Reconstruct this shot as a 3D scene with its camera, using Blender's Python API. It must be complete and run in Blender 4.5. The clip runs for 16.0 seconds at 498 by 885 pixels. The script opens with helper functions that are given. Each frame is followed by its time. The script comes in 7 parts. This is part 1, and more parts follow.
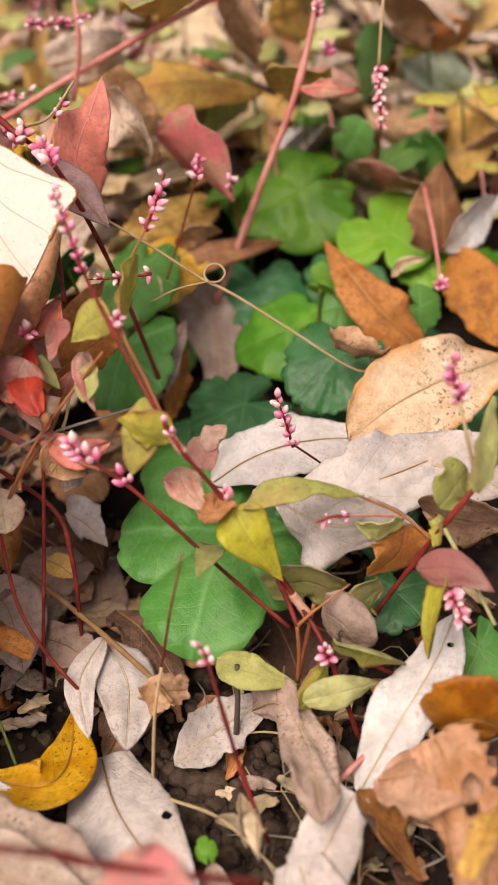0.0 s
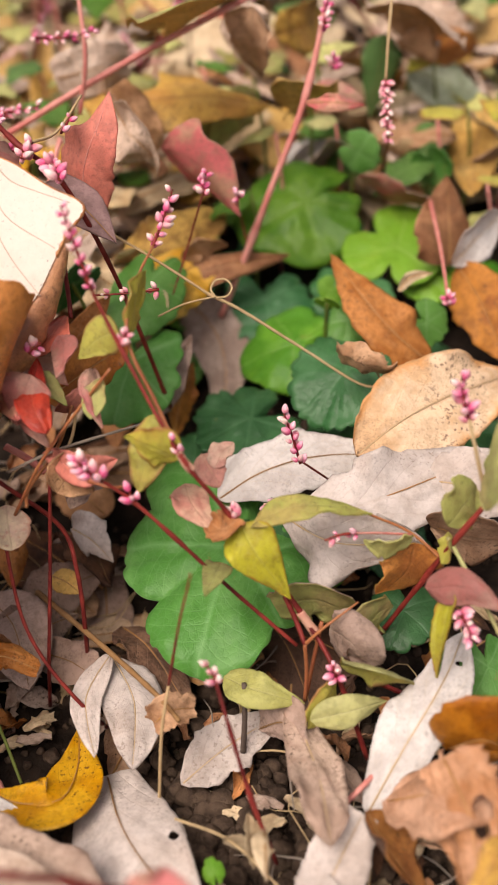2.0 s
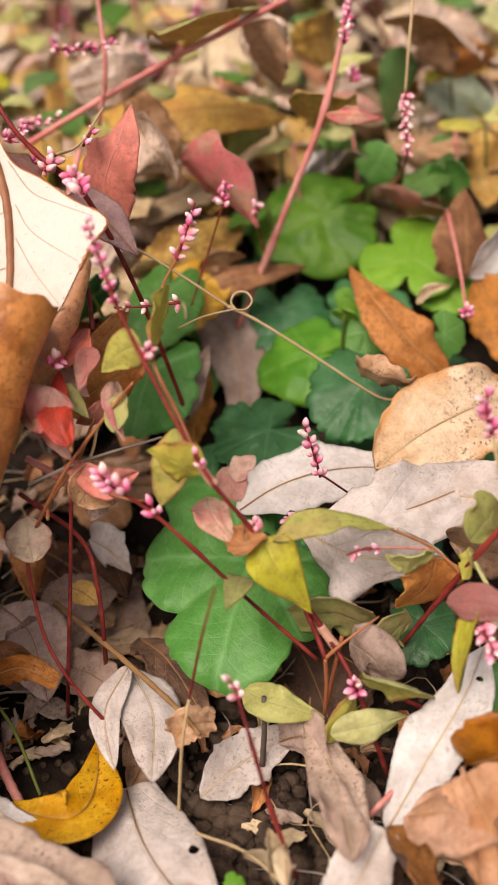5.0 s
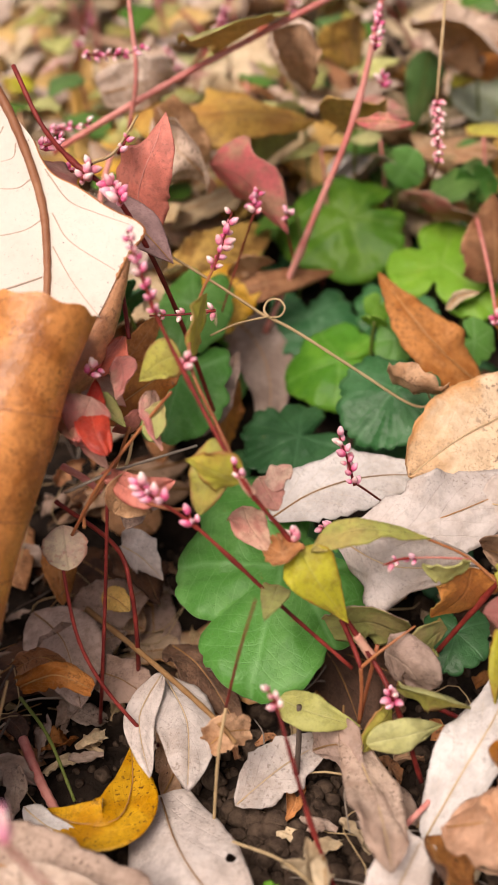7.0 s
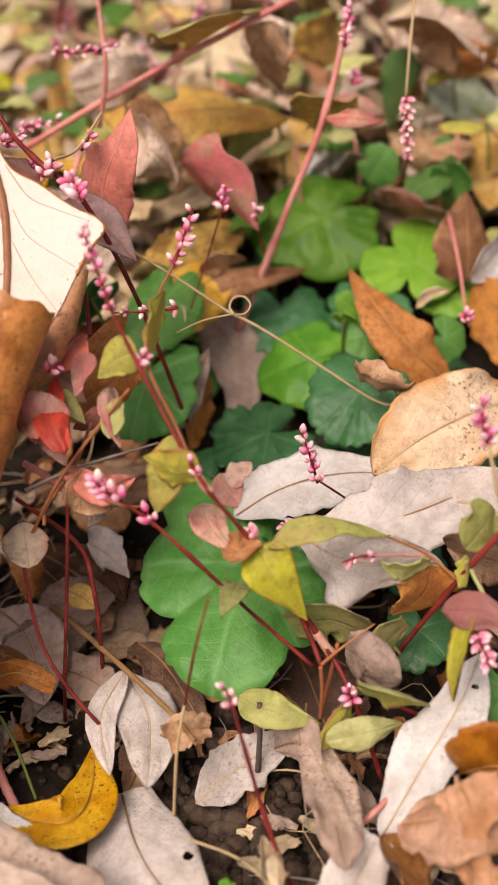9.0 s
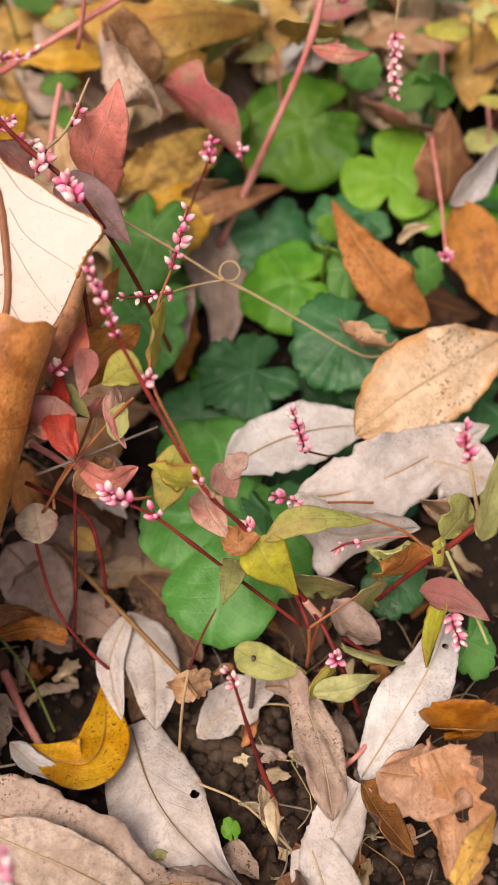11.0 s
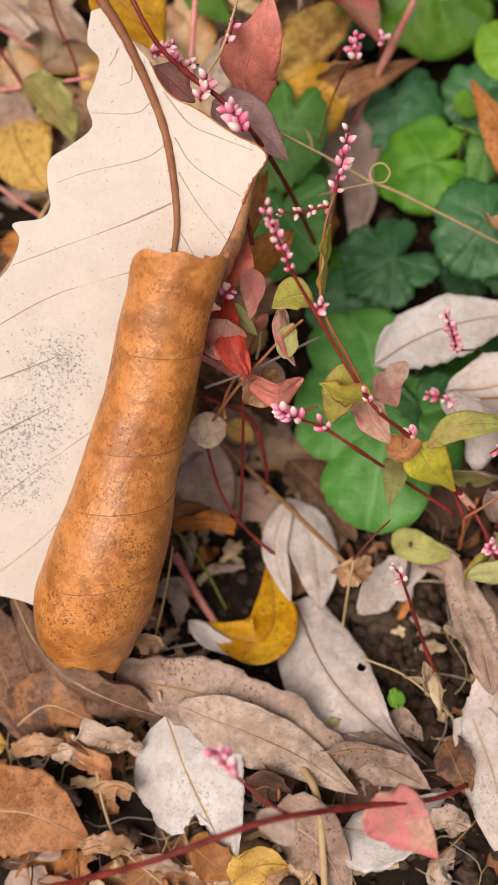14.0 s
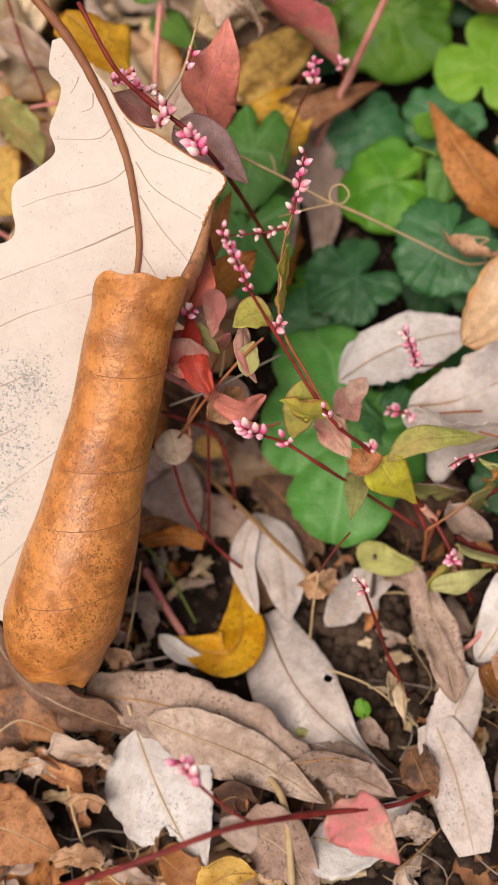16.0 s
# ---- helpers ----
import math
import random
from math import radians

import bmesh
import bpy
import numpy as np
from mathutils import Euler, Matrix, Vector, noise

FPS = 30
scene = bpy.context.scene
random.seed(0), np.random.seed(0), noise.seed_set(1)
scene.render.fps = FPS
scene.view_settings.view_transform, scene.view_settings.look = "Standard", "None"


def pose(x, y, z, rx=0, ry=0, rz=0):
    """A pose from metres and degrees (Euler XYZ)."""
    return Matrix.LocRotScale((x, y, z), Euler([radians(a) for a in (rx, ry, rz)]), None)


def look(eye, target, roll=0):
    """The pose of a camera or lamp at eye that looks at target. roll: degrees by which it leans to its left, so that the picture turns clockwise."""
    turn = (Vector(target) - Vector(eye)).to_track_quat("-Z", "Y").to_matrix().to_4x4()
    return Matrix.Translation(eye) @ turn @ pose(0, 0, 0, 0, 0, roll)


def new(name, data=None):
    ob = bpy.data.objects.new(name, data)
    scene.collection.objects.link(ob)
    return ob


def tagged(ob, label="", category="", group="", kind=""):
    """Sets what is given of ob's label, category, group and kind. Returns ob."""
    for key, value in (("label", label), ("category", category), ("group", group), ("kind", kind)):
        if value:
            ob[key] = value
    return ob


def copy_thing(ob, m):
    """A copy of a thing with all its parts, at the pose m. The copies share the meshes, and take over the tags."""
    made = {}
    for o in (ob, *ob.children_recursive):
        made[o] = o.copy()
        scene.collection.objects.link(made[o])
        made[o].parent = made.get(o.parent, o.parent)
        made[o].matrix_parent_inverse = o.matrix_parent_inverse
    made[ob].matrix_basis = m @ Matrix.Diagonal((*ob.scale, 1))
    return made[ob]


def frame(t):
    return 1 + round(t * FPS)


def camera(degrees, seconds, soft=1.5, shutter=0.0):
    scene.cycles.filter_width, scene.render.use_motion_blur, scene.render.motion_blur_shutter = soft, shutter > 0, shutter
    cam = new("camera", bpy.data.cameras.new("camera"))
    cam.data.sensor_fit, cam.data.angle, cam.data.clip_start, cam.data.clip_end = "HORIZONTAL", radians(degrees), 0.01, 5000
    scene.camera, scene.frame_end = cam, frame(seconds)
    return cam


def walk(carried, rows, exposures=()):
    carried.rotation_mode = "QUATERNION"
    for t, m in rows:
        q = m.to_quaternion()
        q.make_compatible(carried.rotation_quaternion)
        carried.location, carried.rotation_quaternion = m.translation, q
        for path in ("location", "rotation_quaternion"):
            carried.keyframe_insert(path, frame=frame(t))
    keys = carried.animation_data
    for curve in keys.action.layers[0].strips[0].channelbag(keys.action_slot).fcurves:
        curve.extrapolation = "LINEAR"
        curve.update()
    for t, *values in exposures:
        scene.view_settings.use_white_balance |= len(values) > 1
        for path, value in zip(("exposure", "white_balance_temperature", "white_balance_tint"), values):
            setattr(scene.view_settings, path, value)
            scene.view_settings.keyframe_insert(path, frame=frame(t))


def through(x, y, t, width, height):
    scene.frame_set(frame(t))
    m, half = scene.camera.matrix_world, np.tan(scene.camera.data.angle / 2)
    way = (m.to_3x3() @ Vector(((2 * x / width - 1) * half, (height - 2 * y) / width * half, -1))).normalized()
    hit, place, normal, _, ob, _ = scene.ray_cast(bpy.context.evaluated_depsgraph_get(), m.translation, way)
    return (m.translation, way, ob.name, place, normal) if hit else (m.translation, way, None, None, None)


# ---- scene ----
cam = camera(25.0, 16.0)
PATH = [
    (0, (0.03433, -0.15702, 0.28063), (0.03104, 0.21049, -0.05837), -4.384),
    (0.5, (0.03527, -0.15681, 0.28681), (0.03280, 0.21173, -0.05109), -4.276),
    (1, (0.03578, -0.15671, 0.28180), (0.03293, 0.21238, -0.05549), -4.398),
    (1.5, (0.03177, -0.15395, 0.28013), (0.02835, 0.21661, -0.05553), -4.287),
    (2, (0.03263, -0.15393, 0.28162), (0.02913, 0.21584, -0.05491), -4.324),
    (2.5, (0.03156, -0.15502, 0.28642), (0.02881, 0.21650, -0.04820), -4.121),
    (3, (0.02929, -0.15483, 0.28944), (0.02596, 0.21660, -0.04527), -4.061),
    (5.5, (0.02690, -0.15172, 0.28318), (0.02170, 0.21920, -0.05206), -4.175),
    (6, (0.02453, -0.15139, 0.28301), (0.01974, 0.21943, -0.05235), -4.056),
    (6.5, (0.02074, -0.14931, 0.28607), (0.01324, 0.22035, -0.05053), -4.251),
    (7, (0.01956, -0.14955, 0.28772), (0.01155, 0.22020, -0.04876), -4.272),
    (7.5, (0.01931, -0.14966, 0.28650), (0.01142, 0.22059, -0.04943), -4.178),
    (8, (0.02274, -0.15077, 0.28395), (0.01551, 0.21970, -0.05175), -4.164),
    (10.5, (0.03657, -0.13477, 0.32025), (0.02480, 0.21961, -0.03227), -4.664),
    (11, (0.02208, -0.10347, 0.35403), (0.02909, 0.17140, -0.06358), -2.434),
    (11.5, (0.00501, -0.08559, 0.36965), (0.00160, 0.15541, -0.06842), -4.457),
    (12, (-0.00414, -0.07013, 0.37848), (-0.03478, 0.12780, -0.07965), -11.787),
    (12.5, (-0.00687, -0.07113, 0.38237), (-0.04345, 0.12549, -0.07590), -13.767),
    (13, (-0.00935, -0.07390, 0.38564), (-0.04651, 0.11995, -0.07375), -14.394),
    (13.5, (-0.00592, -0.07741, 0.39121), (-0.03651, 0.11536, -0.06912), -13.369),
    (14, (-0.00361, -0.07761, 0.39155), (-0.03523, 0.11580, -0.06844), -13.859),
    (14.5, (-0.00257, -0.07953, 0.39345), (-0.03456, 0.11558, -0.06580), -14.066),
    (15, (0.00162, -0.08005, 0.39261), (-0.03080, 0.11491, -0.06667), -14.439),
    (15.5, (0.00360, -0.08147, 0.39326), (-0.02740, 0.11702, -0.06460), -14.031),
    (16, (0.00433, -0.08165, 0.39762), (-0.02097, 0.11864, -0.05981), -12.635),
]
walk(cam, [(t, look(eye, target, roll)) for t, eye, target, roll in PATH], [(0, 0.13, 7050, 20), (8, 0.13, 7050, 20.5), (10.5, 0.06, 7020, 20), (11.6, 0.02, 6950, 19), (12.1, -0.06, 6920, 18.5), (12.6, -0.38, 6880, 18.5), (13.1, -0.35, 6880, 18.5), (14, -0.16, 6900, 18.5), (16, -0.13, 6900, 18)])

cam.data.dof.use_dof, cam.data.dof.focus_distance, cam.data.dof.aperture_fstop = True, 0.342, 12.5

# ---- world and light: a bright overcast autumn sky ----
world = bpy.data.worlds.new("overcast_sky")
scene.world = world
world.use_nodes = True
wn = world.node_tree.nodes
sky = wn.new("ShaderNodeTexSky")
sky.sky_type, sky.sun_disc = "NISHITA", False
sky.sun_elevation, sky.sun_rotation = radians(65), radians(-140)
sky.air_density, sky.dust_density, sky.ozone_density = 0.7, 4.0, 0.4
wn["Background"].inputs["Strength"].default_value = 0.125
cloud = wn.new("ShaderNodeHueSaturation")  # thin cloud greys the blue
cloud.inputs["Saturation"].default_value = 0.3
world.node_tree.links.new(sky.outputs["Color"], cloud.inputs["Color"])
world.node_tree.links.new(cloud.outputs["Color"], wn["Background"].inputs["Color"])
sun_data = bpy.data.lights.new("sun", "SUN")
sun_data.energy, sun_data.angle, sun_data.color = 2.75, radians(36), (1.0, 0.93, 0.83)
sun = new("sun", sun_data)
sun.matrix_world = look((-0.30, -0.36, 1.0), (0, 0, 0))


# ---- materials ----
class Nodes:
    """A short way to write node trees."""

    def __init__(self, name, rough=0.6, spec=0.3):
        self.mat = bpy.data.materials.new(name)
        self.mat.use_nodes = True
        self.t = self.mat.node_tree
        self.bsdf = self.t.nodes["Principled BSDF"]
        self.bsdf.inputs["Roughness"].default_value = rough
        self.bsdf.inputs["Specular IOR Level"].default_value = spec

    def put(self, socket, value):
        if isinstance(value, bpy.types.NodeSocket):
            self.t.links.new(value, socket)
        elif isinstance(value, tuple) and len(value) == 3 and socket.type == "RGBA":
            socket.default_value = (*value, 1)
        else:
            socket.default_value = value

    def math(self, op, a, b=0.0, c=0.0, clamp=False):
        n = self.t.nodes.new("ShaderNodeMath")
        n.operation, n.use_clamp = op, clamp
        for s, v in zip(n.inputs, (a, b, c)):
            self.put(s, v)
        return n.outputs[0]

    def mix(self, f, a, b):
        n = self.t.nodes.new("ShaderNodeMix")
        n.data_type = "RGBA"
        self.put(n.inputs["Factor"], f)
        self.put(n.inputs["A"], a)
        self.put(n.inputs["B"], b)
        return n.outputs["Result"]

    def step(self, v, lo, hi):
        n = self.t.nodes.new("ShaderNodeMapRange")
        n.interpolation_type = "SMOOTHSTEP"
        self.put(n.inputs["Value"], v)
        n.inputs["From Min"].default_value, n.inputs["From Max"].default_value = lo, hi
        return n.outputs["Result"]

    def noise(self, vec, scale, detail=3.0, rough=0.55, w=None):
        n = self.t.nodes.new("ShaderNodeTexNoise")
        n.noise_dimensions = "4D"
        self.put(n.inputs["Vector"], vec)
        n.inputs["Scale"].default_value, n.inputs["Detail"].default_value = scale, detail
        n.inputs["Roughness"].default_value = rough
        if w is not None:
            self.put(n.inputs["W"], w)
        return n.outputs["Fac"]

    def coord(self, which):
        n = self.t.nodes.new("ShaderNodeTexCoord")
        return n.outputs[which]

    def rand(self):
        return self.t.nodes.new("ShaderNodeObjectInfo").outputs["Random"]

    def xyz(self, v):
        n = self.t.nodes.new("ShaderNodeSeparateXYZ")
        self.put(n.inputs[0], v)
        return n.outputs

    def bump(self, height, strength=0.4, distance=0.0006):
        n = self.t.nodes.new("ShaderNodeBump")
        n.inputs["Strength"].default_value, n.inputs["Distance"].default_value = strength, distance
        self.put(n.inputs["Height"], height)
        self.put(self.bsdf.inputs["Normal"], n.outputs["Normal"])
        return n.outputs["Normal"]

    def base(self, colour):
        self.put(self.bsdf.inputs["Base Color"], colour)

    def glow_through(self, colour, amount):
        """Lets some of the light through the thin sheet."""
        tr = self.t.nodes.new("ShaderNodeBsdfTranslucent")
        self.put(tr.inputs["Color"], colour)
        ms = self.t.nodes.new("ShaderNodeMixShader")
        ms.inputs["Fac"].default_value = amount
        out = self.t.nodes["Material Output"]
        self.t.links.new(self.bsdf.outputs[0], ms.inputs[1])
        self.t.links.new(tr.outputs[0], ms.inputs[2])
        self.t.links.new(ms.outputs[0], out.inputs["Surface"])


def leaf_mat(name, c1, c2, vein, spot=(0.05, 0.03, 0.02), spots=0.3, rough=0.6, spec=0.18, veins=7.0, vein_w=0.35,
             edge=None, through=0.0, ribs=1.0, lean=0.35, blotch=(0.46, 0.6), fine=1.0, mould=(), grit=0.0, crinkle=0.0):
    """A leaf blade: two tones in patches, speckles, side veins running forward from the midrib, a worn edge."""
    n = Nodes(name, rough, spec)
    uv = n.xyz(n.coord("UV"))
    ob, rnd = n.coord("Object"), n.rand()
    seed = n.math("MULTIPLY", rnd, 37.0)
    u, av = uv[0], n.math("ABSOLUTE", n.math("MULTIPLY_ADD", uv[1], 2.0, -1.0))
    big = n.noise(ob, 70.0, 4.0, 0.6, seed)
    small = n.noise(ob, 520.0, 4.0, 0.65, seed)
    col = n.mix(n.step(big, *blotch), c1, c2)
    col = n.mix(n.math("MULTIPLY", n.step(small, 0.47, 0.66), min(0.55, 0.38 * fine)), col, tuple(0.55 * x for x in c2))
    mid = n.noise(ob, 190.0, 3.0, 0.6, n.math("ADD", seed, 4.0))
    col = n.mix(n.math("MULTIPLY", n.step(mid, 0.5, 0.62), min(0.65, 0.42 * fine)), col, tuple(0.62 * x for x in c2))
    col = n.mix(n.math("MULTIPLY", n.math("SUBTRACT", 1.0, n.step(mid, 0.36, 0.47)), 0.4 * fine), col, tuple(min(1.0, 1.18 * x) for x in c1))
    stain = n.noise(ob, 28.0, 3.0, 0.65, n.math("ADD", seed, 14.0))
    col = n.mix(n.math("MULTIPLY", n.step(stain, 0.55, 0.64), min(0.6, 0.36 * fine)), col, tuple(0.42 * a + 0.3 * b for a, b in zip(c2, spot)))
    vo = n.t.nodes.new("ShaderNodeTexVoronoi")
    vo.feature = "DISTANCE_TO_EDGE"
    vo.inputs["Scale"].default_value = 620.0
    n.put(vo.inputs["Vector"], ob)
    net = n.math("MULTIPLY", n.math("SUBTRACT", 1.0, n.step(vo.outputs["Distance"], 0.0, 0.12)), n.step(mid, 0.4, 0.6))
    col = n.mix(n.math("MULTIPLY", net, 0.2 * min(1.0, fine) * ribs), col, vein)
    # side veins
    wob = n.math("MULTIPLY_ADD", n.noise(ob, 60.0, 1.0, 0.5, seed), 0.08, 0.0)
    ph = n.math("FRACT", n.math("MULTIPLY", n.math("ADD", n.math("SUBTRACT", u, n.math("MULTIPLY", av, lean)), wob), veins))
    line = n.math("SUBTRACT", 1.0, n.step(n.math("ABSOLUTE", n.math("SUBTRACT", ph, 0.5)), 0.0, 0.06))
    rib = n.math("SUBTRACT", 1.0, n.step(av, 0.015, 0.07))
    line = n.math("MULTIPLY", line, n.step(n.math("SUBTRACT", 1.0, av), 0.02, 0.3))
    both = n.math("MULTIPLY", n.math("MAXIMUM", n.math("MULTIPLY", line, 0.55), rib), ribs)
    col = n.mix(n.math("MULTIPLY", both, vein_w), col, vein)
    if edge:
        e = n.step(n.math("ADD", av, n.math("MULTIPLY_ADD", big, 0.9, -0.45)), 0.78, 1.02)
        col = n.mix(e, col, edge)
    sp = n.noise(ob, 820.0, 2.0, 0.55, n.math("ADD", seed, 9.0))
    sp2 = n.step(n.noise(ob, 40.0, 2.0, 0.5, n.math("ADD", seed, 19.0)), 0.42, 0.62)
    col = n.mix(n.math("MULTIPLY", n.math("MULTIPLY", n.step(sp, 0.59, 0.63), sp2), spots), col, spot)
    rim = n.step(n.math("ADD", av, n.math("MULTIPLY_ADD", mid, 0.5, -0.25)), 0.93, 1.05)
    col = n.mix(n.math("MULTIPLY", rim, 0.5 * ribs), col, tuple(0.5 * x for x in c2))
    for place, size in mould:
        dv = n.t.nodes.new("ShaderNodeVectorMath")
        dv.operation = "DISTANCE"
        n.put(dv.inputs[0], ob)
        dv.inputs[1].default_value = place
        near = n.math("ADD", n.math("SUBTRACT", 1.0, n.step(dv.outputs["Value"], 0.15 * size, size)), n.math("MULTIPLY_ADD", big, 0.9, -0.45))
        tiny = n.noise(ob, 1050.0, 4.0, 0.75, seed)
        col = n.mix(n.math("MULTIPLY", n.step(n.math("MULTIPLY_ADD", near, 0.13, tiny), 0.62, 0.72), 0.85), col, (0.15, 0.15, 0.15))
        col = n.mix(n.math("MULTIPLY", n.step(near, 0.2, 1.2), 0.2), col, (0.42, 0.43, 0.42))
    if grit:
        dusky = n.step(n.noise(ob, 55.0, 3.0, 0.6, n.math("ADD", seed, 2.0)), 0.44, 0.62)
        dot = n.step(n.noise(ob, 1150.0, 2.0, 0.6, n.math("ADD", seed, 3.0)), 0.52, 0.66)
        col = n.mix(n.math("MULTIPLY", n.math("MULTIPLY", dusky, dot), grit), col, tuple(0.4 * x for x in c2))
    hs = n.t.nodes.new("ShaderNodeHueSaturation")
    n.put(hs.inputs["Value"], n.math("MULTIPLY_ADD", rnd, 0.3, 0.85))
    n.put(hs.inputs["Saturation"], n.math("MULTIPLY_ADD", n.math("FRACT", n.math("MULTIPLY", rnd, 7.3)), 0.2, 0.9))
    n.put(hs.inputs["Color"], col)
    col = hs.outputs[0]
    n.base(col)
    n.put(n.bsdf.inputs["Roughness"], n.math("MULTIPLY_ADD", small, 0.25, rough - 0.12))
    h = n.math("ADD", n.math("MULTIPLY", both, -0.22), n.math("ADD", n.math("MULTIPLY", big, 0.9), n.math("ADD", n.math("MULTIPLY", net, 0.05 * ribs), n.math("ADD", n.math("MULTIPLY", mid, 0.6), n.math("MULTIPLY", small, 0.5)))))
    if crinkle:
        fold = n.noise(ob, 1300.0, 3.0, 0.7, n.math("ADD", seed, 6.0))
        line2 = n.math("ABSOLUTE", n.math("SUBTRACT", n.noise(ob, 330.0, 2.0, 0.5, n.math("ADD", seed, 8.0)), 0.5))
        h = n.math("ADD", h, n.math("MULTIPLY", n.math("ADD", n.math("MULTIPLY", fold, 0.5), n.math("MULTIPLY", n.step(line2, 0.0, 0.05), 0.35)), crinkle))
    n.bump(h, 0.7, 0.0010)
    if through:
        n.glow_through(col, through)
    return n.mat


def round_leaf_mat(name, c1, c2, vein, through=0.2, rough=0.38):
    """A rounded, lobed leaf whose veins fan out from the stalk. UV: radius and angle."""
    n = Nodes(name, rough, 0.28)
    uv, ob, rnd = n.xyz(n.coord("UV")), n.coord("Object"), n.rand()
    seed = n.math("MULTIPLY", rnd, 23.0)
    big, small = n.noise(ob, 75.0, 3.0, 0.5, seed), n.noise(ob, 420.0, 3.0, 0.6, seed)
    col = n.mix(n.step(big, 0.42, 0.6), c1, c2)
    col = n.mix(n.math("MULTIPLY", n.step(small, 0.45, 0.8), 0.3), col, tuple(0.6 * x for x in c1))
    ang = n.math("ADD", uv[1], n.math("MULTIPLY_ADD", n.noise(ob, 60.0, 1.0), 0.05, -0.025))
    ph = n.math("FRACT", n.math("MULTIPLY", ang, 5.0))
    away = n.math("ABSOLUTE", n.math("SUBTRACT", ph, 0.5))
    line = n.math("SUBTRACT", 1.0, n.math("DIVIDE", n.math("MULTIPLY", away, uv[0]), 0.035, clamp=True))
    # small veins branch off forward from the main ones
    br = n.math("FRACT", n.math("MULTIPLY", n.math("SUBTRACT", uv[0], n.math("MULTIPLY", away, 0.55)), 6.5))
    fine = n.math("SUBTRACT", 1.0, n.math("DIVIDE", n.math("ABSOLUTE", n.math("SUBTRACT", br, 0.5)), 0.07, clamp=True))
    line = n.math("MAXIMUM", line, n.math("MULTIPLY", fine, 0.45))
    col = n.mix(n.math("MULTIPLY", line, 0.4), col, vein)
    vo = n.t.nodes.new("ShaderNodeTexVoronoi")
    vo.feature = "DISTANCE_TO_EDGE"
    vo.inputs["Scale"].default_value = 420.0
    n.put(vo.inputs["Vector"], ob)
    net = n.math("SUBTRACT", 1.0, n.step(vo.outputs["Distance"], 0.0, 0.12))
    col = n.mix(n.math("MULTIPLY", net, 0.08), col, vein)
    wear = n.noise(ob, 160.0, 4.0, 0.65, n.math("ADD", seed, 5.0))
    col = n.mix(n.math("MULTIPLY", n.step(wear, 0.64, 0.72), 0.5), col, (0.25, 0.22, 0.06))
    hs = n.t.nodes.new("ShaderNodeHueSaturation")
    n.put(hs.inputs["Value"], n.math("MULTIPLY_ADD", rnd, 0.35, 0.82))
    n.put(hs.inputs["Hue"], n.math("MULTIPLY_ADD", n.math("FRACT", n.math("MULTIPLY", rnd, 5.1)), 0.03, 0.487))
    n.put(hs.inputs["Color"], col)
    n.base(hs.outputs[0])
    n.put(n.bsdf.inputs["Roughness"], n.math("MULTIPLY_ADD", small, 0.2, rough - 0.1))
    n.bump(n.math("ADD", n.math("MULTIPLY_ADD", net, -0.05, n.math("MULTIPLY", line, -0.14)), n.math("ADD", n.math("MULTIPLY", small, 0.5), n.math("MULTIPLY", big, 1.6))), 0.6, 0.0012)
    n.glow_through(hs.outputs[0], through)
    return n.mat


def plain_mat(name, c1, c2, scale=300.0, rough=0.6, spec=0.3, bump=0.4, dist=0.0004, dots=None):
    """Stems, soil, twigs: two tones in grain, with relief."""
    n = Nodes(name, rough, spec)
    ob, seed = n.coord("Object"), n.math("MULTIPLY", n.rand(), 31.0)
    a, b = n.noise(ob, scale, 4.0, 0.6, seed), n.noise(ob, scale * 0.17, 2.0, 0.5, seed)
    col = n.mix(n.step(n.math("ADD", n.math("MULTIPLY", a, 0.5), n.math("MULTIPLY", b, 0.5)), 0.38, 0.62), c1, c2)
    if dots:
        col = n.mix(n.math("MULTIPLY", n.step(n.noise(ob, scale * 2.2, 1.0, 0.5, seed), 0.62, 0.7), 0.6), col, dots)
    n.base(col)
    n.bump(a, bump, dist)
    return n.mat


def bud_mat(name, base, tip):
    n = Nodes(name, 0.38, 0.45)
    g, rnd = n.xyz(n.coord("Generated")), n.rand()
    f = n.math("ADD", n.step(g[2], 0.1, 0.95), n.math("MULTIPLY_ADD", rnd, 0.9, -0.5), clamp=True)
    col = n.mix(f, base, tip)
    n.base(col)
    n.bsdf.inputs["Subsurface Weight"].default_value = 0.15
    n.bsdf.inputs["Subsurface Radius"].default_value = (0.002, 0.001, 0.001)
    return n.mat


M = {}
M["pale"] = leaf_mat("pale_dry_leaf", (0.61, 0.545, 0.50), (0.52, 0.445, 0.395), (0.42, 0.33, 0.25), spot=(0.2, 0.15, 0.12), spots=0.5, rough=0.75, vein_w=0.22, fine=0.6, grit=0.35)
M["white"] = leaf_mat("white_dry_leaf", (0.63, 0.60, 0.57), (0.54, 0.50, 0.47), (0.58, 0.45, 0.28), spot=(0.22, 0.19, 0.17), spots=0.5, rough=0.75, vein_w=0.35, fine=0.6, grit=0.4)
M["tan"] = leaf_mat("tan_dry_leaf", (0.55, 0.34, 0.205), (0.42, 0.23, 0.125), (0.3, 0.2, 0.12), spots=0.6, rough=0.62, vein_w=0.35, grit=0.5)
M["beige"] = leaf_mat("beige_dry_leaf", (0.60, 0.465, 0.37), (0.48, 0.35, 0.265), (0.36, 0.22, 0.11), spots=0.6, rough=0.62, vein_w=0.4, grit=0.5)
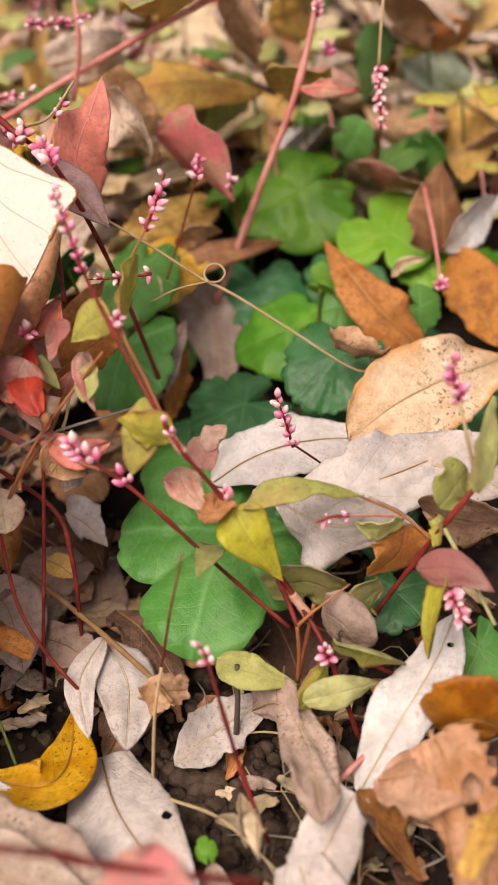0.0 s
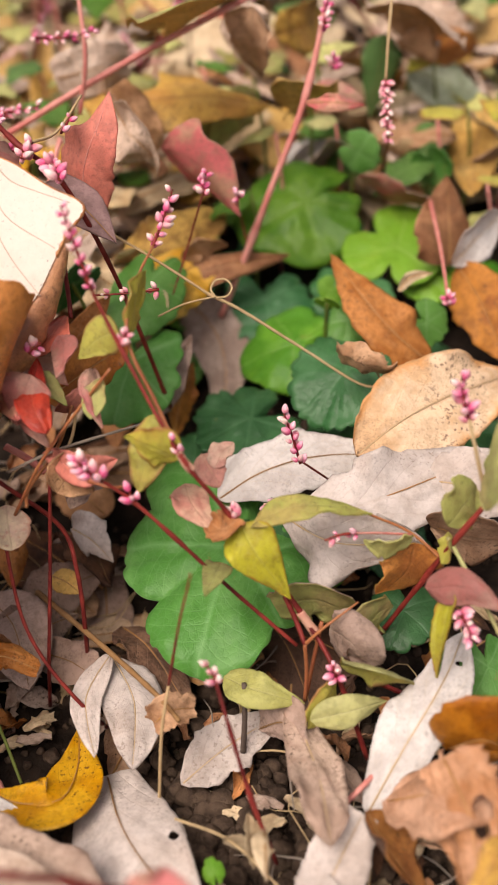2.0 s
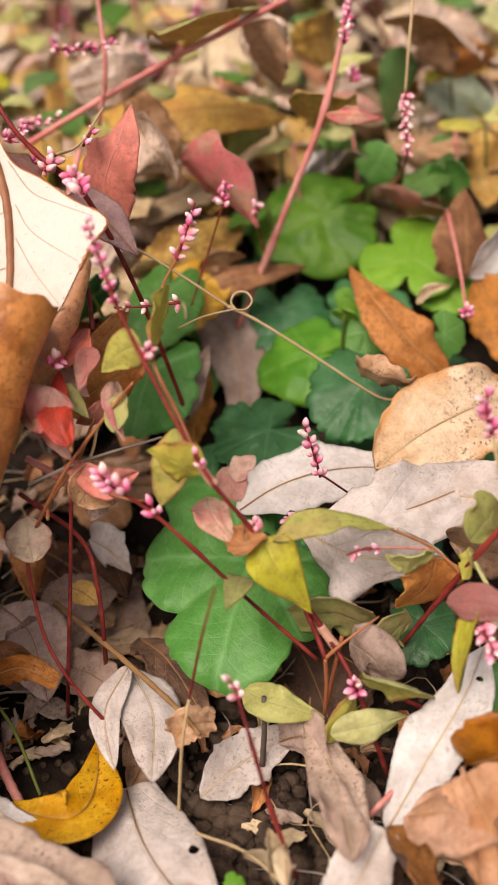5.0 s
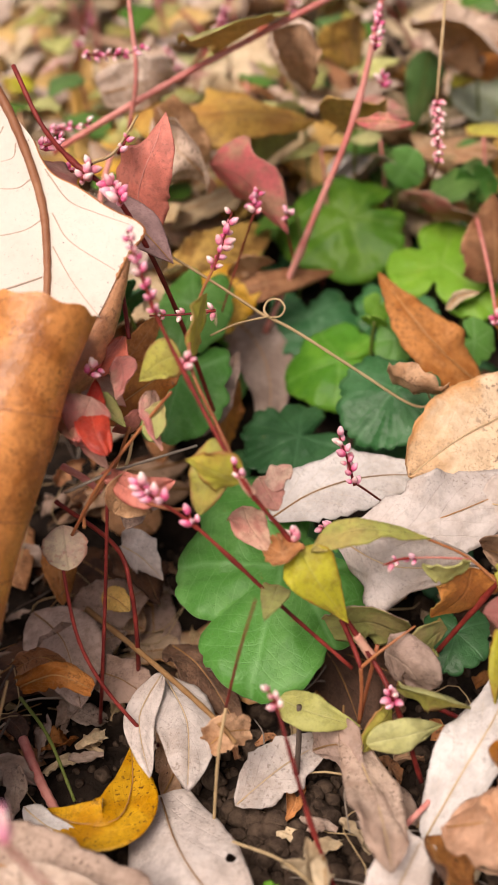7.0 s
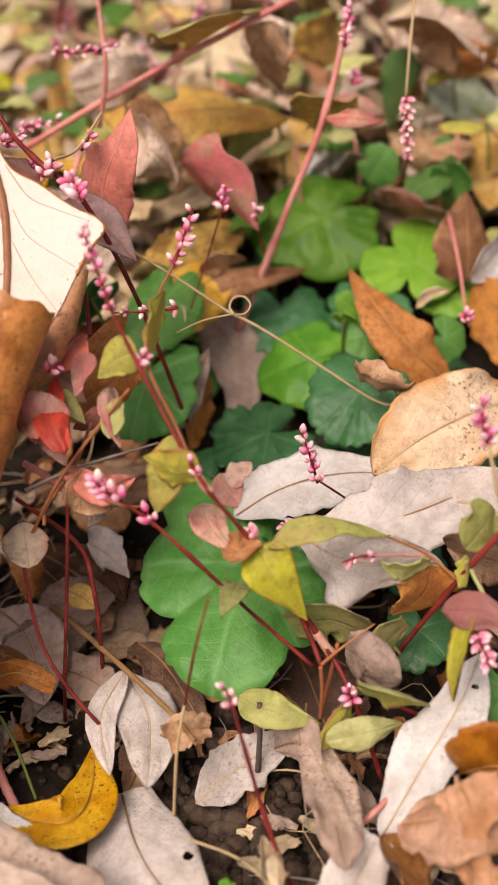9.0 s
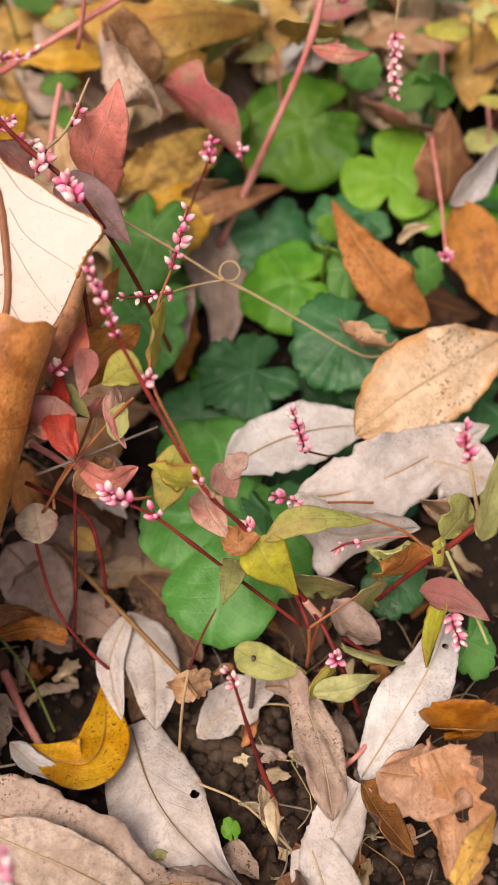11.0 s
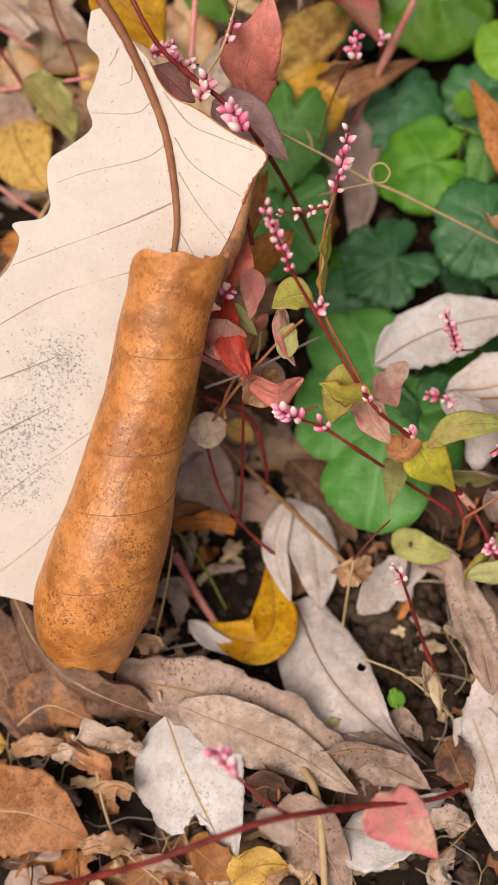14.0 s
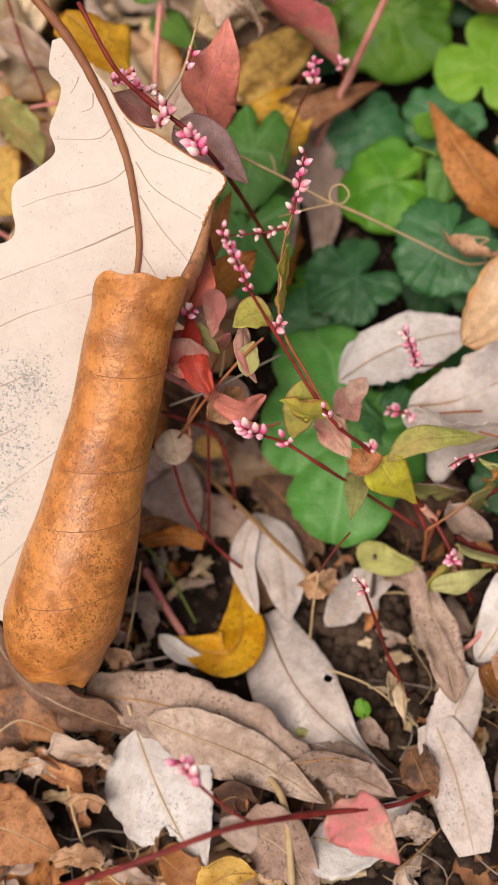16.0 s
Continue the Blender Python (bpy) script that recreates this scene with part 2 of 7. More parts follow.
M["grey"] = leaf_mat("grey_brown_dry_leaf", (0.42, 0.295, 0.235), (0.30, 0.20, 0.15), (0.44, 0.33, 0.25), spots=0.7, rough=0.68, vein_w=0.35, grit=0.5)
M["orange"] = leaf_mat("orange_brown_leaf", (0.52, 0.22, 0.055), (0.34, 0.12, 0.03), (0.22, 0.09, 0.03), spots=0.6, rough=0.5, spec=0.4, grit=0.5)
M["rust"] = leaf_mat("rust_dry_leaf", (0.46, 0.21, 0.085), (0.31, 0.12, 0.042), (0.52, 0.3, 0.16), spots=0.6, rough=0.55, grit=0.6)
M["russet"] = leaf_mat("russet_dry_leaf", (0.44, 0.22, 0.115), (0.29, 0.125, 0.055), (0.52, 0.32, 0.19), spots=0.8, rough=0.55, grit=0.8, fine=1.3)
M["scarlet"] = leaf_mat("scarlet_leaf", (0.56, 0.10, 0.07), (0.46, 0.07, 0.06), (0.6, 0.2, 0.14), spots=0.2, rough=0.4, spec=0.4, through=0.35, vein_w=0.2)
M["peach"] = leaf_mat("peach_brown_dry_leaf", (0.52, 0.29, 0.175), (0.41, 0.195, 0.095), (0.54, 0.33, 0.2), spots=0.5, rough=0.55, grit=0.5)
M["faded"] = leaf_mat("faded_pink_green_leaf", (0.80, 0.67, 0.45), (0.77, 0.50, 0.40), (0.55, 0.42, 0.22), spot=(0.5, 0.1, 0.08), spots=0.5, rough=0.5, through=0.2, grit=0.2, edge=(0.6, 0.25, 0.16))
M["blush"] = leaf_mat("blush_leaf", (0.62, 0.42, 0.31), (0.58, 0.27, 0.22), (0.6, 0.38, 0.26), spots=0.3, rough=0.5, through=0.2, grit=0.3)
M["dark"] = leaf_mat("dark_brown_leaf", (0.13, 0.065, 0.038), (0.06, 0.03, 0.02), (0.2, 0.11, 0.07), spots=0.3, rough=0.55, grit=0.4)
M["umber"] = leaf_mat("umber_leaf", (0.32, 0.14, 0.052), (0.10, 0.05, 0.03), (0.36, 0.24, 0.16), spots=0.5, rough=0.5, spec=0.35, grit=0.6, fine=1.3)
M["ash"] = leaf_mat("ashy_dry_leaf", (0.48, 0.365, 0.295), (0.36, 0.255, 0.20), (0.42, 0.33, 0.25), spots=0.9, rough=0.68, vein_w=0.25, grit=0.5)
M["yellow"] = leaf_mat("yellow_leaf", (0.66, 0.38, 0.05), (0.56, 0.27, 0.03), (0.34, 0.15, 0.02), spot=(0.13, 0.05, 0.015), spots=0.9, rough=0.45, spec=0.4, through=0.12, fine=0.8, grit=0.5)
M["ochre"] = leaf_mat("ochre_leaf", (0.72, 0.46, 0.13), (0.56, 0.31, 0.06), (0.3, 0.16, 0.03), spots=0.7, rough=0.5, spec=0.35, through=0.1, fine=0.7)
M["mottled"] = leaf_mat("mottled_golden_leaf", (0.60, 0.36, 0.05), (0.36, 0.18, 0.025), (0.13, 0.06, 0.01), spots=0.9, rough=0.5, fine=1.6)
M["spotted"] = leaf_mat("spotted_tan_leaf", (0.66, 0.48, 0.31), (0.57, 0.36, 0.19), (0.5, 0.32, 0.16), spot=(0.16, 0.09, 0.06), spots=0.9, rough=0.6, vein_w=0.15, edge=(0.52, 0.25, 0.08), fine=0.6, grit=0.5)
M["red"] = leaf_mat("red_leaf", (0.66, 0.21, 0.15), (0.59, 0.165, 0.115), (0.5, 0.18, 0.13), spots=0.3, rough=0.45, spec=0.35, through=0.25, vein_w=0.2, grit=0.2)
M["mauve"] = leaf_mat("mauve_grey_leaf", (0.36, 0.235, 0.225), (0.29, 0.18, 0.175), (0.3, 0.2, 0.18), spots=0.3, rough=0.5, through=0.15, grit=0.3)
M["pink"] = leaf_mat("pink_leaf", (0.66, 0.20, 0.20), (0.62, 0.36, 0.25), (0.6, 0.28, 0.24), spots=0.3, rough=0.5, through=0.25, grit=0.3)
M["purple"] = leaf_mat("purple_leaf", (0.46, 0.15, 0.125), (0.52, 0.27, 0.20), (0.4, 0.18, 0.15), spots=0.3, rough=0.45, spec=0.35, through=0.25, grit=0.3)
M["lime"] = leaf_mat("yellow_green_leaf", (0.52, 0.50, 0.075), (0.58, 0.45, 0.085), (0.5, 0.5, 0.18), spots=0.3, rough=0.45, spec=0.35, through=0.28, veins=9.0, vein_w=0.2, edge=(0.42, 0.2, 0.06))
M["olive"] = leaf_mat("olive_leaf", (0.38, 0.40, 0.12), (0.46, 0.38, 0.14), (0.38, 0.36, 0.17), spots=0.3, rough=0.5, through=0.2, veins=9.0, vein_w=0.2)
M["palegreen"] = leaf_mat("pale_green_leaf", (0.56, 0.56, 0.22), (0.50, 0.50, 0.18), (0.5, 0.48, 0.25), spots=0.1, rough=0.5, through=0.2)
M["green"] = leaf_mat("green_blade_leaf", (0.09, 0.2, 0.04), (0.12, 0.25, 0.05), (0.2, 0.34, 0.1), spots=0.1, rough=0.45, through=0.2, veins=8.0, vein_w=0.3)
M["leafgreen"] = leaf_mat("dull_green_leaf", (0.10, 0.23, 0.055), (0.16, 0.27, 0.075), (0.24, 0.34, 0.14), spots=0.15, rough=0.45, through=0.2, veins=8.0, vein_w=0.3)
M["silver"] = leaf_mat("silver_green_leaf", (0.38, 0.43, 0.30), (0.28, 0.34, 0.20), (0.42, 0.46, 0.33), spots=0.15, rough=0.42, spec=0.4, through=0.12, veins=8.0, vein_w=0.25)
M["cocoa"] = leaf_mat("cocoa_brown_leaf", (0.22, 0.115, 0.066), (0.11, 0.055, 0.033), (0.36, 0.25, 0.17), spots=0.6, rough=0.55, grit=0.7, fine=1.3)
M["cream"] = leaf_mat("cream_leaf_underside", (0.64, 0.575, 0.50), (0.62, 0.55, 0.475), (0.5, 0.36, 0.25), spot=(0.22, 0.2, 0.18), spots=0.06, rough=0.6, veins=6.0, vein_w=0.0, ribs=0.0, fine=0.14, mould=(((-0.084, 0.085, 0.081), 0.021), ((-0.094, 0.070, 0.069), 0.023), ((-0.104, 0.058, 0.060), 0.024)))
M["roll"] = leaf_mat("glossy_brown_leaf", (0.545, 0.24, 0.088), (0.37, 0.14, 0.045), (0.56, 0.30, 0.12), spot=(0.16, 0.055, 0.02), spots=0.7, rough=0.38, spec=0.6, veins=4.0, vein_w=0.0, ribs=0.0, fine=1.1, grit=0.9, crinkle=0.16)
M["rib"] = plain_mat("brown_midrib", (0.25, 0.095, 0.042), (0.33, 0.145, 0.07), 250.0, 0.5)
M["vein"] = plain_mat("fine_vein", (0.45, 0.35, 0.27), (0.52, 0.42, 0.33), 250.0, 0.6)
M["palerib"] = plain_mat("pale_midrib", (0.5, 0.36, 0.2), (0.55, 0.42, 0.26), 250.0, 0.6)
M["brownvein"] = plain_mat("tan_vein", (0.38, 0.19, 0.06), (0.45, 0.24, 0.09), 250.0, 0.5)
M["g1"] = round_leaf_mat("green_lobed_leaf", (0.085, 0.25, 0.04), (0.13, 0.315, 0.07), (0.25, 0.47, 0.18), rough=0.42)
# g2 is the teal darkened to carry the shade of the gaps
M["g2"] = round_leaf_mat("shaded_teal_lobed_leaf", (0.03, 0.118, 0.036), (0.05, 0.165, 0.056), (0.10, 0.25, 0.11), 0.15, rough=0.36)
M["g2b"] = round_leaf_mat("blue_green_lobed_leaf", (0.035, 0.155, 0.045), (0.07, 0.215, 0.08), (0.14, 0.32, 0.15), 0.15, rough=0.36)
M["g3"] = round_leaf_mat("bright_green_leaf", (0.19, 0.41, 0.03), (0.25, 0.46, 0.04), (0.33, 0.52, 0.11), 0.28)
M["g4"] = round_leaf_mat("fresh_green_leaf", (0.07, 0.255, 0.018), (0.13, 0.35, 0.03), (0.22, 0.43, 0.09), 0.25)
M["stem"] = plain_mat("red_stem", (0.11, 0.010, 0.010), (0.26, 0.036, 0.027), 220.0, 0.5, 0.25)
M["stem2"] = plain_mat("orange_stem", (0.36, 0.14, 0.05), (0.30, 0.09, 0.04), 300.0, 0.45, 0.4)
M["pinkstem"] = plain_mat("pink_stem", (0.66, 0.30, 0.25), (0.54, 0.16, 0.14), 300.0, 0.5, 0.3)
M["straw"] = plain_mat("straw", (0.50, 0.37, 0.20), (0.42, 0.29, 0.15), 300.0, 0.65)
M["twig"] = plain_mat("brown_twig", (0.30, 0.17, 0.07), (0.22, 0.11, 0.04), 260.0, 0.7)
M["greentwig"] = plain_mat("green_stem", (0.12, 0.16, 0.03), (0.16, 0.2, 0.04), 260.0, 0.5)
M["soil"] = plain_mat("dark_soil", (0.012, 0.008, 0.006), (0.03, 0.02, 0.014), 240.0, 0.9, 0.15, 0.8, 0.002)
M["crumb"] = plain_mat("soil_crumb", (0.032, 0.021, 0.015), (0.10, 0.068, 0.047), 420.0, 0.9, 0.15, 0.8, 0.0015)
M["bud"] = bud_mat("pink_bud", (0.66, 0.10, 0.24), (0.86, 0.50, 0.58))
M["budpale"] = bud_mat("pale_bud", (0.70, 0.22, 0.30), (0.88, 0.72, 0.66))
M["sheath"] = plain_mat("papery_sheath", (0.52, 0.24, 0.18), (0.58, 0.34, 0.24), 300.0, 0.55)


# ---- building helpers ----
def V(p):
    return Vector(p)


def part(name, bm, material, parent=None, label=""):
    """Links a bmesh as one mesh object under a thing or a part, with smooth faces."""
    me = bpy.data.meshes.new(name)
    for f in bm.faces:
        f.smooth = not f.tag
    bm.to_mesh(me)
    bm.free()
    for m in material if isinstance(material, (list, tuple)) else (material,):
        me.materials.append(m)
    ob = new(name, me)
    if parent is not None:
        ob.parent = parent
        ob.location = -parent.location if parent.parent is None else (0, 0, 0)
    if label:
        ob["label"] = label
    return ob


def thing(name, place, label, category, group=""):
    """An Empty at the base of a thing, to hold its parts."""
    ob = new(name)
    ob.empty_display_size = 0.01
    ob.location = place
    return tagged(ob, label, category, group)


def glide(points, k):
    """The point at k (0 to 1) on a smooth line through the points."""
    n = len(points) - 1
    if n == 1:
        return V(points[0]).lerp(V(points[1]), k)
    s = min(int(k * n), n - 1)
    f = k * n - s
    p1, p2 = V(points[s]), V(points[s + 1])
    p0 = V(points[s - 1]) if s else 2 * p1 - p2
    p3 = V(points[s + 2]) if s + 2 <= n else 2 * p2 - p1
    return 0.5 * (2 * p1 + (p2 - p0) * f + (2 * p0 - 5 * p1 + 4 * p2 - p3) * f * f + (3 * p1 - p0 - 3 * p2 + p3) * f ** 3)


def tube(bm, points, r0, r1, steps=0, sides=7, knots=()):
    """A tapered round stalk along the points; knots: (place 0 to 1, swelling)."""
    steps = steps or 6 * (len(points) - 1) + 2
    rings, up = [], None
    for i in range(steps + 1):
        k = i / steps
        p = glide(points, k)
        d = (glide(points, min(k + 0.01, 1)) - glide(points, max(k - 0.01, 0))).normalized()
        if up is None:
            up = d.orthogonal().normalized()
        up = (up - d * up.dot(d)).normalized()
        w = d.cross(up)
        r = r0 + (r1 - r0) * k
        for kp, sw in knots:
            r *= 1 + sw * math.exp(-((k - kp) * steps / 1.3) ** 2)
        r *= 1 + 0.08 * math.sin(i * 2.7)
        rings.append([bm.verts.new(p + r * (math.cos(a) * up + math.sin(a) * w)) for a in [2 * math.pi * j / sides for j in range(sides)]])
    for a, b in zip(rings, rings[1:]):
        for j in range(sides):
            bm.faces.new((a[j], a[(j + 1) % sides], b[(j + 1) % sides], b[j]))
    bm.faces.new(rings[0][::-1])
    bm.faces.new(rings[-1])
    return bm


OUTLINE = {
    "lance": lambda u: max(0.0, math.sin(math.pi * u ** 0.85)) ** 0.85,
    "ovate": lambda u: max(0.0, math.sin(math.pi * u ** 0.68)) ** 0.78 * (1 - 0.3 * u ** 4),
    "oblong": lambda u: max(0.0, math.sin(math.pi * u ** 0.9)) ** 0.6 * (1 - 0.35 * u ** 5),
    "cut": lambda u: max(0.0, math.sin(math.pi * (0.22 + 0.78 * u))) ** 0.85,
    "round": lambda u: max(0.0, math.sin(math.pi * u)) ** 0.55,
    "tailed": lambda u: max(0.0, math.sin(math.pi * (0.24 + 0.76 * u))) ** 1.8 + 0.05 * (1 - u),
    "wedge": lambda u: max(0.0, math.sin(math.pi * u)) ** 1.05,
    "torn": lambda u: (max(0.0, math.sin(math.pi * (0.12 + 0.8 * u))) ** 0.5),
}


def blade(bm, spine, side, outline="lance", cup=0.0, wave=0.03, seed=0, serrate=0.0, ragged=0.2, twist=0.0, nu=26, nv=14, thick=0.0003,
          holes=(), fold=0.0, skew=0.0, curl=1.0):
    """A leaf sheet with two faces along a spine. cup: how far each half curls up (radians); fold: a crease along the midrib."""
    shape, rng, hw0 = OUTLINE[outline], random.Random(seed), V(side).length
    uvl = bm.loops.layers.uv.verify()
    face_way = (V(spine[-1]) - V(spine[0])).cross(V(side)).normalized()
    length = sum((glide(spine, (i + 1) / 20) - glide(spine, i / 20)).length for i in range(20))
    off = Vector((rng.uniform(-50, 50), rng.uniform(-50, 50), rng.uniform(-50, 50)))
    top, bot = [], []
    for i in range(nu + 1):
        u = i / nu
        p = glide(spine, u)
        d = (glide(spine, min(u + 0.02, 1)) - glide(spine, max(u - 0.02, 0))).normalized()
        s = face_way.cross(d).normalized()
        s = (Matrix.Rotation(radians(twist) * (u - 0.5), 3, d) @ s).normalized()
        nrm = d.cross(s)
        rt, rb = [], []
        for j in range(nv + 1):
            v = 2 * j / nv - 1
            half = 7.0 if v > 0 else -7.0
            edge = shape(u) * (1 + skew * v)
            edge *= 1 + serrate * (1 if (i % 2) else -1) * abs(v) ** 3
            tear = max(0.0, noise.noise(Vector((u * 5, half, 0)) + off)) + 0.6 * noise.noise(Vector((u * 17, half, 5)) + off) + 0.3 * noise.noise(Vector((u * 41, half, 6)) + off)
            edge *= 1 - ragged * tear * abs(v)
            hw = hw0 * max(edge, 0.012)
            c = cup * (1 + 0.8 * noise.noise(Vector((u * 2.5, half, 9)) + off))
            a = v * c
            y, z = (math.sin(a) / c * hw, (1 - math.cos(a)) / c * hw) if abs(c) > 0.02 else (v * hw, 0.0)
            z += abs(v) * fold * hw
            q = noise.noise(Vector((u * 3.1, v * 1.7, 0)) + off) + 0.5 * noise.noise(Vector((u * 7, v * 3.5, 3)) + off)
            q += 0.55 * (0.3 - abs(noise.noise(Vector((u * 9, v * 4.5, 11)) + off)))
            z += 1.3 * wave * length * q * (0.4 + 0.6 * abs(v))
            z += 0.9 * hw * max(0.0, noise.noise(Vector((u * 4, half, 21)) + off) - 0.05) * abs(v) ** 4 * curl
            z -= 0.006 * length * math.exp(-(v / 0.12) ** 2)
            pos = p + s * y + nrm * z
            rt.append(bm.verts.new(pos + nrm * thick * 0.5))
            rb.append(bm.verts.new(pos - nrm * thick * 0.5))
        top.append(rt)
        bot.append(rb)

    def face(vs, uvs, idx):
        f = bm.faces.new(vs)
        f.material_index = idx
        for lp, q in zip(f.loops, uvs):
            lp[uvl].uv = q
        return f

    def gone(i, j):
        u, v = (i + 0.5) / nu, 2 * (j + 0.5) / nv - 1
        return any(((u - hu) * length) ** 2 + ((v - hv) * hw0 * shape(u)) ** 2 < hr * hr for hu, hv, hr in holes)

    for hu, hv, hr in holes:
        rim = [(i, j) for i in range(1, nu) for j in range(1, nv) if len({gone(a, b) for a in (i - 1, i) for b in (j - 1, j)}) == 2
               and ((i / nu - hu) * length) ** 2 + ((2 * j / nv - 1 - hv) * hw0 * shape(i / nu)) ** 2 < 3 * hr * hr]
        for sheet in (top, bot):
            if not rim:
                continue
            mid = sum((sheet[i][j].co for i, j in rim), Vector()) / len(rim)
            for i, j in rim:
                q = sheet[i][j].co - mid
                ang = math.atan2(q.y, q.x)
                sheet[i][j].co = mid + q.normalized() * hr * (1 + 0.14 * math.sin(2 * ang + seed) + 0.08 * math.sin(5 * ang))
    for i in range(nu):
        for j in range(nv):
            if gone(i, j):
                continue
            uv = [(i / nu, j / nv), ((i + 1) / nu, j / nv), ((i + 1) / nu, (j + 1) / nv), (i / nu, (j + 1) / nv)]
            face((top[i][j], top[i + 1][j], top[i + 1][j + 1], top[i][j + 1]), uv, 0)
            face((bot[i][j], bot[i][j + 1], bot[i + 1][j + 1], bot[i + 1][j]), [uv[0], uv[3], uv[2], uv[1]], 1)
    for i in range(nu):
        for j in (0, nv):
            a, b, c, e = top[i][j], top[i + 1][j], bot[i + 1][j], bot[i][j]
            uv = [(i / nu, j / nv)] * 4
            face((a, e, c, b) if j == 0 else (a, b, c, e), uv, 0).tag = True
    return bm


RIBS = {"white": "palerib", "pale": "palerib", "beige": "brownvein", "tan": "brownvein", "grey": "twig", "rust": "brownvein", "dark": "twig", "spotted": "palerib"}


def leaf(name, label, mats, spine, side, rib=None, stalk=None, group="", **shape):
    """A fallen leaf with its blade, its midrib and, where given, its stalk."""
    ob = thing(name, spine[0], label, "leaf", group)
    mats = mats.split()
    rib = rib or RIBS.get(mats[0], "brownvein")
    bm = bmesh.new()
    blade(bm, spine, side, **shape)
    part("blade", bm, [M[mats[0]], M[mats[-1]]], ob)
    if rib:
        d = (V(spine[-1]) - V(spine[0])).normalized()
        n = d.cross(V(side)).normalized()
        n = n if n.z > 0 else -n
        lift = n * 0.0001
        pts = [glide(spine, k) + lift for k in (0.02, 0.25, 0.5, 0.75, 0.96)]
        bm = bmesh.new()
        tube(bm, pts, 0.00028, 0.0001, 14, 6)
        part("midrib", bm, M[rib], ob)
    if stalk:
        bm = bmesh.new()
        tube(bm, [spine[0], *stalk], 0.0008, 0.0006, 8, 6)
        part("leaf_stalk", bm, M[rib or "twig"], ob)
    return ob


# lobes of the rounded leaves: way from the tip in degrees, length, half-width in degrees
PLAN = {
    2: ((0, 0.9, 100), (95, 0.95, 85), (-95, 0.95, 85)),
    3: ((0, 1.0, 58), (80, 0.98, 52), (-80, 0.95, 50), (142, 0.74, 42), (-142, 0.74, 42)),
    4: ((-3, 1.0, 41), (-86, 0.84, 46), (-150, 1.08, 36), (112, 0.66, 52), (44, 0.74, 42)),
    5: ((0, 1.0, 42), (62, 1.0, 38), (-60, 0.98, 38), (120, 0.9, 38), (-122, 0.92, 38)),
    6: ((0, 1.0, 56), (122, 1.05, 54), (-122, 1.05, 54)),
}


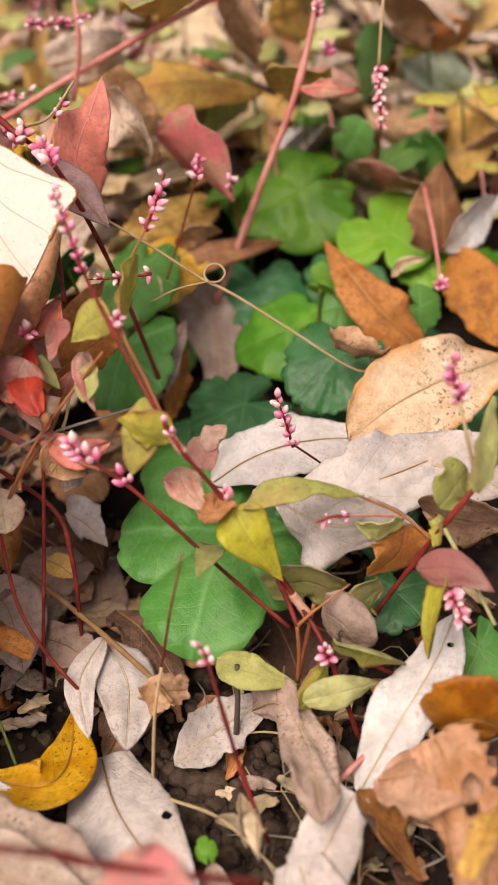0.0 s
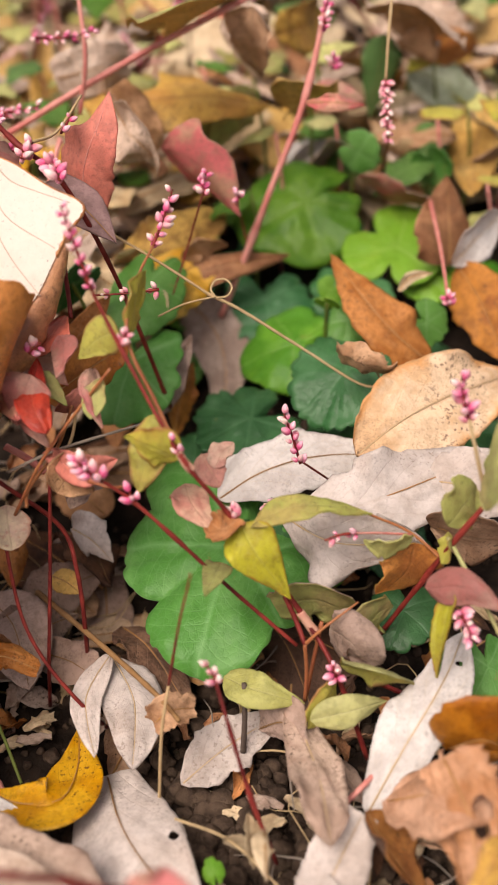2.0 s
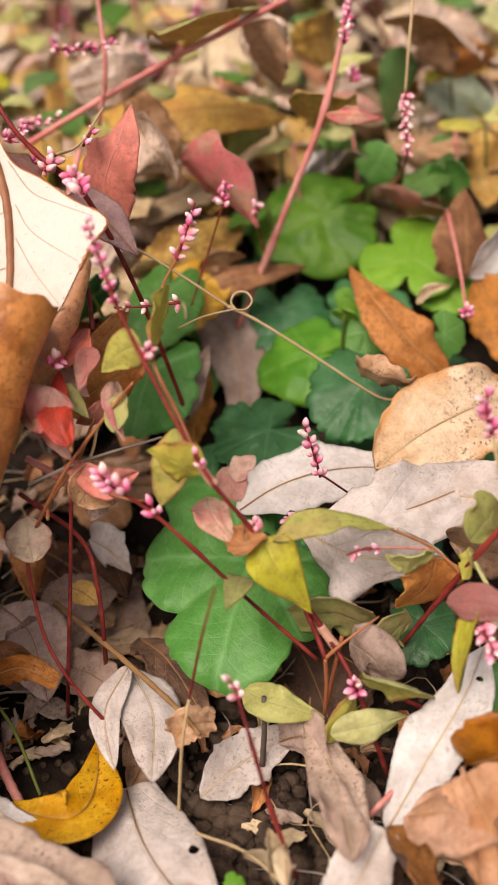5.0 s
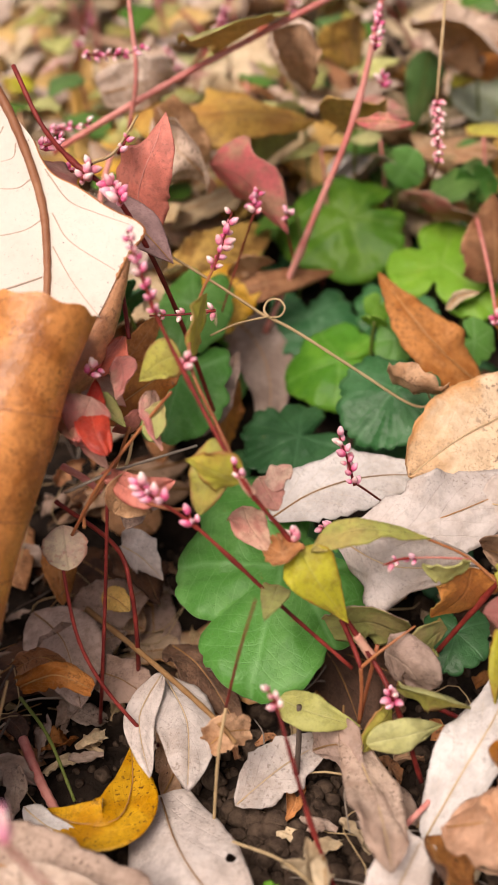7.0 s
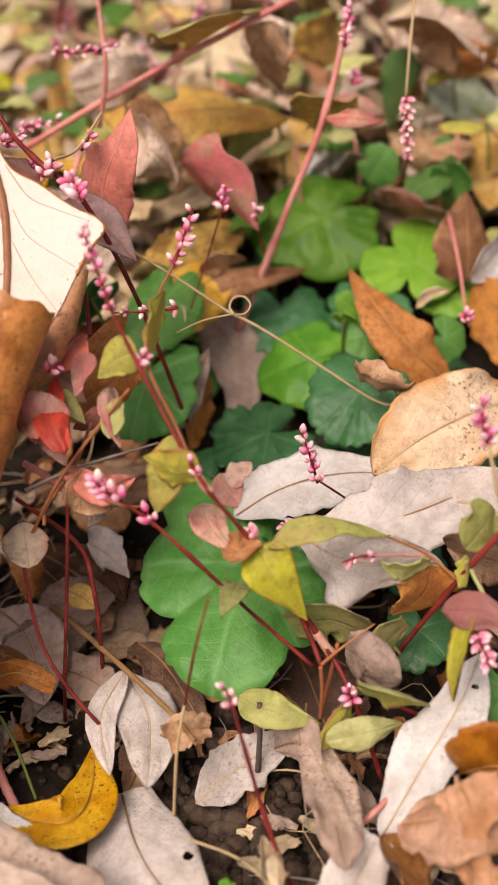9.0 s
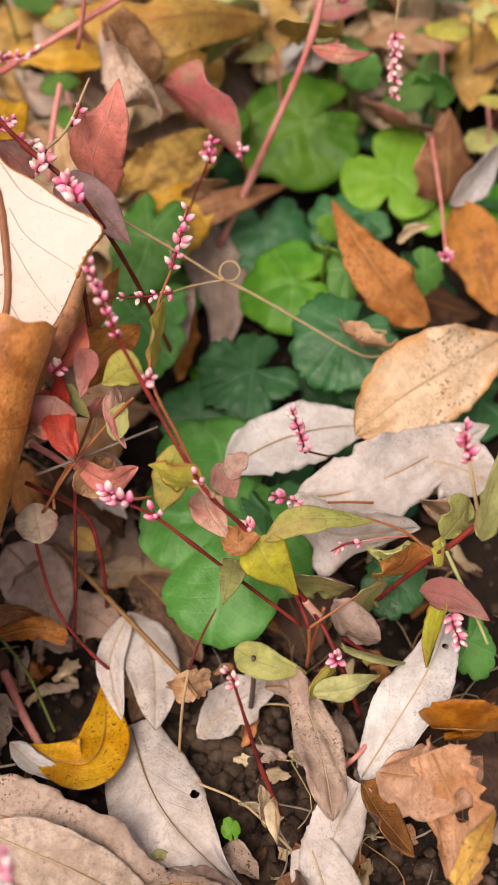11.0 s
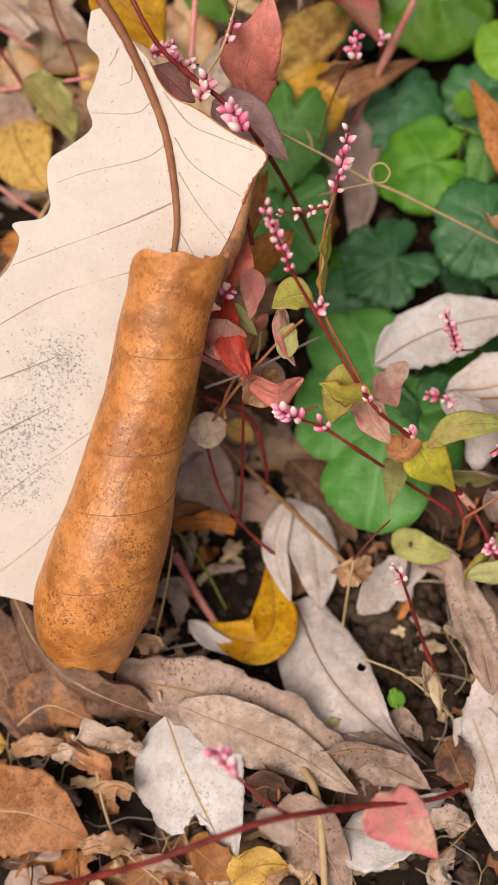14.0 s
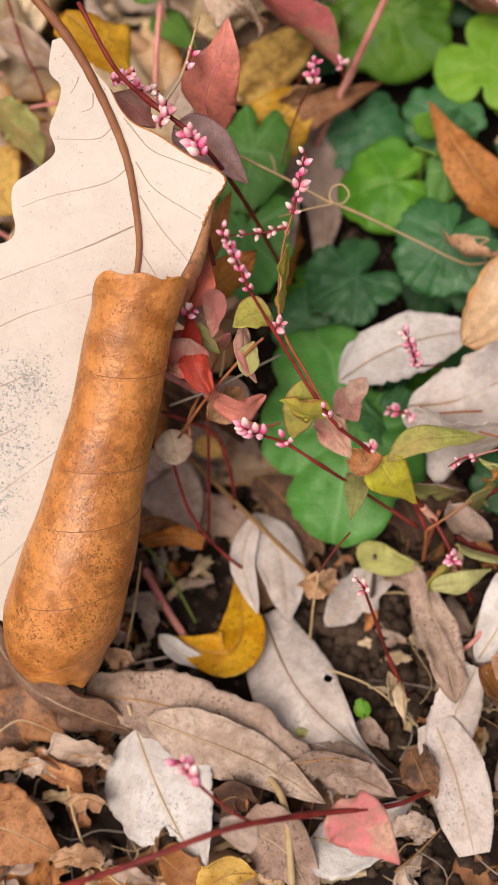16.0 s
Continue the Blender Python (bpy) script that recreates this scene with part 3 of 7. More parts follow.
def lobed(bm, centre, normal, point, radius, lobes=3, depth=0.12, teeth=11, dome=0.15, seed=0, notch=0.55, wide=1.0, pleat=0.10, tooth=0.045):
    """A rounded leaf: broad lobes with blunt teeth round a heart-shaped base, creased along the vein of each lobe; point is the way of its tip."""
    rng = random.Random(seed)
    n = V(normal).normalized()
    d = (V(point) - n * V(point).dot(n)).normalized()
    s = n.cross(d)
    uvl = bm.loops.layers.uv.verify()
    rings, segs = 11, 144
    off = Vector((rng.uniform(-9, 9), rng.uniform(-9, 9), 0))
    plan = [(radians(q + rng.uniform(-5, 5)), r * rng.uniform(0.94, 1.05), radians(w)) for q, r, w in PLAN[lobes]]
    axes = sorted(q for q, r, w in plan)
    veins = [radians(q) for q in ((-144, -72, 0, 72, 144) if len(axes) == 5 else (-72, 0, 72))]

    def vein_angle(a):
        """The angle at which the lobes' own axes carry the veins."""
        return float(np.interp(a, [-math.pi, *axes, math.pi], [-math.pi, *veins, math.pi]))

    def rim(a):
        best = 0.45
        for q, r, w in plan:
            da = abs((a - q + math.pi) % (2 * math.pi) - math.pi) / w
            if da < 1.15:
                best = max(best, r * max(0.02, 1 - (da / 1.15) ** 3.0) ** (0.3 + 1.2 * depth))
        bite = noise.noise(Vector((math.cos(a) * 2.2, math.sin(a) * 2.2, 4)) + off)
        saw = abs(math.sin((a + 0.16 * noise.noise(Vector((math.cos(a) * 3, math.sin(a) * 3, 8)) + off)) * teeth / 2)) ** 0.55
        best *= 1 + (tooth + 0.7 * tooth * bite) * (saw - 0.6) * 2
        best *= 1 + 0.06 * noise.noise(Vector((math.cos(a) * 1.5, math.sin(a) * 1.5, 2)) + off)
        return best * (1 - notch * math.exp(-((abs(a) - math.pi) / 0.2) ** 2))

    sheets = []
    for side in (0.5, -0.5):
        c = bm.verts.new(V(centre) + n * side * 0.0005)
        grid = []
        for i in range(1, rings + 1):
            k = i / rings
            ring = []
            for j in range(segs):
                a = 2 * math.pi * j / segs - math.pi
                r = rim(a) * 1.1
                x, y = r * k * math.cos(a) * radius, r * k * math.sin(a) * radius * wide
                z = -dome * radius * k * k + radius * 0.2 * k * noise.noise(Vector((x, y, 0)) * 40 + off) + 0.05 * radius * noise.noise(Vector((x, y, 3)) * 170 + off)
                away = min(abs((a - q + math.pi) % (2 * math.pi) - math.pi) for q in axes)
                z += pleat * radius * k * (min(away, 0.55) - 0.2)
                # quilting between the small veins
                z += 0.018 * radius * k * abs(math.sin(9 * (k - 0.5 * away))) + 0.02 * radius * k ** 5 * noise.noise(Vector((a * 4, 1, 6)) + off)
                ring.append(bm.verts.new(V(centre) + d * x + s * y + n * (z + side * 0.0005)))
            grid.append(ring)
        sheets.append((c, grid))
    for idx, (c, grid) in enumerate(sheets):
        for j in range(segs):
            k = (j + 1) % segs
            tris = [(c, grid[0][j], grid[0][k])] + [(grid[i][j], grid[i + 1][j], grid[i + 1][k], grid[i][k]) for i in range(rings - 1)]
            for i, vs in enumerate(tris):
                f = bm.faces.new(vs if idx == 0 else vs[::-1])
                f.material_index = 0
                for lp in f.loops:
                    q = lp.vert.co - V(centre)
                    x, y = q.dot(d), q.dot(s) / wide
                    lp[uvl].uv = (math.hypot(x, y) / radius, vein_angle(math.atan2(y, x)) / (2 * math.pi) + 0.5)
    for j in range(segs):
        k = (j + 1) % segs
        a, b = sheets[0][1][-1], sheets[1][1][-1]
        bm.faces.new((a[j], b[j], b[k], a[k])).tag = True
    return bm


def lobed_leaf(label, mat, centre, normal, point, radius, foot, **shape):
    """A living ground leaf on a stalk that comes up from foot."""
    ob = thing("ground_leaf", foot, label, "leaf", "green leaves of the ground cover")
    bm = bmesh.new()
    lobed(bm, centre, normal, point, radius, **shape)
    part("blade", bm, M[mat], ob)
    bm = bmesh.new()
    mid = V(centre).lerp(V(foot), 0.5) - V(point).normalized() * radius * 0.15
    tube(bm, [foot, mid, V(centre) - V(normal).normalized() * 0.0006], 0.0009, 0.0007, 10, 6)
    part("leaf_stalk", bm, M["greentwig"], ob)
    return ob


def bud_mesh():
    """A closed bud: egg-shaped, drawn out to a blunt tip, with three sepals that overlap."""
    bm = bmesh.new()
    bmesh.ops.create_uvsphere(bm, u_segments=12, v_segments=8, radius=1.0)
    for v in bm.verts:
        k, a = (v.co.z + 1) / 2, math.atan2(v.co.y, v.co.x)
        w = 0.66 * (1.0 - 0.52 * k ** 2.4)
        w *= 1 + 0.16 * abs(math.sin(1.5 * a + 0.8 * k))
        v.co.x *= w
        v.co.y *= w * 0.92
        v.co.z = (v.co.z + 1) * 1.02
    me = bpy.data.meshes.new("bud")
    bm.to_mesh(me)
    bm.free()
    me.polygons.foreach_set("use_smooth", [True] * len(me.polygons))
    return me


BUDS = {k: bud_mesh() for k in ("bud", "budpale")}
for k in BUDS:
    BUDS[k].materials.append(M[k])


def spike(plant, points, count, size=0.0016, seed=0, mat="bud", spread=0.9, start=0.0, r=0.0005):
    """A flower spike: a thin red axis set with small closed buds."""
    rng = random.Random(seed)
    bm = bmesh.new()
    tube(bm, points, r, r * 0.5, 8, 6)
    axis = part("flower_spike", bm, M["stem"], plant)
    count, size = round(count * 1.3), size * 1.0
    for i in range(count):
        k = start + (1 - start) * (i - i % 3 * 0.55 + rng.uniform(0, 0.5)) / count
        p = glide(points, min(k, 1))
        d = (glide(points, min(k + 0.03, 1)) - glide(points, max(k - 0.03, 0))).normalized()
        a = i * 2.4 + rng.uniform(-0.7, 0.7)
        w = d.orthogonal().normalized()
        w = Matrix.Rotation(a, 3, d) @ w
        way = (d * rng.uniform(0.3, 1.2) + w * spread * (1.15 - 0.5 * k)).normalized()
        s = size * rng.uniform(0.6, 1.2) * (1.08 - 0.25 * k)
        b = new("bud", BUDS[mat if rng.random() < 0.65 else "budpale"])
        b.parent = axis
        q = way.to_track_quat("Z", "Y").to_matrix().to_4x4()
        b.matrix_local = Matrix.Translation(p + w * r) @ q @ Matrix.Diagonal((s, s, s, 1))
    return axis


def stalk(plant, points, r0, r1, mat="stem", knots=(), name="stem"):
    thin = 0.9 if mat in ("stem", "stem2") else 1.0
    bm = bmesh.new()
    tube(bm, points, r0 * thin, r1 * thin, knots=knots)
    return part(name, bm, M[mat], plant)


def plant_leaf(plant, mats, spine, side, label="", **shape):
    bm = bmesh.new()
    shape.setdefault("ragged", 0.07)
    blade(bm, spine, side, **shape)
    mats = mats.split()
    return part("leaf", bm, [M[mats[0]], M[mats[-1]]], plant, label)

# the curled leaf's plane, margins, roll and veins
CURL = {
    "foot": (-0.0852, 0.0072, 0.0151),
    "o": (-0.0637, 0.0896, 0.0835), "ex": (0.99330, 0.00000, -0.11556), "ey": (0.07516, 0.75955, 0.64609), "dish": 1.2, "lift": 0.0,
    "left": [(-0.0011, 0.0973, 0), (-0.0028, 0.0889, 0), (0.0002, 0.0845, 0), (-0.0014, 0.0786, 0), (-0.0044, 0.0723, 0), (-0.0033, 0.0655, 0), (-0.0101, 0.0604, 0), (-0.0165, 0.0565, 0), (-0.0177, 0.0500, 0), (-0.0173, 0.0432, 0), (-0.0204, 0.0395, 0), (-0.0290, 0.0383, 0), (-0.0275, 0.0335, 0), (-0.0316, 0.0250, 0), (-0.0422, 0.0141, 0), (-0.0493, -0.0027, 0), (-0.0474, -0.0175, 0), (-0.0598, -0.0320, 0), (-0.0562, -0.0477, 0), (-0.0635, -0.0632, 0), (-0.0542, -0.0801, 0), (-0.0397, -0.0856, 0)],
    "right": [(0.0042, 0.0987, 0), (0.0093, 0.0900, 0), (0.0143, 0.0836, 0), (0.0168, 0.0780, 0), (0.0207, 0.0730, 0), (0.0280, 0.0691, 0), (0.0370, 0.0627, 0), (0.0474, 0.0562, 0), (0.0428, 0.0483, 0), (0.0392, 0.0399, 0), (0.0358, 0.0323, 0), (0.0322, 0.0263, 0), (0.0285, 0.0203, 0), (0.0235, 0.0134, 0), (0.0185, 0.0029, 0), (0.0150, -0.0134, 0), (0.0122, -0.0282, 0), (0.0047, -0.0452, 0), (-0.0029, -0.0607, 0), (-0.0104, -0.0745, 0), (-0.0189, -0.0865, 0), (-0.0270, -0.0923, 0)],
    "axis": [(-0.0392, 0.1017, 0.1108), (-0.0472, 0.0894, 0.0991), (-0.0547, 0.0724, 0.0852), (-0.0628, 0.0553, 0.0738), (-0.0696, 0.0397, 0.0641), (-0.0768, 0.0264, 0.0548), (-0.0844, 0.0140, 0.0409), (-0.0852, 0.0072, 0.0301)],
    "rk": [0, 0.14, 0.32, 0.5, 0.65, 0.8, 0.93, 1.0], "rr": [0.0142, 0.0148, 0.0157, 0.0178, 0.0204, 0.0216, 0.018, 0.0135], "a0": -90, "turn": -280,
    "rib": [(-0.0062, 0.1111), (0.0041, 0.0971), (0.0113, 0.0829), (0.0177, 0.0651), (0.0199, 0.0501), (0.0203, 0.0366), (0.0185, 0.0263), (0.0163, 0.0176)],
    "veins": [
        [(0.0142, 0.0717), (0.0095, 0.0689), (-0.0030, 0.0694)],
        [(0.0182, 0.0598), (0.0112, 0.0558), (-0.0060, 0.0525), (-0.0147, 0.0498)],
        [(0.0189, 0.0426), (0.0013, 0.0360), (-0.0164, 0.0304), (-0.0306, 0.0258)],
        [(0.0118, 0.0239), (-0.0176, 0.0165), (-0.0396, 0.0059)],
        [(0.0063, 0.0073), (-0.0193, -0.0032), (-0.0450, -0.0121)],
        [(-0.0021, -0.0109), (-0.0225, -0.0198), (-0.0489, -0.0316)],
        [(-0.0087, -0.0271), (-0.0260, -0.0387), (-0.0536, -0.0578)],
        [(-0.0192, -0.0548), (-0.0323, -0.0667), (-0.0566, -0.0841)],
        [(0.0183, 0.0747), (0.0253, 0.0656), (0.0336, 0.0615), (0.0436, 0.0575)],
        [(0.0209, 0.0617), (0.0264, 0.0532), (0.0397, 0.0443)],
        [(0.0215, 0.0517), (0.0275, 0.0414), (0.0357, 0.0307)],
        [(0.0206, 0.0348), (0.0231, 0.0304), (0.0250, 0.0269)],
        [(0.0058, 0.0870), (0.0048, 0.0847), (0.0030, 0.0824)],
        [(0.0096, 0.0822), (0.0090, 0.0782), (0.0056, 0.0768)],
    ],
}

M["straw_leaf"] = leaf_mat("straw_coloured_leaf", (0.64, 0.50, 0.31), (0.55, 0.40, 0.23), (0.4, 0.27, 0.14), spots=0.3, rough=0.65)
M["palegreen_stem"] = plain_mat("pale_green_stem", (0.36, 0.38, 0.15), (0.42, 0.36, 0.16), 300.0, 0.5)
M["dark_twig"] = plain_mat("dark_twig", (0.07, 0.05, 0.04), (0.12, 0.09, 0.07), 260.0, 0.8)
M["grey_twig"] = plain_mat("grey_twig", (0.25, 0.21, 0.17), (0.32, 0.27, 0.22), 260.0, 0.8)

# ---- the ground: one sheet of soil, rough near the camera and reaching the horizon ----
def soil_height(x, y):
    near = math.exp(-((x / 0.5) ** 2 + ((y - 0.15) / 0.7) ** 2))
    p = Vector((x, y, 0))
    hollow = 0.020 * math.exp(-(((x - 0.01) / 0.10) ** 2 + ((y - 0.09) / 0.065) ** 2))
    return -0.013 - hollow + near * (0.004 * noise.noise(p * 22) + 0.0022 * noise.noise(p * 75) + 0.0011 * noise.noise(p * 210))


def ground_sheet():
    bm = bmesh.new()
    xs = sorted({round(k, 5) for k in np.concatenate([np.arange(-0.2, 0.22, 0.0028), np.arange(-0.8, 0.81, 0.04), [-60, -15, -4, -1.6, 1.6, 4, 15, 60]])})
    ys = sorted({round(k, 5) for k in np.concatenate([np.arange(-0.12, 0.32, 0.0028), np.arange(-0.5, 1.3, 0.04), [-60, -15, -4, -1.2, 2, 4, 15, 60]])})
    grid = [[bm.verts.new((x, y, soil_height(x, y))) for x in xs] for y in ys]
    for a, b in zip(grid, grid[1:]):
        for j in range(len(xs) - 1):
            bm.faces.new((a[j], a[j + 1], b[j + 1], b[j]))
    return tagged(part("ground", bm, M["soil"]), "dark crumbly soil under the fallen leaves", "ground", kind="structure")


ground_sheet()


def soil_crumbs():
    """Loose crumbs of earth in the open patches."""
    rng = random.Random(4)
    seedm = bmesh.new()
    bmesh.ops.create_icosphere(seedm, subdivisions=2, radius=1.0)
    seedm.verts.ensure_lookup_table()
    shape, faces = [v.co.copy() for v in seedm.verts], [[v.index for v in f.verts] for f in seedm.faces]
    seedm.free()
    verts, polys = [], []
    for k in range(2600):
        x, y = (rng.gauss(0.022, 0.03), rng.gauss(0.0, 0.03)) if k < 1500 else (rng.uniform(-0.12, 0.12), rng.uniform(-0.08, 0.2))
        r = rng.choice((0.0007, 0.0010, 0.0014, 0.0020, 0.0034)) * rng.uniform(0.7, 1.3)
        c, at, o = Vector((x, y, soil_height(x, y) + r * 0.4)), len(verts), Vector((k, k * 0.37, 0))
        verts += [c + r * p * (1 + 0.45 * noise.noise(p * 1.3 + o) + 0.18 * noise.noise(p * 3.5 + o)) for p in shape]
        polys += [[at + i for i in f] for f in faces]
    me = bpy.data.meshes.new("soil_crumbs")
    me.from_pydata(verts, [], polys)
    bm = bmesh.new()
    bm.from_mesh(me)
    return tagged(part("soil_crumbs", bm, M["crumb"]), "loose dark crumbs of soil", "soil", kind="stuff")


soil_crumbs()

# ---- the large curled leaf ----
def curled_leaf():
    """A big leaf lying underside up, its far half rolled over into a glossy brown tube."""
    ob = thing("curled_leaf", CURL["foot"], "large curled leaf, cream underside, glossy brown rolled half", "leaf")
    o, ex, ey = V(CURL["o"]), V(CURL["ex"]), V(CURL["ey"])
    ez = ex.cross(ey).normalized()
    flat = lambda p, z=0.0: o + ex * p[0] + ey * p[1] + ez * z

    def bow(x, y):
        return 0.003 * noise.noise(Vector((x * 22, y * 22, 7))) + CURL["dish"] * ((x + 0.03) ** 2)

    # the open cream sheet: rows from the tip end down to the lower end, between its lobed margin and the roll
    bm = bmesh.new()
    uvl = bm.loops.layers.uv.verify()
    rows = 110
    left = lambda k: glide(CURL["left"], k)
    right = lambda k: glide(CURL["right"], k)
    sheets = []
    for h in (0.0003, -0.0003):
        grid = []
        for i in range(rows + 1):
            k = i / rows
            a, b = left(k), right(k)
            row = []
            for j in range(25):
                q = a.lerp(b, j / 24)
                row.append(bm.verts.new(flat((q.x, q.y), bow(q.x, q.y) + h)))
            grid.append(row)
        sheets.append(grid)
    for idx, grid in enumerate(sheets):
        for i in range(rows):
            for j in range(24):
                vs = [grid[i][j], grid[i][j + 1], grid[i + 1][j + 1], grid[i + 1][j]]
                f = bm.faces.new(vs[::-1] if idx == 0 else vs)
                f.material_index = idx
                for lp in f.loops:
                    c = lp.vert.co - o
                    lp[uvl].uv = (c.dot(ey) * 6, c.dot(ex) * 6 + 0.5)
    top, bot = sheets
    for i in range(rows):
        for j in (0, 24):
            vs = [top[i][j], top[i + 1][j], bot[i + 1][j], bot[i][j]]
            f = bm.faces.new(vs)
            f.material_index = 1
    bmesh.ops.recalc_face_normals(bm, faces=bm.faces)
    part("open_blade", bm, [M["cream"], M["roll"]], ob, "cream underside with fine veins")

    # the rolled half: a spiral sheet round an axis that runs from the upper edge to the lower end
    bm = bmesh.new()
    uvl = bm.loops.layers.uv.verify()
    n, m = 90, 64
    grids = []
    for h in (0.0003, -0.0003):
        grid = []
        for i in range(n + 1):
            k = i / n
            c = glide(CURL["axis"], k)
            d = (glide(CURL["axis"], min(k + 0.02, 1)) - glide(CURL["axis"], max(k - 0.02, 0))).normalized()
            r0 = float(np.interp(k, CURL["rk"], CURL["rr"]))
            w = ez - d * ez.dot(d)
            w.normalize()
            s = d.cross(w)
            row = []
            for j in range(m + 1):
                f = j / m
                a = radians(CURL["a0"]) + f * radians(CURL["turn"])
                crease = 0.035 * noise.noise(Vector((k * 6, a * 0.7, 5))) + 0.012 * noise.noise(Vector((k * 13 + a * 2.2, a * 1.1 + k * 9, 15))) + 0.003 * noise.noise(Vector((k * 60, a * 3, 25)))
                r = r0 * (1 - 0.22 * f) * (1 + crease) + h
                # the margin runs up into the open sheet on the far side, and ends in a ragged lip below
                lip = float(np.interp(f, (0.0, 0.1, 0.3, 0.45, 0.6, 0.7, 0.8, 1.0), (0.004, 0.001, -0.0050, -0.0050, -0.004, -0.003, -0.001, 0.010)))
                ear = math.exp(-((f - 0.84) / 0.12) ** 2) * math.exp(-(k / 0.06) ** 2)
                r *= 1 + 0.24 * ear
                along = math.exp(-(k / 0.11) ** 2) * lip + 0.0006 * math.exp(-(k / 0.05) ** 2) * math.sin(7 * a)
                along += math.exp(-((1 - k) / 0.08) ** 2) * (0.0034 * math.sin(1.6 * a + 1) + 0.0009 * math.sin(9 * a) + 0.0055 * noise.noise(Vector((a * 2, 3, 1))))
                row.append(bm.verts.new(c + d * along + r * (math.cos(a) * s + math.sin(a) * w)))
            grid.append(row)
        grids.append(grid)
    for idx, grid in enumerate(grids):
        for i in range(n):
            for j in range(m):
                f = bm.faces.new((grid[i][j], grid[i][j + 1], grid[i + 1][j + 1], grid[i + 1][j]))
                f.material_index = idx
                uv = [(i / n, j / m), (i / n, (j + 1) / m), ((i + 1) / n, (j + 1) / m), ((i + 1) / n, j / m)]
                for lp, q in zip(f.loops, uv):
                    lp[uvl].uv = q
    for i in range(n):
        for j in (0, m):
            f = bm.faces.new((grids[0][i][j], grids[0][i + 1][j], grids[1][i + 1][j], grids[1][i][j]))
    for j in range(m):
        for i in (0, n):
            f = bm.faces.new((grids[0][i][j], grids[0][i][j + 1], grids[1][i][j + 1], grids[1][i][j]))
    bmesh.ops.recalc_face_normals(bm, faces=bm.faces)
    part("rolled_half", bm, [M["roll"], M["roll"]], ob, "glossy orange-brown rolled half")

    # the margin turns down and under between the tip and the roll, and shows its brown face
    bm = bmesh.new()
    rows = []
    for i in range(31):
        k = 0.37 + 0.33 * i / 30
        q, q2 = right(k), right(k + 0.01)
        way = (flat((q2.x, q2.y)) - flat((q.x, q.y))).normalized()
        out = way.cross(ez)
        out = out if out.dot(ex) > 0 else -out
        wid = 0.0082 * math.sin(math.pi * min(1.0, 0.04 + 0.62 * i / 30)) * (1 + 0.15 * noise.noise(Vector((k * 30, 2, 2))))
        edge = flat((q.x, q.y), bow(q.x, q.y) - 0.0002)
        rows.append([edge + out * wid * math.sin(a) * 0.9 - ez * wid * (1 - math.cos(a)) * 1.1 for a in [1.9 * j / 8 for j in range(9)]])
    for h in (0.0, -0.0003):
        vs = [[bm.verts.new(p + ez * h) for p in row] for row in rows]
        for a, b in zip(vs, vs[1:]):
            for j in range(8):
                bm.faces.new((a[j], a[j + 1], b[j + 1], b[j]))
    part("turned_margin", bm, M["roll"], ob, "brown margin curling under")

    # veins running round the roll
    for k0, rise in ((0.19, 0.03), (0.36, 0.07), (0.47, 0.10), (0.62, 0.14), (0.76, 0.17)):
        pts = []
        for i in range(9):
            f = 0.22 + 0.6 * i / 8
            k = k0 + rise * math.sin(2.2 * (f - 0.3))
            c = glide(CURL["axis"], k)
            d = (glide(CURL["axis"], k + 0.02) - glide(CURL["axis"], k - 0.02)).normalized()
            w = (ez - d * ez.dot(d)).normalized()
            a = radians(CURL["a0"]) + f * radians(CURL["turn"])
            crease = 0.035 * noise.noise(Vector((k * 6, a * 0.7, 5))) + 0.012 * noise.noise(Vector((k * 13 + a * 2.2, a * 1.1 + k * 9, 15))) + 0.003 * noise.noise(Vector((k * 60, a * 3, 25)))
            r = float(np.interp(k, CURL["rk"], CURL["rr"])) * (1 - 0.22 * f) * (1 + crease) + 0.0003
            pts.append(c + r * (math.cos(a) * d.cross(w) + math.sin(a) * w))
        bm = bmesh.new()
        tube(bm, pts, 0.0002, 0.00014, 24, 5)
        part("side_vein", bm, M["rib"], ob)

    # the brown margin shows as a turned-up rim along the upper right edge
    bm = bmesh.new()
    tube(bm, [flat((q.x, q.y), bow(q.x, q.y) - 0.0003) for q in (right(k / 60) for k in range(6, 26))], 0.0005, 0.0007, 60, 6)
    part("turned_edge", bm, M["roll"], ob)

    # midrib and side veins lie proud of the cream face
    on = lambda p: flat(p, bow(*p) + 0.0006)
    bm = bmesh.new()
    tube(bm, [on(p) for p in CURL["rib"]], 0.0016, 0.0008, 40, 8)
    part("midrib", bm, M["rib"], ob, "thick brown midrib")
    for line in CURL["veins"]:
        bm = bmesh.new()
        tube(bm, [on(p) - ez * 0.0004 for p in line], 0.0003, 0.00018, 24, 5)
        part("side_vein", bm, M["vein"], ob)
    return ob


curled_leaf()


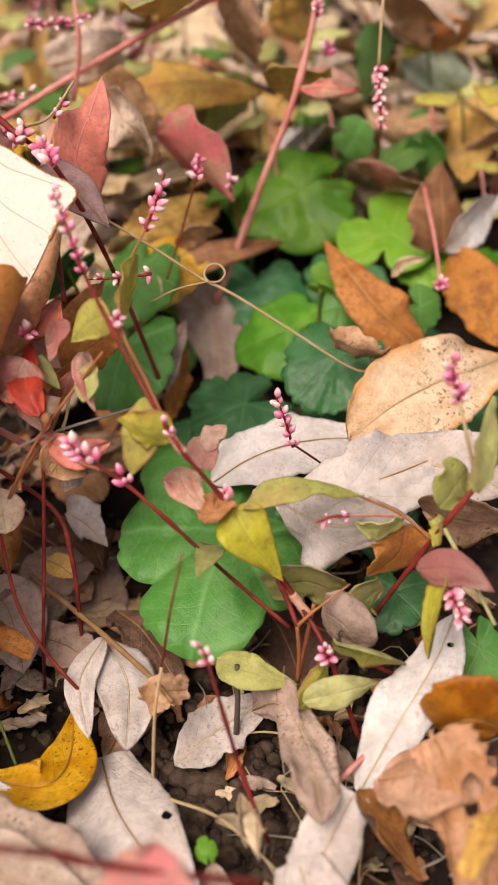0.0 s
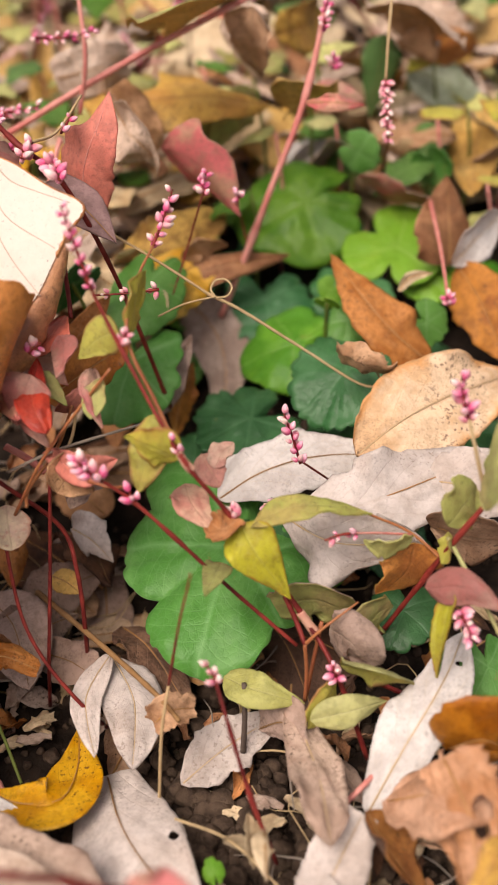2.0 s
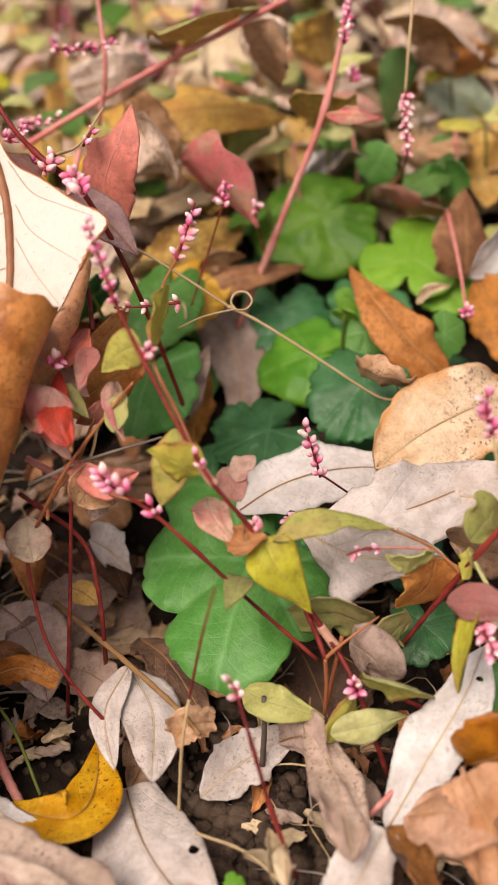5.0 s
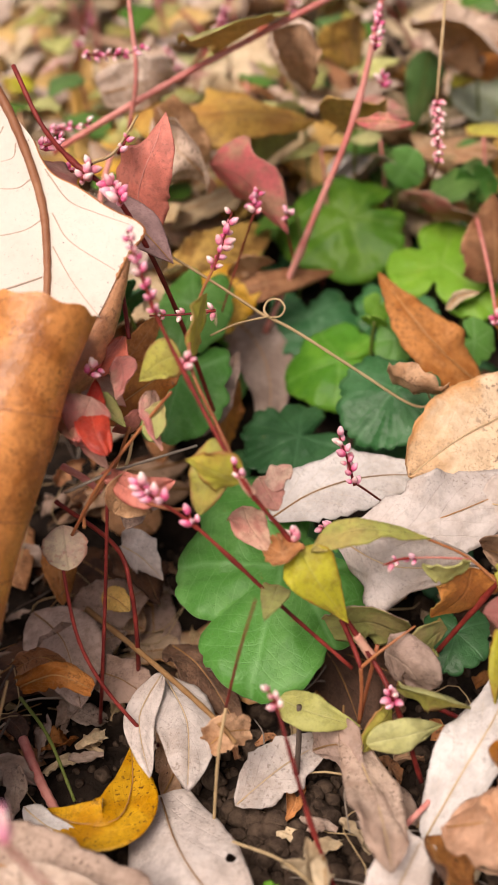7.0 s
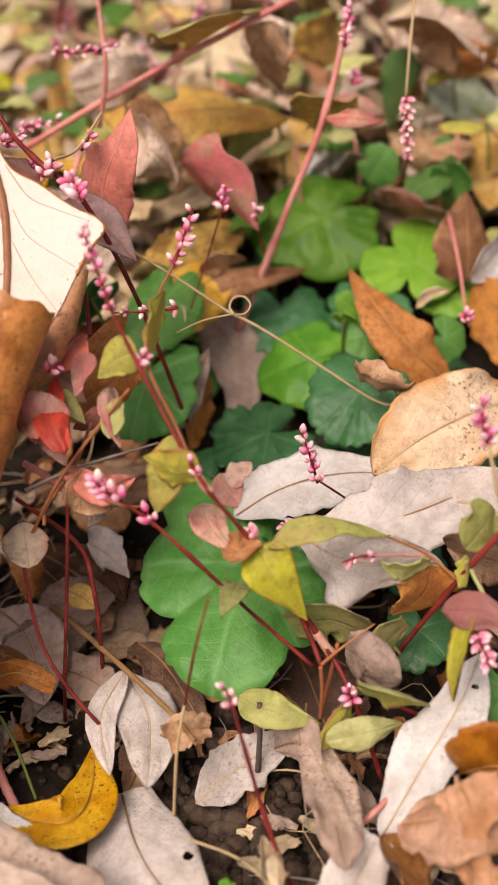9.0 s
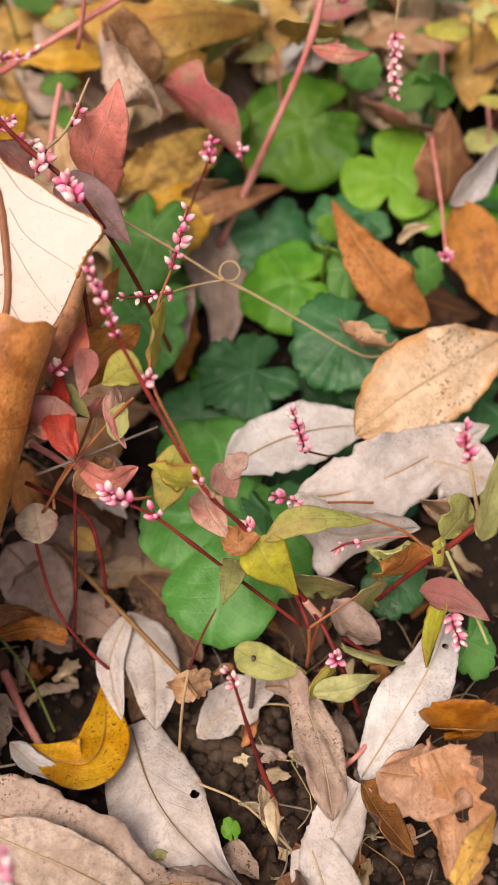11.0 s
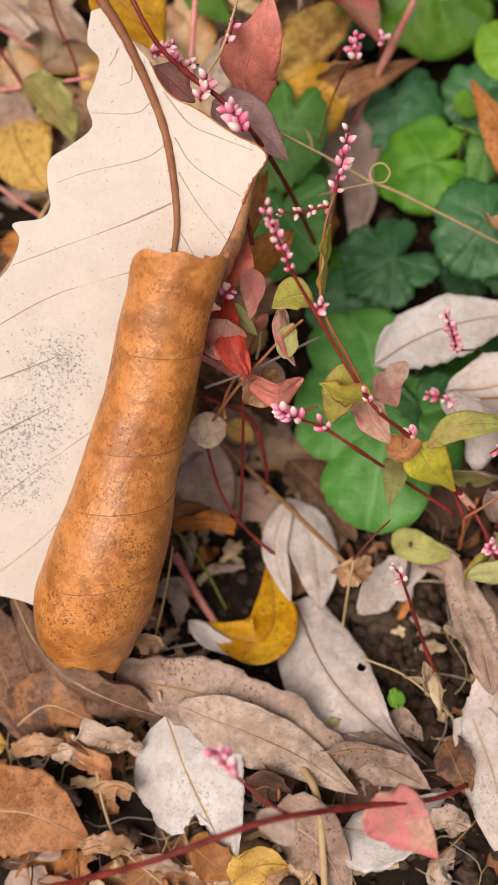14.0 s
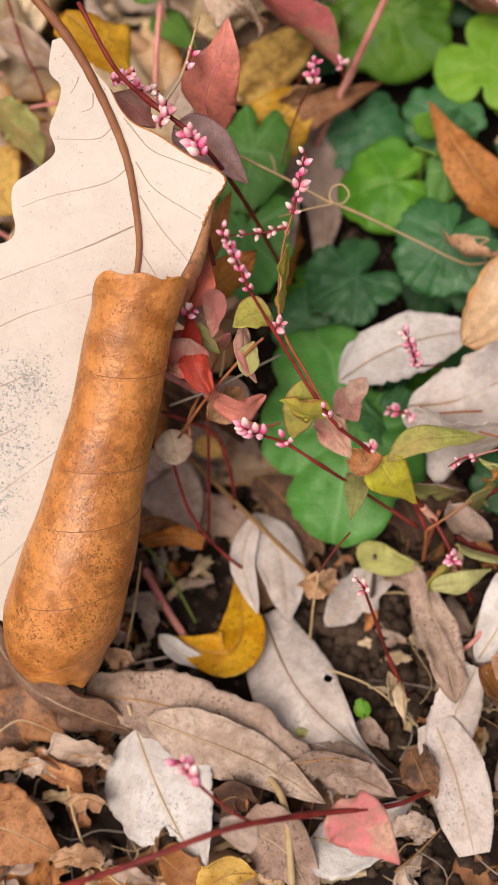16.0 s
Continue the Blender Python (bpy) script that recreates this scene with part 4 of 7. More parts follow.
# fallen leaves in the foreground
leaf("dry_leaf", "whitish dry leaf with a hole, lying on other leaves", "pale", [(-0.0184, 0.0274, -0.0120), (-0.0095, -0.0015, 0.0040), (0.0030, -0.0189, 0.0070), (0.0214, -0.0352, 0.0020)], (0.0125, 0.0080, -0.0001), outline="tailed", cup=-0.1, fold=-0.22, wave=0.012, ragged=0.05, nu=56, nv=32, holes=[(0.42, 0.76, 0.0016), (0.48, -0.4, 0.0005)], seed=3, rib="twig")
leaf("dry_leaf", "broad white dry leaf with a torn tip on the litter", "white", [(-0.0640, -0.0142, 0.0100), (-0.0556, -0.0378, 0.0140), (-0.0430, -0.0659, 0.0080)], (0.0185, 0.0076, 0.0046), outline="ovate", cup=-0.3, wave=0.02, serrate=0.008, ragged=0.06, nu=44, nv=24, holes=[(0.74, -0.7, 0.0050), (0.86, -0.7, 0.0045), (0.66, -0.45, 0.0016)], seed=5, rib="palerib", stalk=[(-0.0650, -0.0072, 0.0180)])
leaf("dry_leaf", "large grey-beige dry leaf with a torn upper edge", "ash", [(-0.0806, -0.0010, 0.0120), (-0.0536, -0.0082, 0.0180), (-0.0279, -0.0192, 0.0160), (-0.0050, -0.0363, 0.0080)], (0.0049, 0.0102, 0.0029), outline="torn", cup=-0.25, wave=0.014, ragged=0.3, nu=40, nv=20, holes=[(0.30, 0.6, 0.0010), (0.5, 0.5, 0.0008)], seed=8)
leaf("dry_leaf", "pale tan half of a folded dry leaf", "beige tan", [(-0.0591, -0.0127, 0.0200), (-0.0426, -0.0205, 0.0200), (-0.0231, -0.0295, 0.0150), (-0.0020, -0.0435, 0.0080)], (0.0055, 0.0088, 0.0034), outline="lance", cup=-0.35, wave=0.012, ragged=0.1, nu=34, nv=16, seed=9, rib="palerib")
leaf("dry_leaf", "umber dry leaf with a grey bloom and pale midrib", "cocoa umber", [(-0.1173, 0.0327, 0.0140), (-0.1011, 0.0050, 0.0240), (-0.0829, -0.0080, 0.0200), (-0.0637, -0.0150, 0.0080)], (0.0066, 0.0058, 0.0086), outline="lance", cup=-0.4, wave=0.03, nu=30, seed=11, rib="palerib")
leaf("dry_leaf", "umber leaf half under the curled leaf", "cocoa dark", [(-0.1356, 0.0297, 0.0080), (-0.1193, 0.0031, 0.0120), (-0.1107, -0.0216, 0.0060)], (0.0121, 0.0060, -0.0020), outline="ovate", wave=0.03, nu=26, seed=12)
leaf("dry_leaf", "golden brown folded dry leaf", "umber rust", [(-0.1191, -0.0153, 0.0060), (-0.1026, -0.0089, 0.0180), (-0.0872, -0.0158, 0.0120)], (-0.0012, 0.0110, 0.0075), outline="ovate", cup=-0.6, wave=0.03, seed=13, rib="palerib")
leaf("dry_leaf", "orange-brown speckled leaf lying flat", "russet", [(-0.1351, -0.0404, 0.0080), (-0.1112, -0.0423, 0.0100), (-0.0898, -0.0534, 0.0080)], (0.0042, 0.0147, 0.0020), outline="ovate", cup=-0.2, ragged=0.25, wave=0.025, nu=26, nv=18, seed=14, rib="palerib")
leaf("yellow_leaf", "curled yellow leaf with brown specks and white underside", "yellow white", [(-0.0510, 0.0205, -0.0060), (-0.0425, 0.0140, -0.0010), (-0.0320, 0.0105, 0.0020), (-0.0262, 0.0170, -0.0010), (-0.0258, 0.0290, -0.0050), (-0.0272, 0.0425, -0.0085)], (-0.0066, 0.0068, -0.0010), outline="wedge", cup=0.3, wave=0.012, ragged=0.06, nu=44, nv=16, seed=15, rib="brownvein")
leaf("dry_leaf", "white edge of a leaf under the yellow one", "white", [(-0.0570, 0.0215, -0.0050), (-0.0480, 0.0125, -0.0010), (-0.0350, 0.0055, 0.0010)], (0.0014, 0.0034, -0.0010), outline="lance", cup=0.2, wave=0.02, ragged=0.05, seed=151)
leaf("dry_leaf", "narrow white dry leaf with a rounded side", "pale white", [(-0.0174, 0.0621, 0.0000), (-0.0236, 0.0449, 0.0020), (-0.0194, 0.0233, 0.0040)], (0.0049, -0.0003, -0.0008), outline="oblong", cup=-0.2, wave=0.015, ragged=0.05, seed=16)
leaf("dry_leaf", "pale grey folded dry leaf", "pale", [(-0.0179, 0.0649, -0.0040), (-0.0097, 0.0455, -0.0020), (-0.0089, 0.0202, 0.0010)], (0.0096, 0.0017, -0.0023), outline="oblong", cup=-0.25, wave=0.02, ragged=0.05, seed=17)
leaf("dry_leaf", "pale grey dry leaf under a twig", "grey tan", [(-0.0443, 0.0746, -0.0120), (-0.0312, 0.0663, -0.0080), (-0.0181, 0.0548, -0.0080)], (0.0044, 0.0063, 0.0024), outline="oblong", cup=-0.25, wave=0.03, seed=18)
leaf("dry_leaf", "grey-brown dry leaf with a crumpled end", "ash tan", [(0.0366, 0.0390, 0.0040), (0.0421, 0.0108, 0.0140), (0.0436, -0.0060, 0.0200), (0.0439, -0.0177, 0.0220)], (0.0076, 0.0004, -0.0020), outline="oblong", cup=-0.3, wave=0.03, ragged=0.08, nu=28, seed=19, rib="palerib")
leaf("dry_leaf", "crumpled grey-brown dry leaf", "grey tan", [(0.0277, 0.0344, -0.0040), (0.0352, 0.0291, 0.0060), (0.0407, 0.0169, 0.0100)], (-0.0004, 0.0053, 0.0070), outline="oblong", cup=-0.8, wave=0.06, ragged=0.4, seed=20)
leaf("dry_leaf", "grey dry leaf half under others", "pale grey", [(0.0041, 0.0197, -0.0075), (0.0183, 0.0307, -0.0060), (0.0356, 0.0397, -0.0040)], (-0.0043, 0.0061, 0.0038), outline="lance", cup=-0.2, wave=0.02, ragged=0.3, seed=21)
leaf("dry_leaf", "long white dry leaf with grey spots and finely toothed edges", "white", [(0.0548, -0.0013, 0.0060), (0.0677, 0.0132, 0.0180), (0.0790, 0.0276, 0.0220), (0.0880, 0.0448, 0.0220)], (-0.0078, 0.0064, -0.0020), outline="oblong", cup=-0.25, wave=0.012, serrate=0.008, ragged=0.05, nu=48, nv=20, holes=[(0.80, -0.3, 0.0011)], seed=22, rib="palerib")
leaf("dry_leaf", "orange-brown crinkled dry leaf", "peach", [(0.0597, -0.0021, 0.0140), (0.0735, -0.0093, 0.0300), (0.0900, -0.0014, 0.0200)], (-0.0002, 0.0125, -0.0005), outline="oblong", cup=-0.4, wave=0.05, ragged=0.3, nu=26, nv=16, seed=23, rib="brownvein")
leaf("dry_leaf", "large crinkled reddish brown leaf with a torn edge", "peach", [(0.0728, -0.0036, 0.0360), (0.0772, -0.0182, 0.0320), (0.0774, -0.0359, 0.0200)], (0.0096, -0.0026, 0.0081), outline="torn", cup=-0.6, wave=0.05, ragged=0.4, nu=40, nv=26, holes=[(0.46, 0.35, 0.0036), (0.55, 0.2, 0.0026), (0.3, -0.5, 0.0012)], seed=24)
leaf("dry_leaf", "smooth orange-brown leaf in the litter", "orange", [(0.0773, 0.0086, 0.0200), (0.0845, 0.0042, 0.0300), (0.0961, 0.0064, 0.0200)], (0.0001, 0.0011, 0.0140), outline="oblong", cup=-0.5, wave=0.02, seed=25)
leaf("dry_leaf", "whitish dry leaf with dark specks", "pale", [(0.0381, -0.0314, 0.0100), (0.0449, -0.0185, 0.0120), (0.0535, -0.0049, 0.0140)], (-0.0074, 0.0039, 0.0022), outline="torn", cup=-0.3, wave=0.025, serrate=0.008, ragged=0.1, nu=30, nv=18, seed=26, rib="palerib")
leaf("dry_leaf", "dark orange-brown leaf on edge", "orange dark", [(0.0542, -0.0053, 0.0160), (0.0583, -0.0135, 0.0120), (0.0683, -0.0250, 0.0040)], (0.0043, 0.0084, -0.0088), outline="lance", cup=0.4, wave=0.02, seed=27)
leaf("dry_leaf", "whitish dry leaf lying flat on the soil", "pale", [(0.0372, -0.0213, 0.0120), (0.0419, -0.0409, 0.0100), (0.0442, -0.0635, 0.0080)], (0.0101, 0.0015, 0.0021), outline="torn", cup=-0.2, wave=0.02, serrate=0.006, ragged=0.08, nu=26, seed=28, rib="palerib")
leaf("dry_leaf", "yellow leaf with brown specks", "yellow", [(0.0739, -0.0406, 0.0360), (0.0800, -0.0323, 0.0420), (0.0882, -0.0213, 0.0360)], (-0.0030, 0.0022, -0.0020), outline="ovate", wave=0.02, seed=29)
leaf("dry_leaf", "white dry leaf under a red stem", "white", [(-0.0075, -0.0537, 0.0060), (0.0055, -0.0559, 0.0120), (0.0269, -0.0449, 0.0080)], (-0.0024, 0.0109, -0.0059), outline="ovate", cup=-0.2, wave=0.02, seed=30)
leaf("dry_leaf", "weathered grey-brown leaf on the soil", "grey dark", [(-0.0082, -0.0255, 0.0040), (0.0060, -0.0344, 0.0080), (0.0218, -0.0433, 0.0040)], (0.0044, 0.0074, 0.0040), outline="lance", cup=-0.6, wave=0.05, seed=31)
leaf("dry_leaf", "grey-brown dry leaf with its stalk", "grey", [(-0.0306, -0.0478, 0.0080), (-0.0164, -0.0578, 0.0120), (-0.0074, -0.0751, 0.0060)], (0.0084, 0.0067, 0.0061), outline="ovate", cup=-0.2, wave=0.03, nu=24, seed=32, rib="palerib")
leaf("dry_leaf", "golden dry leaf at the edge of the soil", "orange tan", [(-0.0583, -0.0546, 0.0060), (-0.0497, -0.0623, 0.0100), (-0.0422, -0.0669, 0.0060)], (0.0045, 0.0058, 0.0040), outline="ovate", cup=-0.3, wave=0.03, seed=33)
leaf("dry_leaf", "orange-brown dry leaf with dark blotches", "umber orange", [(0.0283, -0.0286, 0.0060), (0.0305, -0.0374, 0.0100), (0.0341, -0.0470, 0.0060)], (0.0063, 0.0020, 0.0040), outline="ovate", wave=0.03, seed=34)
leaf("dry_leaf", "small rolled brown dry leaf among the stems", "dark rust", [(-0.0302, -0.0299, 0.0080), (-0.0278, -0.0375, 0.0100), (-0.0270, -0.0479, 0.0060)], (0.0042, 0.0012, -0.0039), outline="lance", cup=1.0, wave=0.03, seed=35)
leaf("dry_leaf", "bright orange fallen leaf in the litter", "ochre", [(-0.0446, -0.0677, 0.0100), (-0.0348, -0.0634, 0.0140), (-0.0261, -0.0639, 0.0100)], (-0.0012, 0.0057, 0.0040), outline="ovate", wave=0.02, seed=36)
leaf("dry_leaf", "pale crumpled bit of dry leaf", "beige tan", [(-0.0911, -0.0246, 0.0100), (-0.0835, -0.0220, 0.0180), (-0.0791, -0.0252, 0.0120)], (-0.0014, 0.0030, 0.0095), outline="torn", cup=-0.6, wave=0.09, ragged=0.6, seed=37)
leaf("dry_leaf", "rusty crumpled bit of dry leaf", "rust", [(-0.1047, -0.0221, 0.0060), (-0.0916, -0.0275, 0.0120), (-0.0820, -0.0351, 0.0080)], (0.0017, 0.0042, 0.0079), outline="lance", cup=-0.5, wave=0.06, seed=38)
leaf("dry_leaf", "star-shaped curled scrap of dry leaf", "tan beige", [(-0.0018, 0.0291, 0.0100), (0.0034, 0.0290, 0.0160), (0.0096, 0.0320, 0.0120)], (-0.0017, 0.0046, 0.0028), outline="torn", cup=0.9, wave=0.06, ragged=0.3, seed=39)
leaf("dry_leaf", "grey dry leaf deep in the litter", "grey", [(-0.0611, 0.0683, -0.0120), (-0.0447, 0.0792, -0.0080), (-0.0313, 0.0889, -0.0120)], (-0.0049, 0.0072, 0.0080), outline="ovate", cup=-0.3, wave=0.03, seed=40)
leaf("dry_leaf", "pale dry leaf deep in the litter", "grey", [(-0.0515, 0.0975, -0.0120), (-0.0374, 0.0978, -0.0080), (-0.0231, 0.1077, -0.0120)], (-0.0024, 0.0067, 0.0060), outline="oblong", cup=-0.3, wave=0.03, seed=41)
leaf("dry_leaf", "dark dry leaf in the shade of the stems", "dark", [(-0.0390, 0.1224, -0.0060), (-0.0278, 0.1122, -0.0020), (-0.0200, 0.0963, -0.0080)], (0.0077, 0.0061, -0.0063), outline="oblong", cup=-0.4, wave=0.04, seed=42)
leaf("dry_leaf", "silver-grey dry leaf in the litter", "pale grey", [(-0.0323, 0.1118, 0.0060), (-0.0248, 0.1040, 0.0080), (-0.0178, 0.0986, 0.0020)], (0.0037, 0.0016, 0.0081), outline="ovate", cup=-0.5, wave=0.04, seed=43)
leaf("dry_leaf", "brown dry leaf under the green leaf", "cocoa dark", [(-0.0165, 0.0839, -0.0140), (-0.0063, 0.0707, -0.0100), (0.0061, 0.0488, -0.0140)], (0.0081, 0.0052, -0.0040), outline="oblong", wave=0.02, seed=44)
leaf("dry_leaf", "yellow scrap of leaf in the shade", "ochre", [(-0.0382, 0.0943, 0.0020), (-0.0333, 0.0914, 0.0020), (-0.0287, 0.0878, 0.0000)], (0.0025, 0.0032, 0.0017), outline="oblong", wave=0.03, seed=46)
leaf("dry_leaf", "pale curled scrap of dry leaf in the litter", "tan beige", [(-0.1164, -0.0219, 0.0100), (-0.1047, -0.0218, 0.0170), (-0.0966, -0.0239, 0.0110)], (0.0002, 0.0033, 0.0030), outline="torn", cup=-0.8, wave=0.08, ragged=0.4, nu=18, nv=12, seed=500)
leaf("dry_leaf", "beige crumpled scrap of dry leaf in the litter", "beige", [(-0.1037, -0.0238, 0.0100), (-0.0952, -0.0235, 0.0170), (-0.0899, -0.0253, 0.0110)], (0.0001, 0.0031, 0.0030), outline="torn", cup=0.8, wave=0.08, ragged=0.4, nu=18, nv=12, seed=501)
leaf("dry_leaf", "white crumpled scrap of dry leaf in the litter", "beige", [(-0.0901, -0.0230, 0.0100), (-0.0799, -0.0228, 0.0170), (-0.0725, -0.0248, 0.0110)], (0.0002, 0.0036, 0.0030), outline="torn", cup=-0.8, wave=0.08, ragged=0.4, nu=18, nv=12, seed=502)
leaf("dry_leaf", "straw-brown curled scrap in the litter", "tan beige", [(-0.0873, -0.0369, 0.0100), (-0.0801, -0.0364, 0.0170), (-0.0757, -0.0382, 0.0110)], (0.0001, 0.0036, 0.0030), outline="torn", cup=0.8, wave=0.08, ragged=0.4, nu=18, nv=12, seed=503)
leaf("dry_leaf", "folded beige scrap of dry leaf in the litter", "tan", [(-0.0932, -0.0552, 0.0100), (-0.0832, -0.0545, 0.0170), (-0.0762, -0.0567, 0.0110)], (0.0002, 0.0043, 0.0030), outline="torn", cup=-0.8, wave=0.08, ragged=0.4, nu=18, nv=12, seed=504)
leaf("dry_leaf", "grey-brown curled scrap in the litter", "tan ash", [(-0.0732, 0.0103, 0.0100), (-0.0676, 0.0103, 0.0170), (-0.0643, 0.0090, 0.0110)], (0.0003, 0.0040, 0.0030), outline="torn", cup=0.8, wave=0.08, ragged=0.4, nu=18, nv=12, seed=505)
leaf("dry_leaf", "ash-grey curled scrap in the litter", "ash", [(-0.0796, 0.0189, 0.0100), (-0.0723, 0.0186, 0.0170), (-0.0674, 0.0172, 0.0110)], (0.0004, 0.0044, 0.0030), outline="torn", cup=-0.8, wave=0.08, ragged=0.4, nu=18, nv=12, seed=506)
leaf("dry_leaf", "reddish curled scrap in the litter", "rust tan", [(-0.0611, 0.0593, 0.0100), (-0.0518, 0.0581, 0.0170), (-0.0445, 0.0569, 0.0110)], (0.0003, 0.0032, 0.0030), outline="torn", cup=0.8, wave=0.08, ragged=0.4, nu=18, nv=12, seed=507)
leaf("dry_leaf", "pinkish brown curled scrap in the litter", "rust beige", [(-0.0593, 0.0526, 0.0100), (-0.0470, 0.0512, 0.0170), (-0.0366, 0.0497, 0.0110)], (0.0003, 0.0036, 0.0030), outline="torn", cup=-0.8, wave=0.08, ragged=0.4, nu=18, nv=12, seed=508)
leaf("dry_leaf", "weathered dark bark-like leaf in the litter", "ash grey", [(-0.0123, -0.0307, 0.0100), (0.0008, -0.0308, 0.0170), (0.0135, -0.0332, 0.0110)], (0.0003, 0.0042, 0.0030), outline="torn", cup=0.8, wave=0.08, ragged=0.4, nu=18, nv=12, seed=509)
leaf("dry_leaf", "pale green scrap under the holed leaf", "palegreen beige", [(-0.0108, -0.0219, 0.0040), (-0.0077, -0.0209, 0.0060), (-0.0049, -0.0224, 0.0040)], (0.0002, 0.0028, 0.0010), outline="oblong", cup=-0.5, wave=0.05, nu=14, nv=8, seed=510)
leaf("dry_leaf", "pale scrap on the thin stem", "straw_leaf", [(0.0275, -0.0071, 0.0120), (0.0276, -0.0135, 0.0160), (0.0276, -0.0206, 0.0120)], (0.0030, 0.0000, -0.0020), outline="lance", cup=-0.8, wave=0.06, nu=14, nv=8, seed=511)
leaf("dry_leaf", "crumpled ash-brown leaf in the litter", "ash tan", [(0.0190, -0.0552, 0.0100), (0.0251, -0.0544, 0.0170), (0.0317, -0.0565, 0.0110)], (0.0002, 0.0045, 0.0030), outline="torn", cup=-0.8, wave=0.08, ragged=0.4, nu=18, nv=12, seed=512)
leaf("dry_leaf", "rolled dark scrap in the litter", "dark rust", [(-0.0366, -0.0406, 0.0100), (-0.0311, -0.0400, 0.0170), (-0.0269, -0.0418, 0.0110)], (0.0004, 0.0063, 0.0030), outline="torn", cup=0.8, wave=0.08, ragged=0.4, nu=18, nv=12, seed=513)

# leaves in the middle distance
leaf("dry_leaf", "large spotted tan leaf with a torn brown edge", "spotted", [(0.0639, 0.1061, 0.0360), (0.0846, 0.1208, 0.0400), (0.1034, 0.1322, 0.0380), (0.1233, 0.1490, 0.0300)], (-0.0078, 0.0121, 0.0090), outline="oblong", cup=-0.2, wave=0.02, ragged=0.12, nu=40, nv=24, seed=51, rib="palerib")
leaf("dry_leaf", "large pale dry leaf with a brown midrib", "pale beige", [(0.0416, 0.0876, 0.0280), (0.0623, 0.0858, 0.0340), (0.0849, 0.0969, 0.0320), (0.1114, 0.1116, 0.0280)], (-0.0041, 0.0118, 0.0070), outline="oblong", cup=-0.15, wave=0.02, ragged=0.2, nu=30, nv=20, seed=52, rib="brownvein")
leaf("dry_leaf", "broad beige dry leaf with a worn edge", "pale beige", [(0.0388, 0.0806, 0.0380), (0.0534, 0.0659, 0.0400), (0.0811, 0.0726, 0.0300)], (0.0030, 0.0041, 0.0115), outline="oblong", cup=-0.3, wave=0.025, ragged=0.25, nu=30, nv=18, seed=53)
leaf("dry_leaf", "white dry leaf with a dark midrib", "white", [(0.0186, 0.1025, 0.0240), (0.0356, 0.1091, 0.0300), (0.0544, 0.1138, 0.0300), (0.0735, 0.1161, 0.0260)], (-0.0029, 0.0114, 0.0028), outline="lance", cup=-0.2, wave=0.012, nu=26, seed=54, rib="twig")
leaf("dry_leaf", "pale dry leaf at the edge of the clearing", "pale", [(0.0853, 0.0989, 0.0300), (0.0966, 0.0932, 0.0320), (0.1112, 0.0859, 0.0280)], (0.0040, 0.0064, 0.0099), outline="oblong", cup=-0.2, wave=0.02, seed=55)
leaf("dry_leaf", "pinkish beige dry leaf under the stem", "beige tan", [(0.0851, 0.0849, 0.0240), (0.0953, 0.0754, 0.0280), (0.1117, 0.0771, 0.0220)], (-0.0005, 0.0018, -0.0137), outline="oblong", cup=-0.4, wave=0.03, seed=56)
leaf("dry_leaf", "brown lance-shaped leaf standing up, with dark blotches", "rust orange", [(0.0994, 0.1650, 0.0220), (0.0842, 0.1702, 0.0360), (0.0736, 0.1848, 0.0440), (0.0655, 0.2072, 0.0460)], (-0.0090, -0.0065, -0.0014), outline="ovate", cup=-0.35, wave=0.02, nu=28, seed=57, rib="brownvein")
leaf("dry_leaf", "curled scrap of brown leaf on a green leaf", "tan", [(0.0639, 0.1467, 0.0420), (0.0689, 0.1361, 0.0470), (0.0771, 0.1404, 0.0410)], (0.0016, 0.0047, -0.0091), outline="torn", cup=0.9, wave=0.08, ragged=0.4, seed=58)
leaf("dry_leaf", "grey-pink dry leaf with dark specks, hanging tip down", "ash beige", [(0.0062, 0.2300, 0.0150), (0.0180, 0.2160, 0.0090), (0.0225, 0.1960, 0.0010), (0.0165, 0.1700, -0.0080)], (0.0118, 0.0006, 0.0023), outline="ovate", cup=-0.3, wave=0.02, ragged=0.08, nu=28, seed=59)
leaf("dry_leaf", "blue-grey dry leaf in the shade", "grey", [(-0.0152, 0.1618, 0.0120), (-0.0006, 0.1629, 0.0220), (0.0115, 0.1850, 0.0300)], (-0.0052, 0.0027, 0.0044), outline="lance", cup=0.5, wave=0.02, seed=60)
leaf("dry_leaf", "orange-brown leaf edge in the shade", "orange", [(0.0020, 0.1558, 0.0060), (0.0056, 0.1710, 0.0120), (0.0105, 0.1834, 0.0180)], (-0.0040, -0.0012, 0.0055), outline="lance", wave=0.02, seed=61)
leaf("dry_leaf", "mottled golden-brown leaf among green leaves", "mottled", [(-0.0179, 0.2415, 0.0260), (0.0014, 0.2415, 0.0360), (0.0261, 0.2603, 0.0340)], (-0.0050, 0.0084, 0.0080), outline="round", cup=-0.3, wave=0.03, nu=26, nv=18, seed=62)
leaf("dry_leaf", "orange dry leaf between green leaves", "rust tan", [(0.0046, 0.2147, 0.0300), (0.0220, 0.2185, 0.0360), (0.0507, 0.2331, 0.0300)], (-0.0020, 0.0051, 0.0040), outline="lance", cup=-0.5, wave=0.03, seed=63)
leaf("dry_leaf", "small pale brown fallen leaf", "tan", [(0.0079, 0.2213, 0.0400), (0.0168, 0.2208, 0.0440), (0.0267, 0.2252, 0.0420)], (0.0003, 0.0015, -0.0058), outline="lance", cup=-0.4, seed=64)
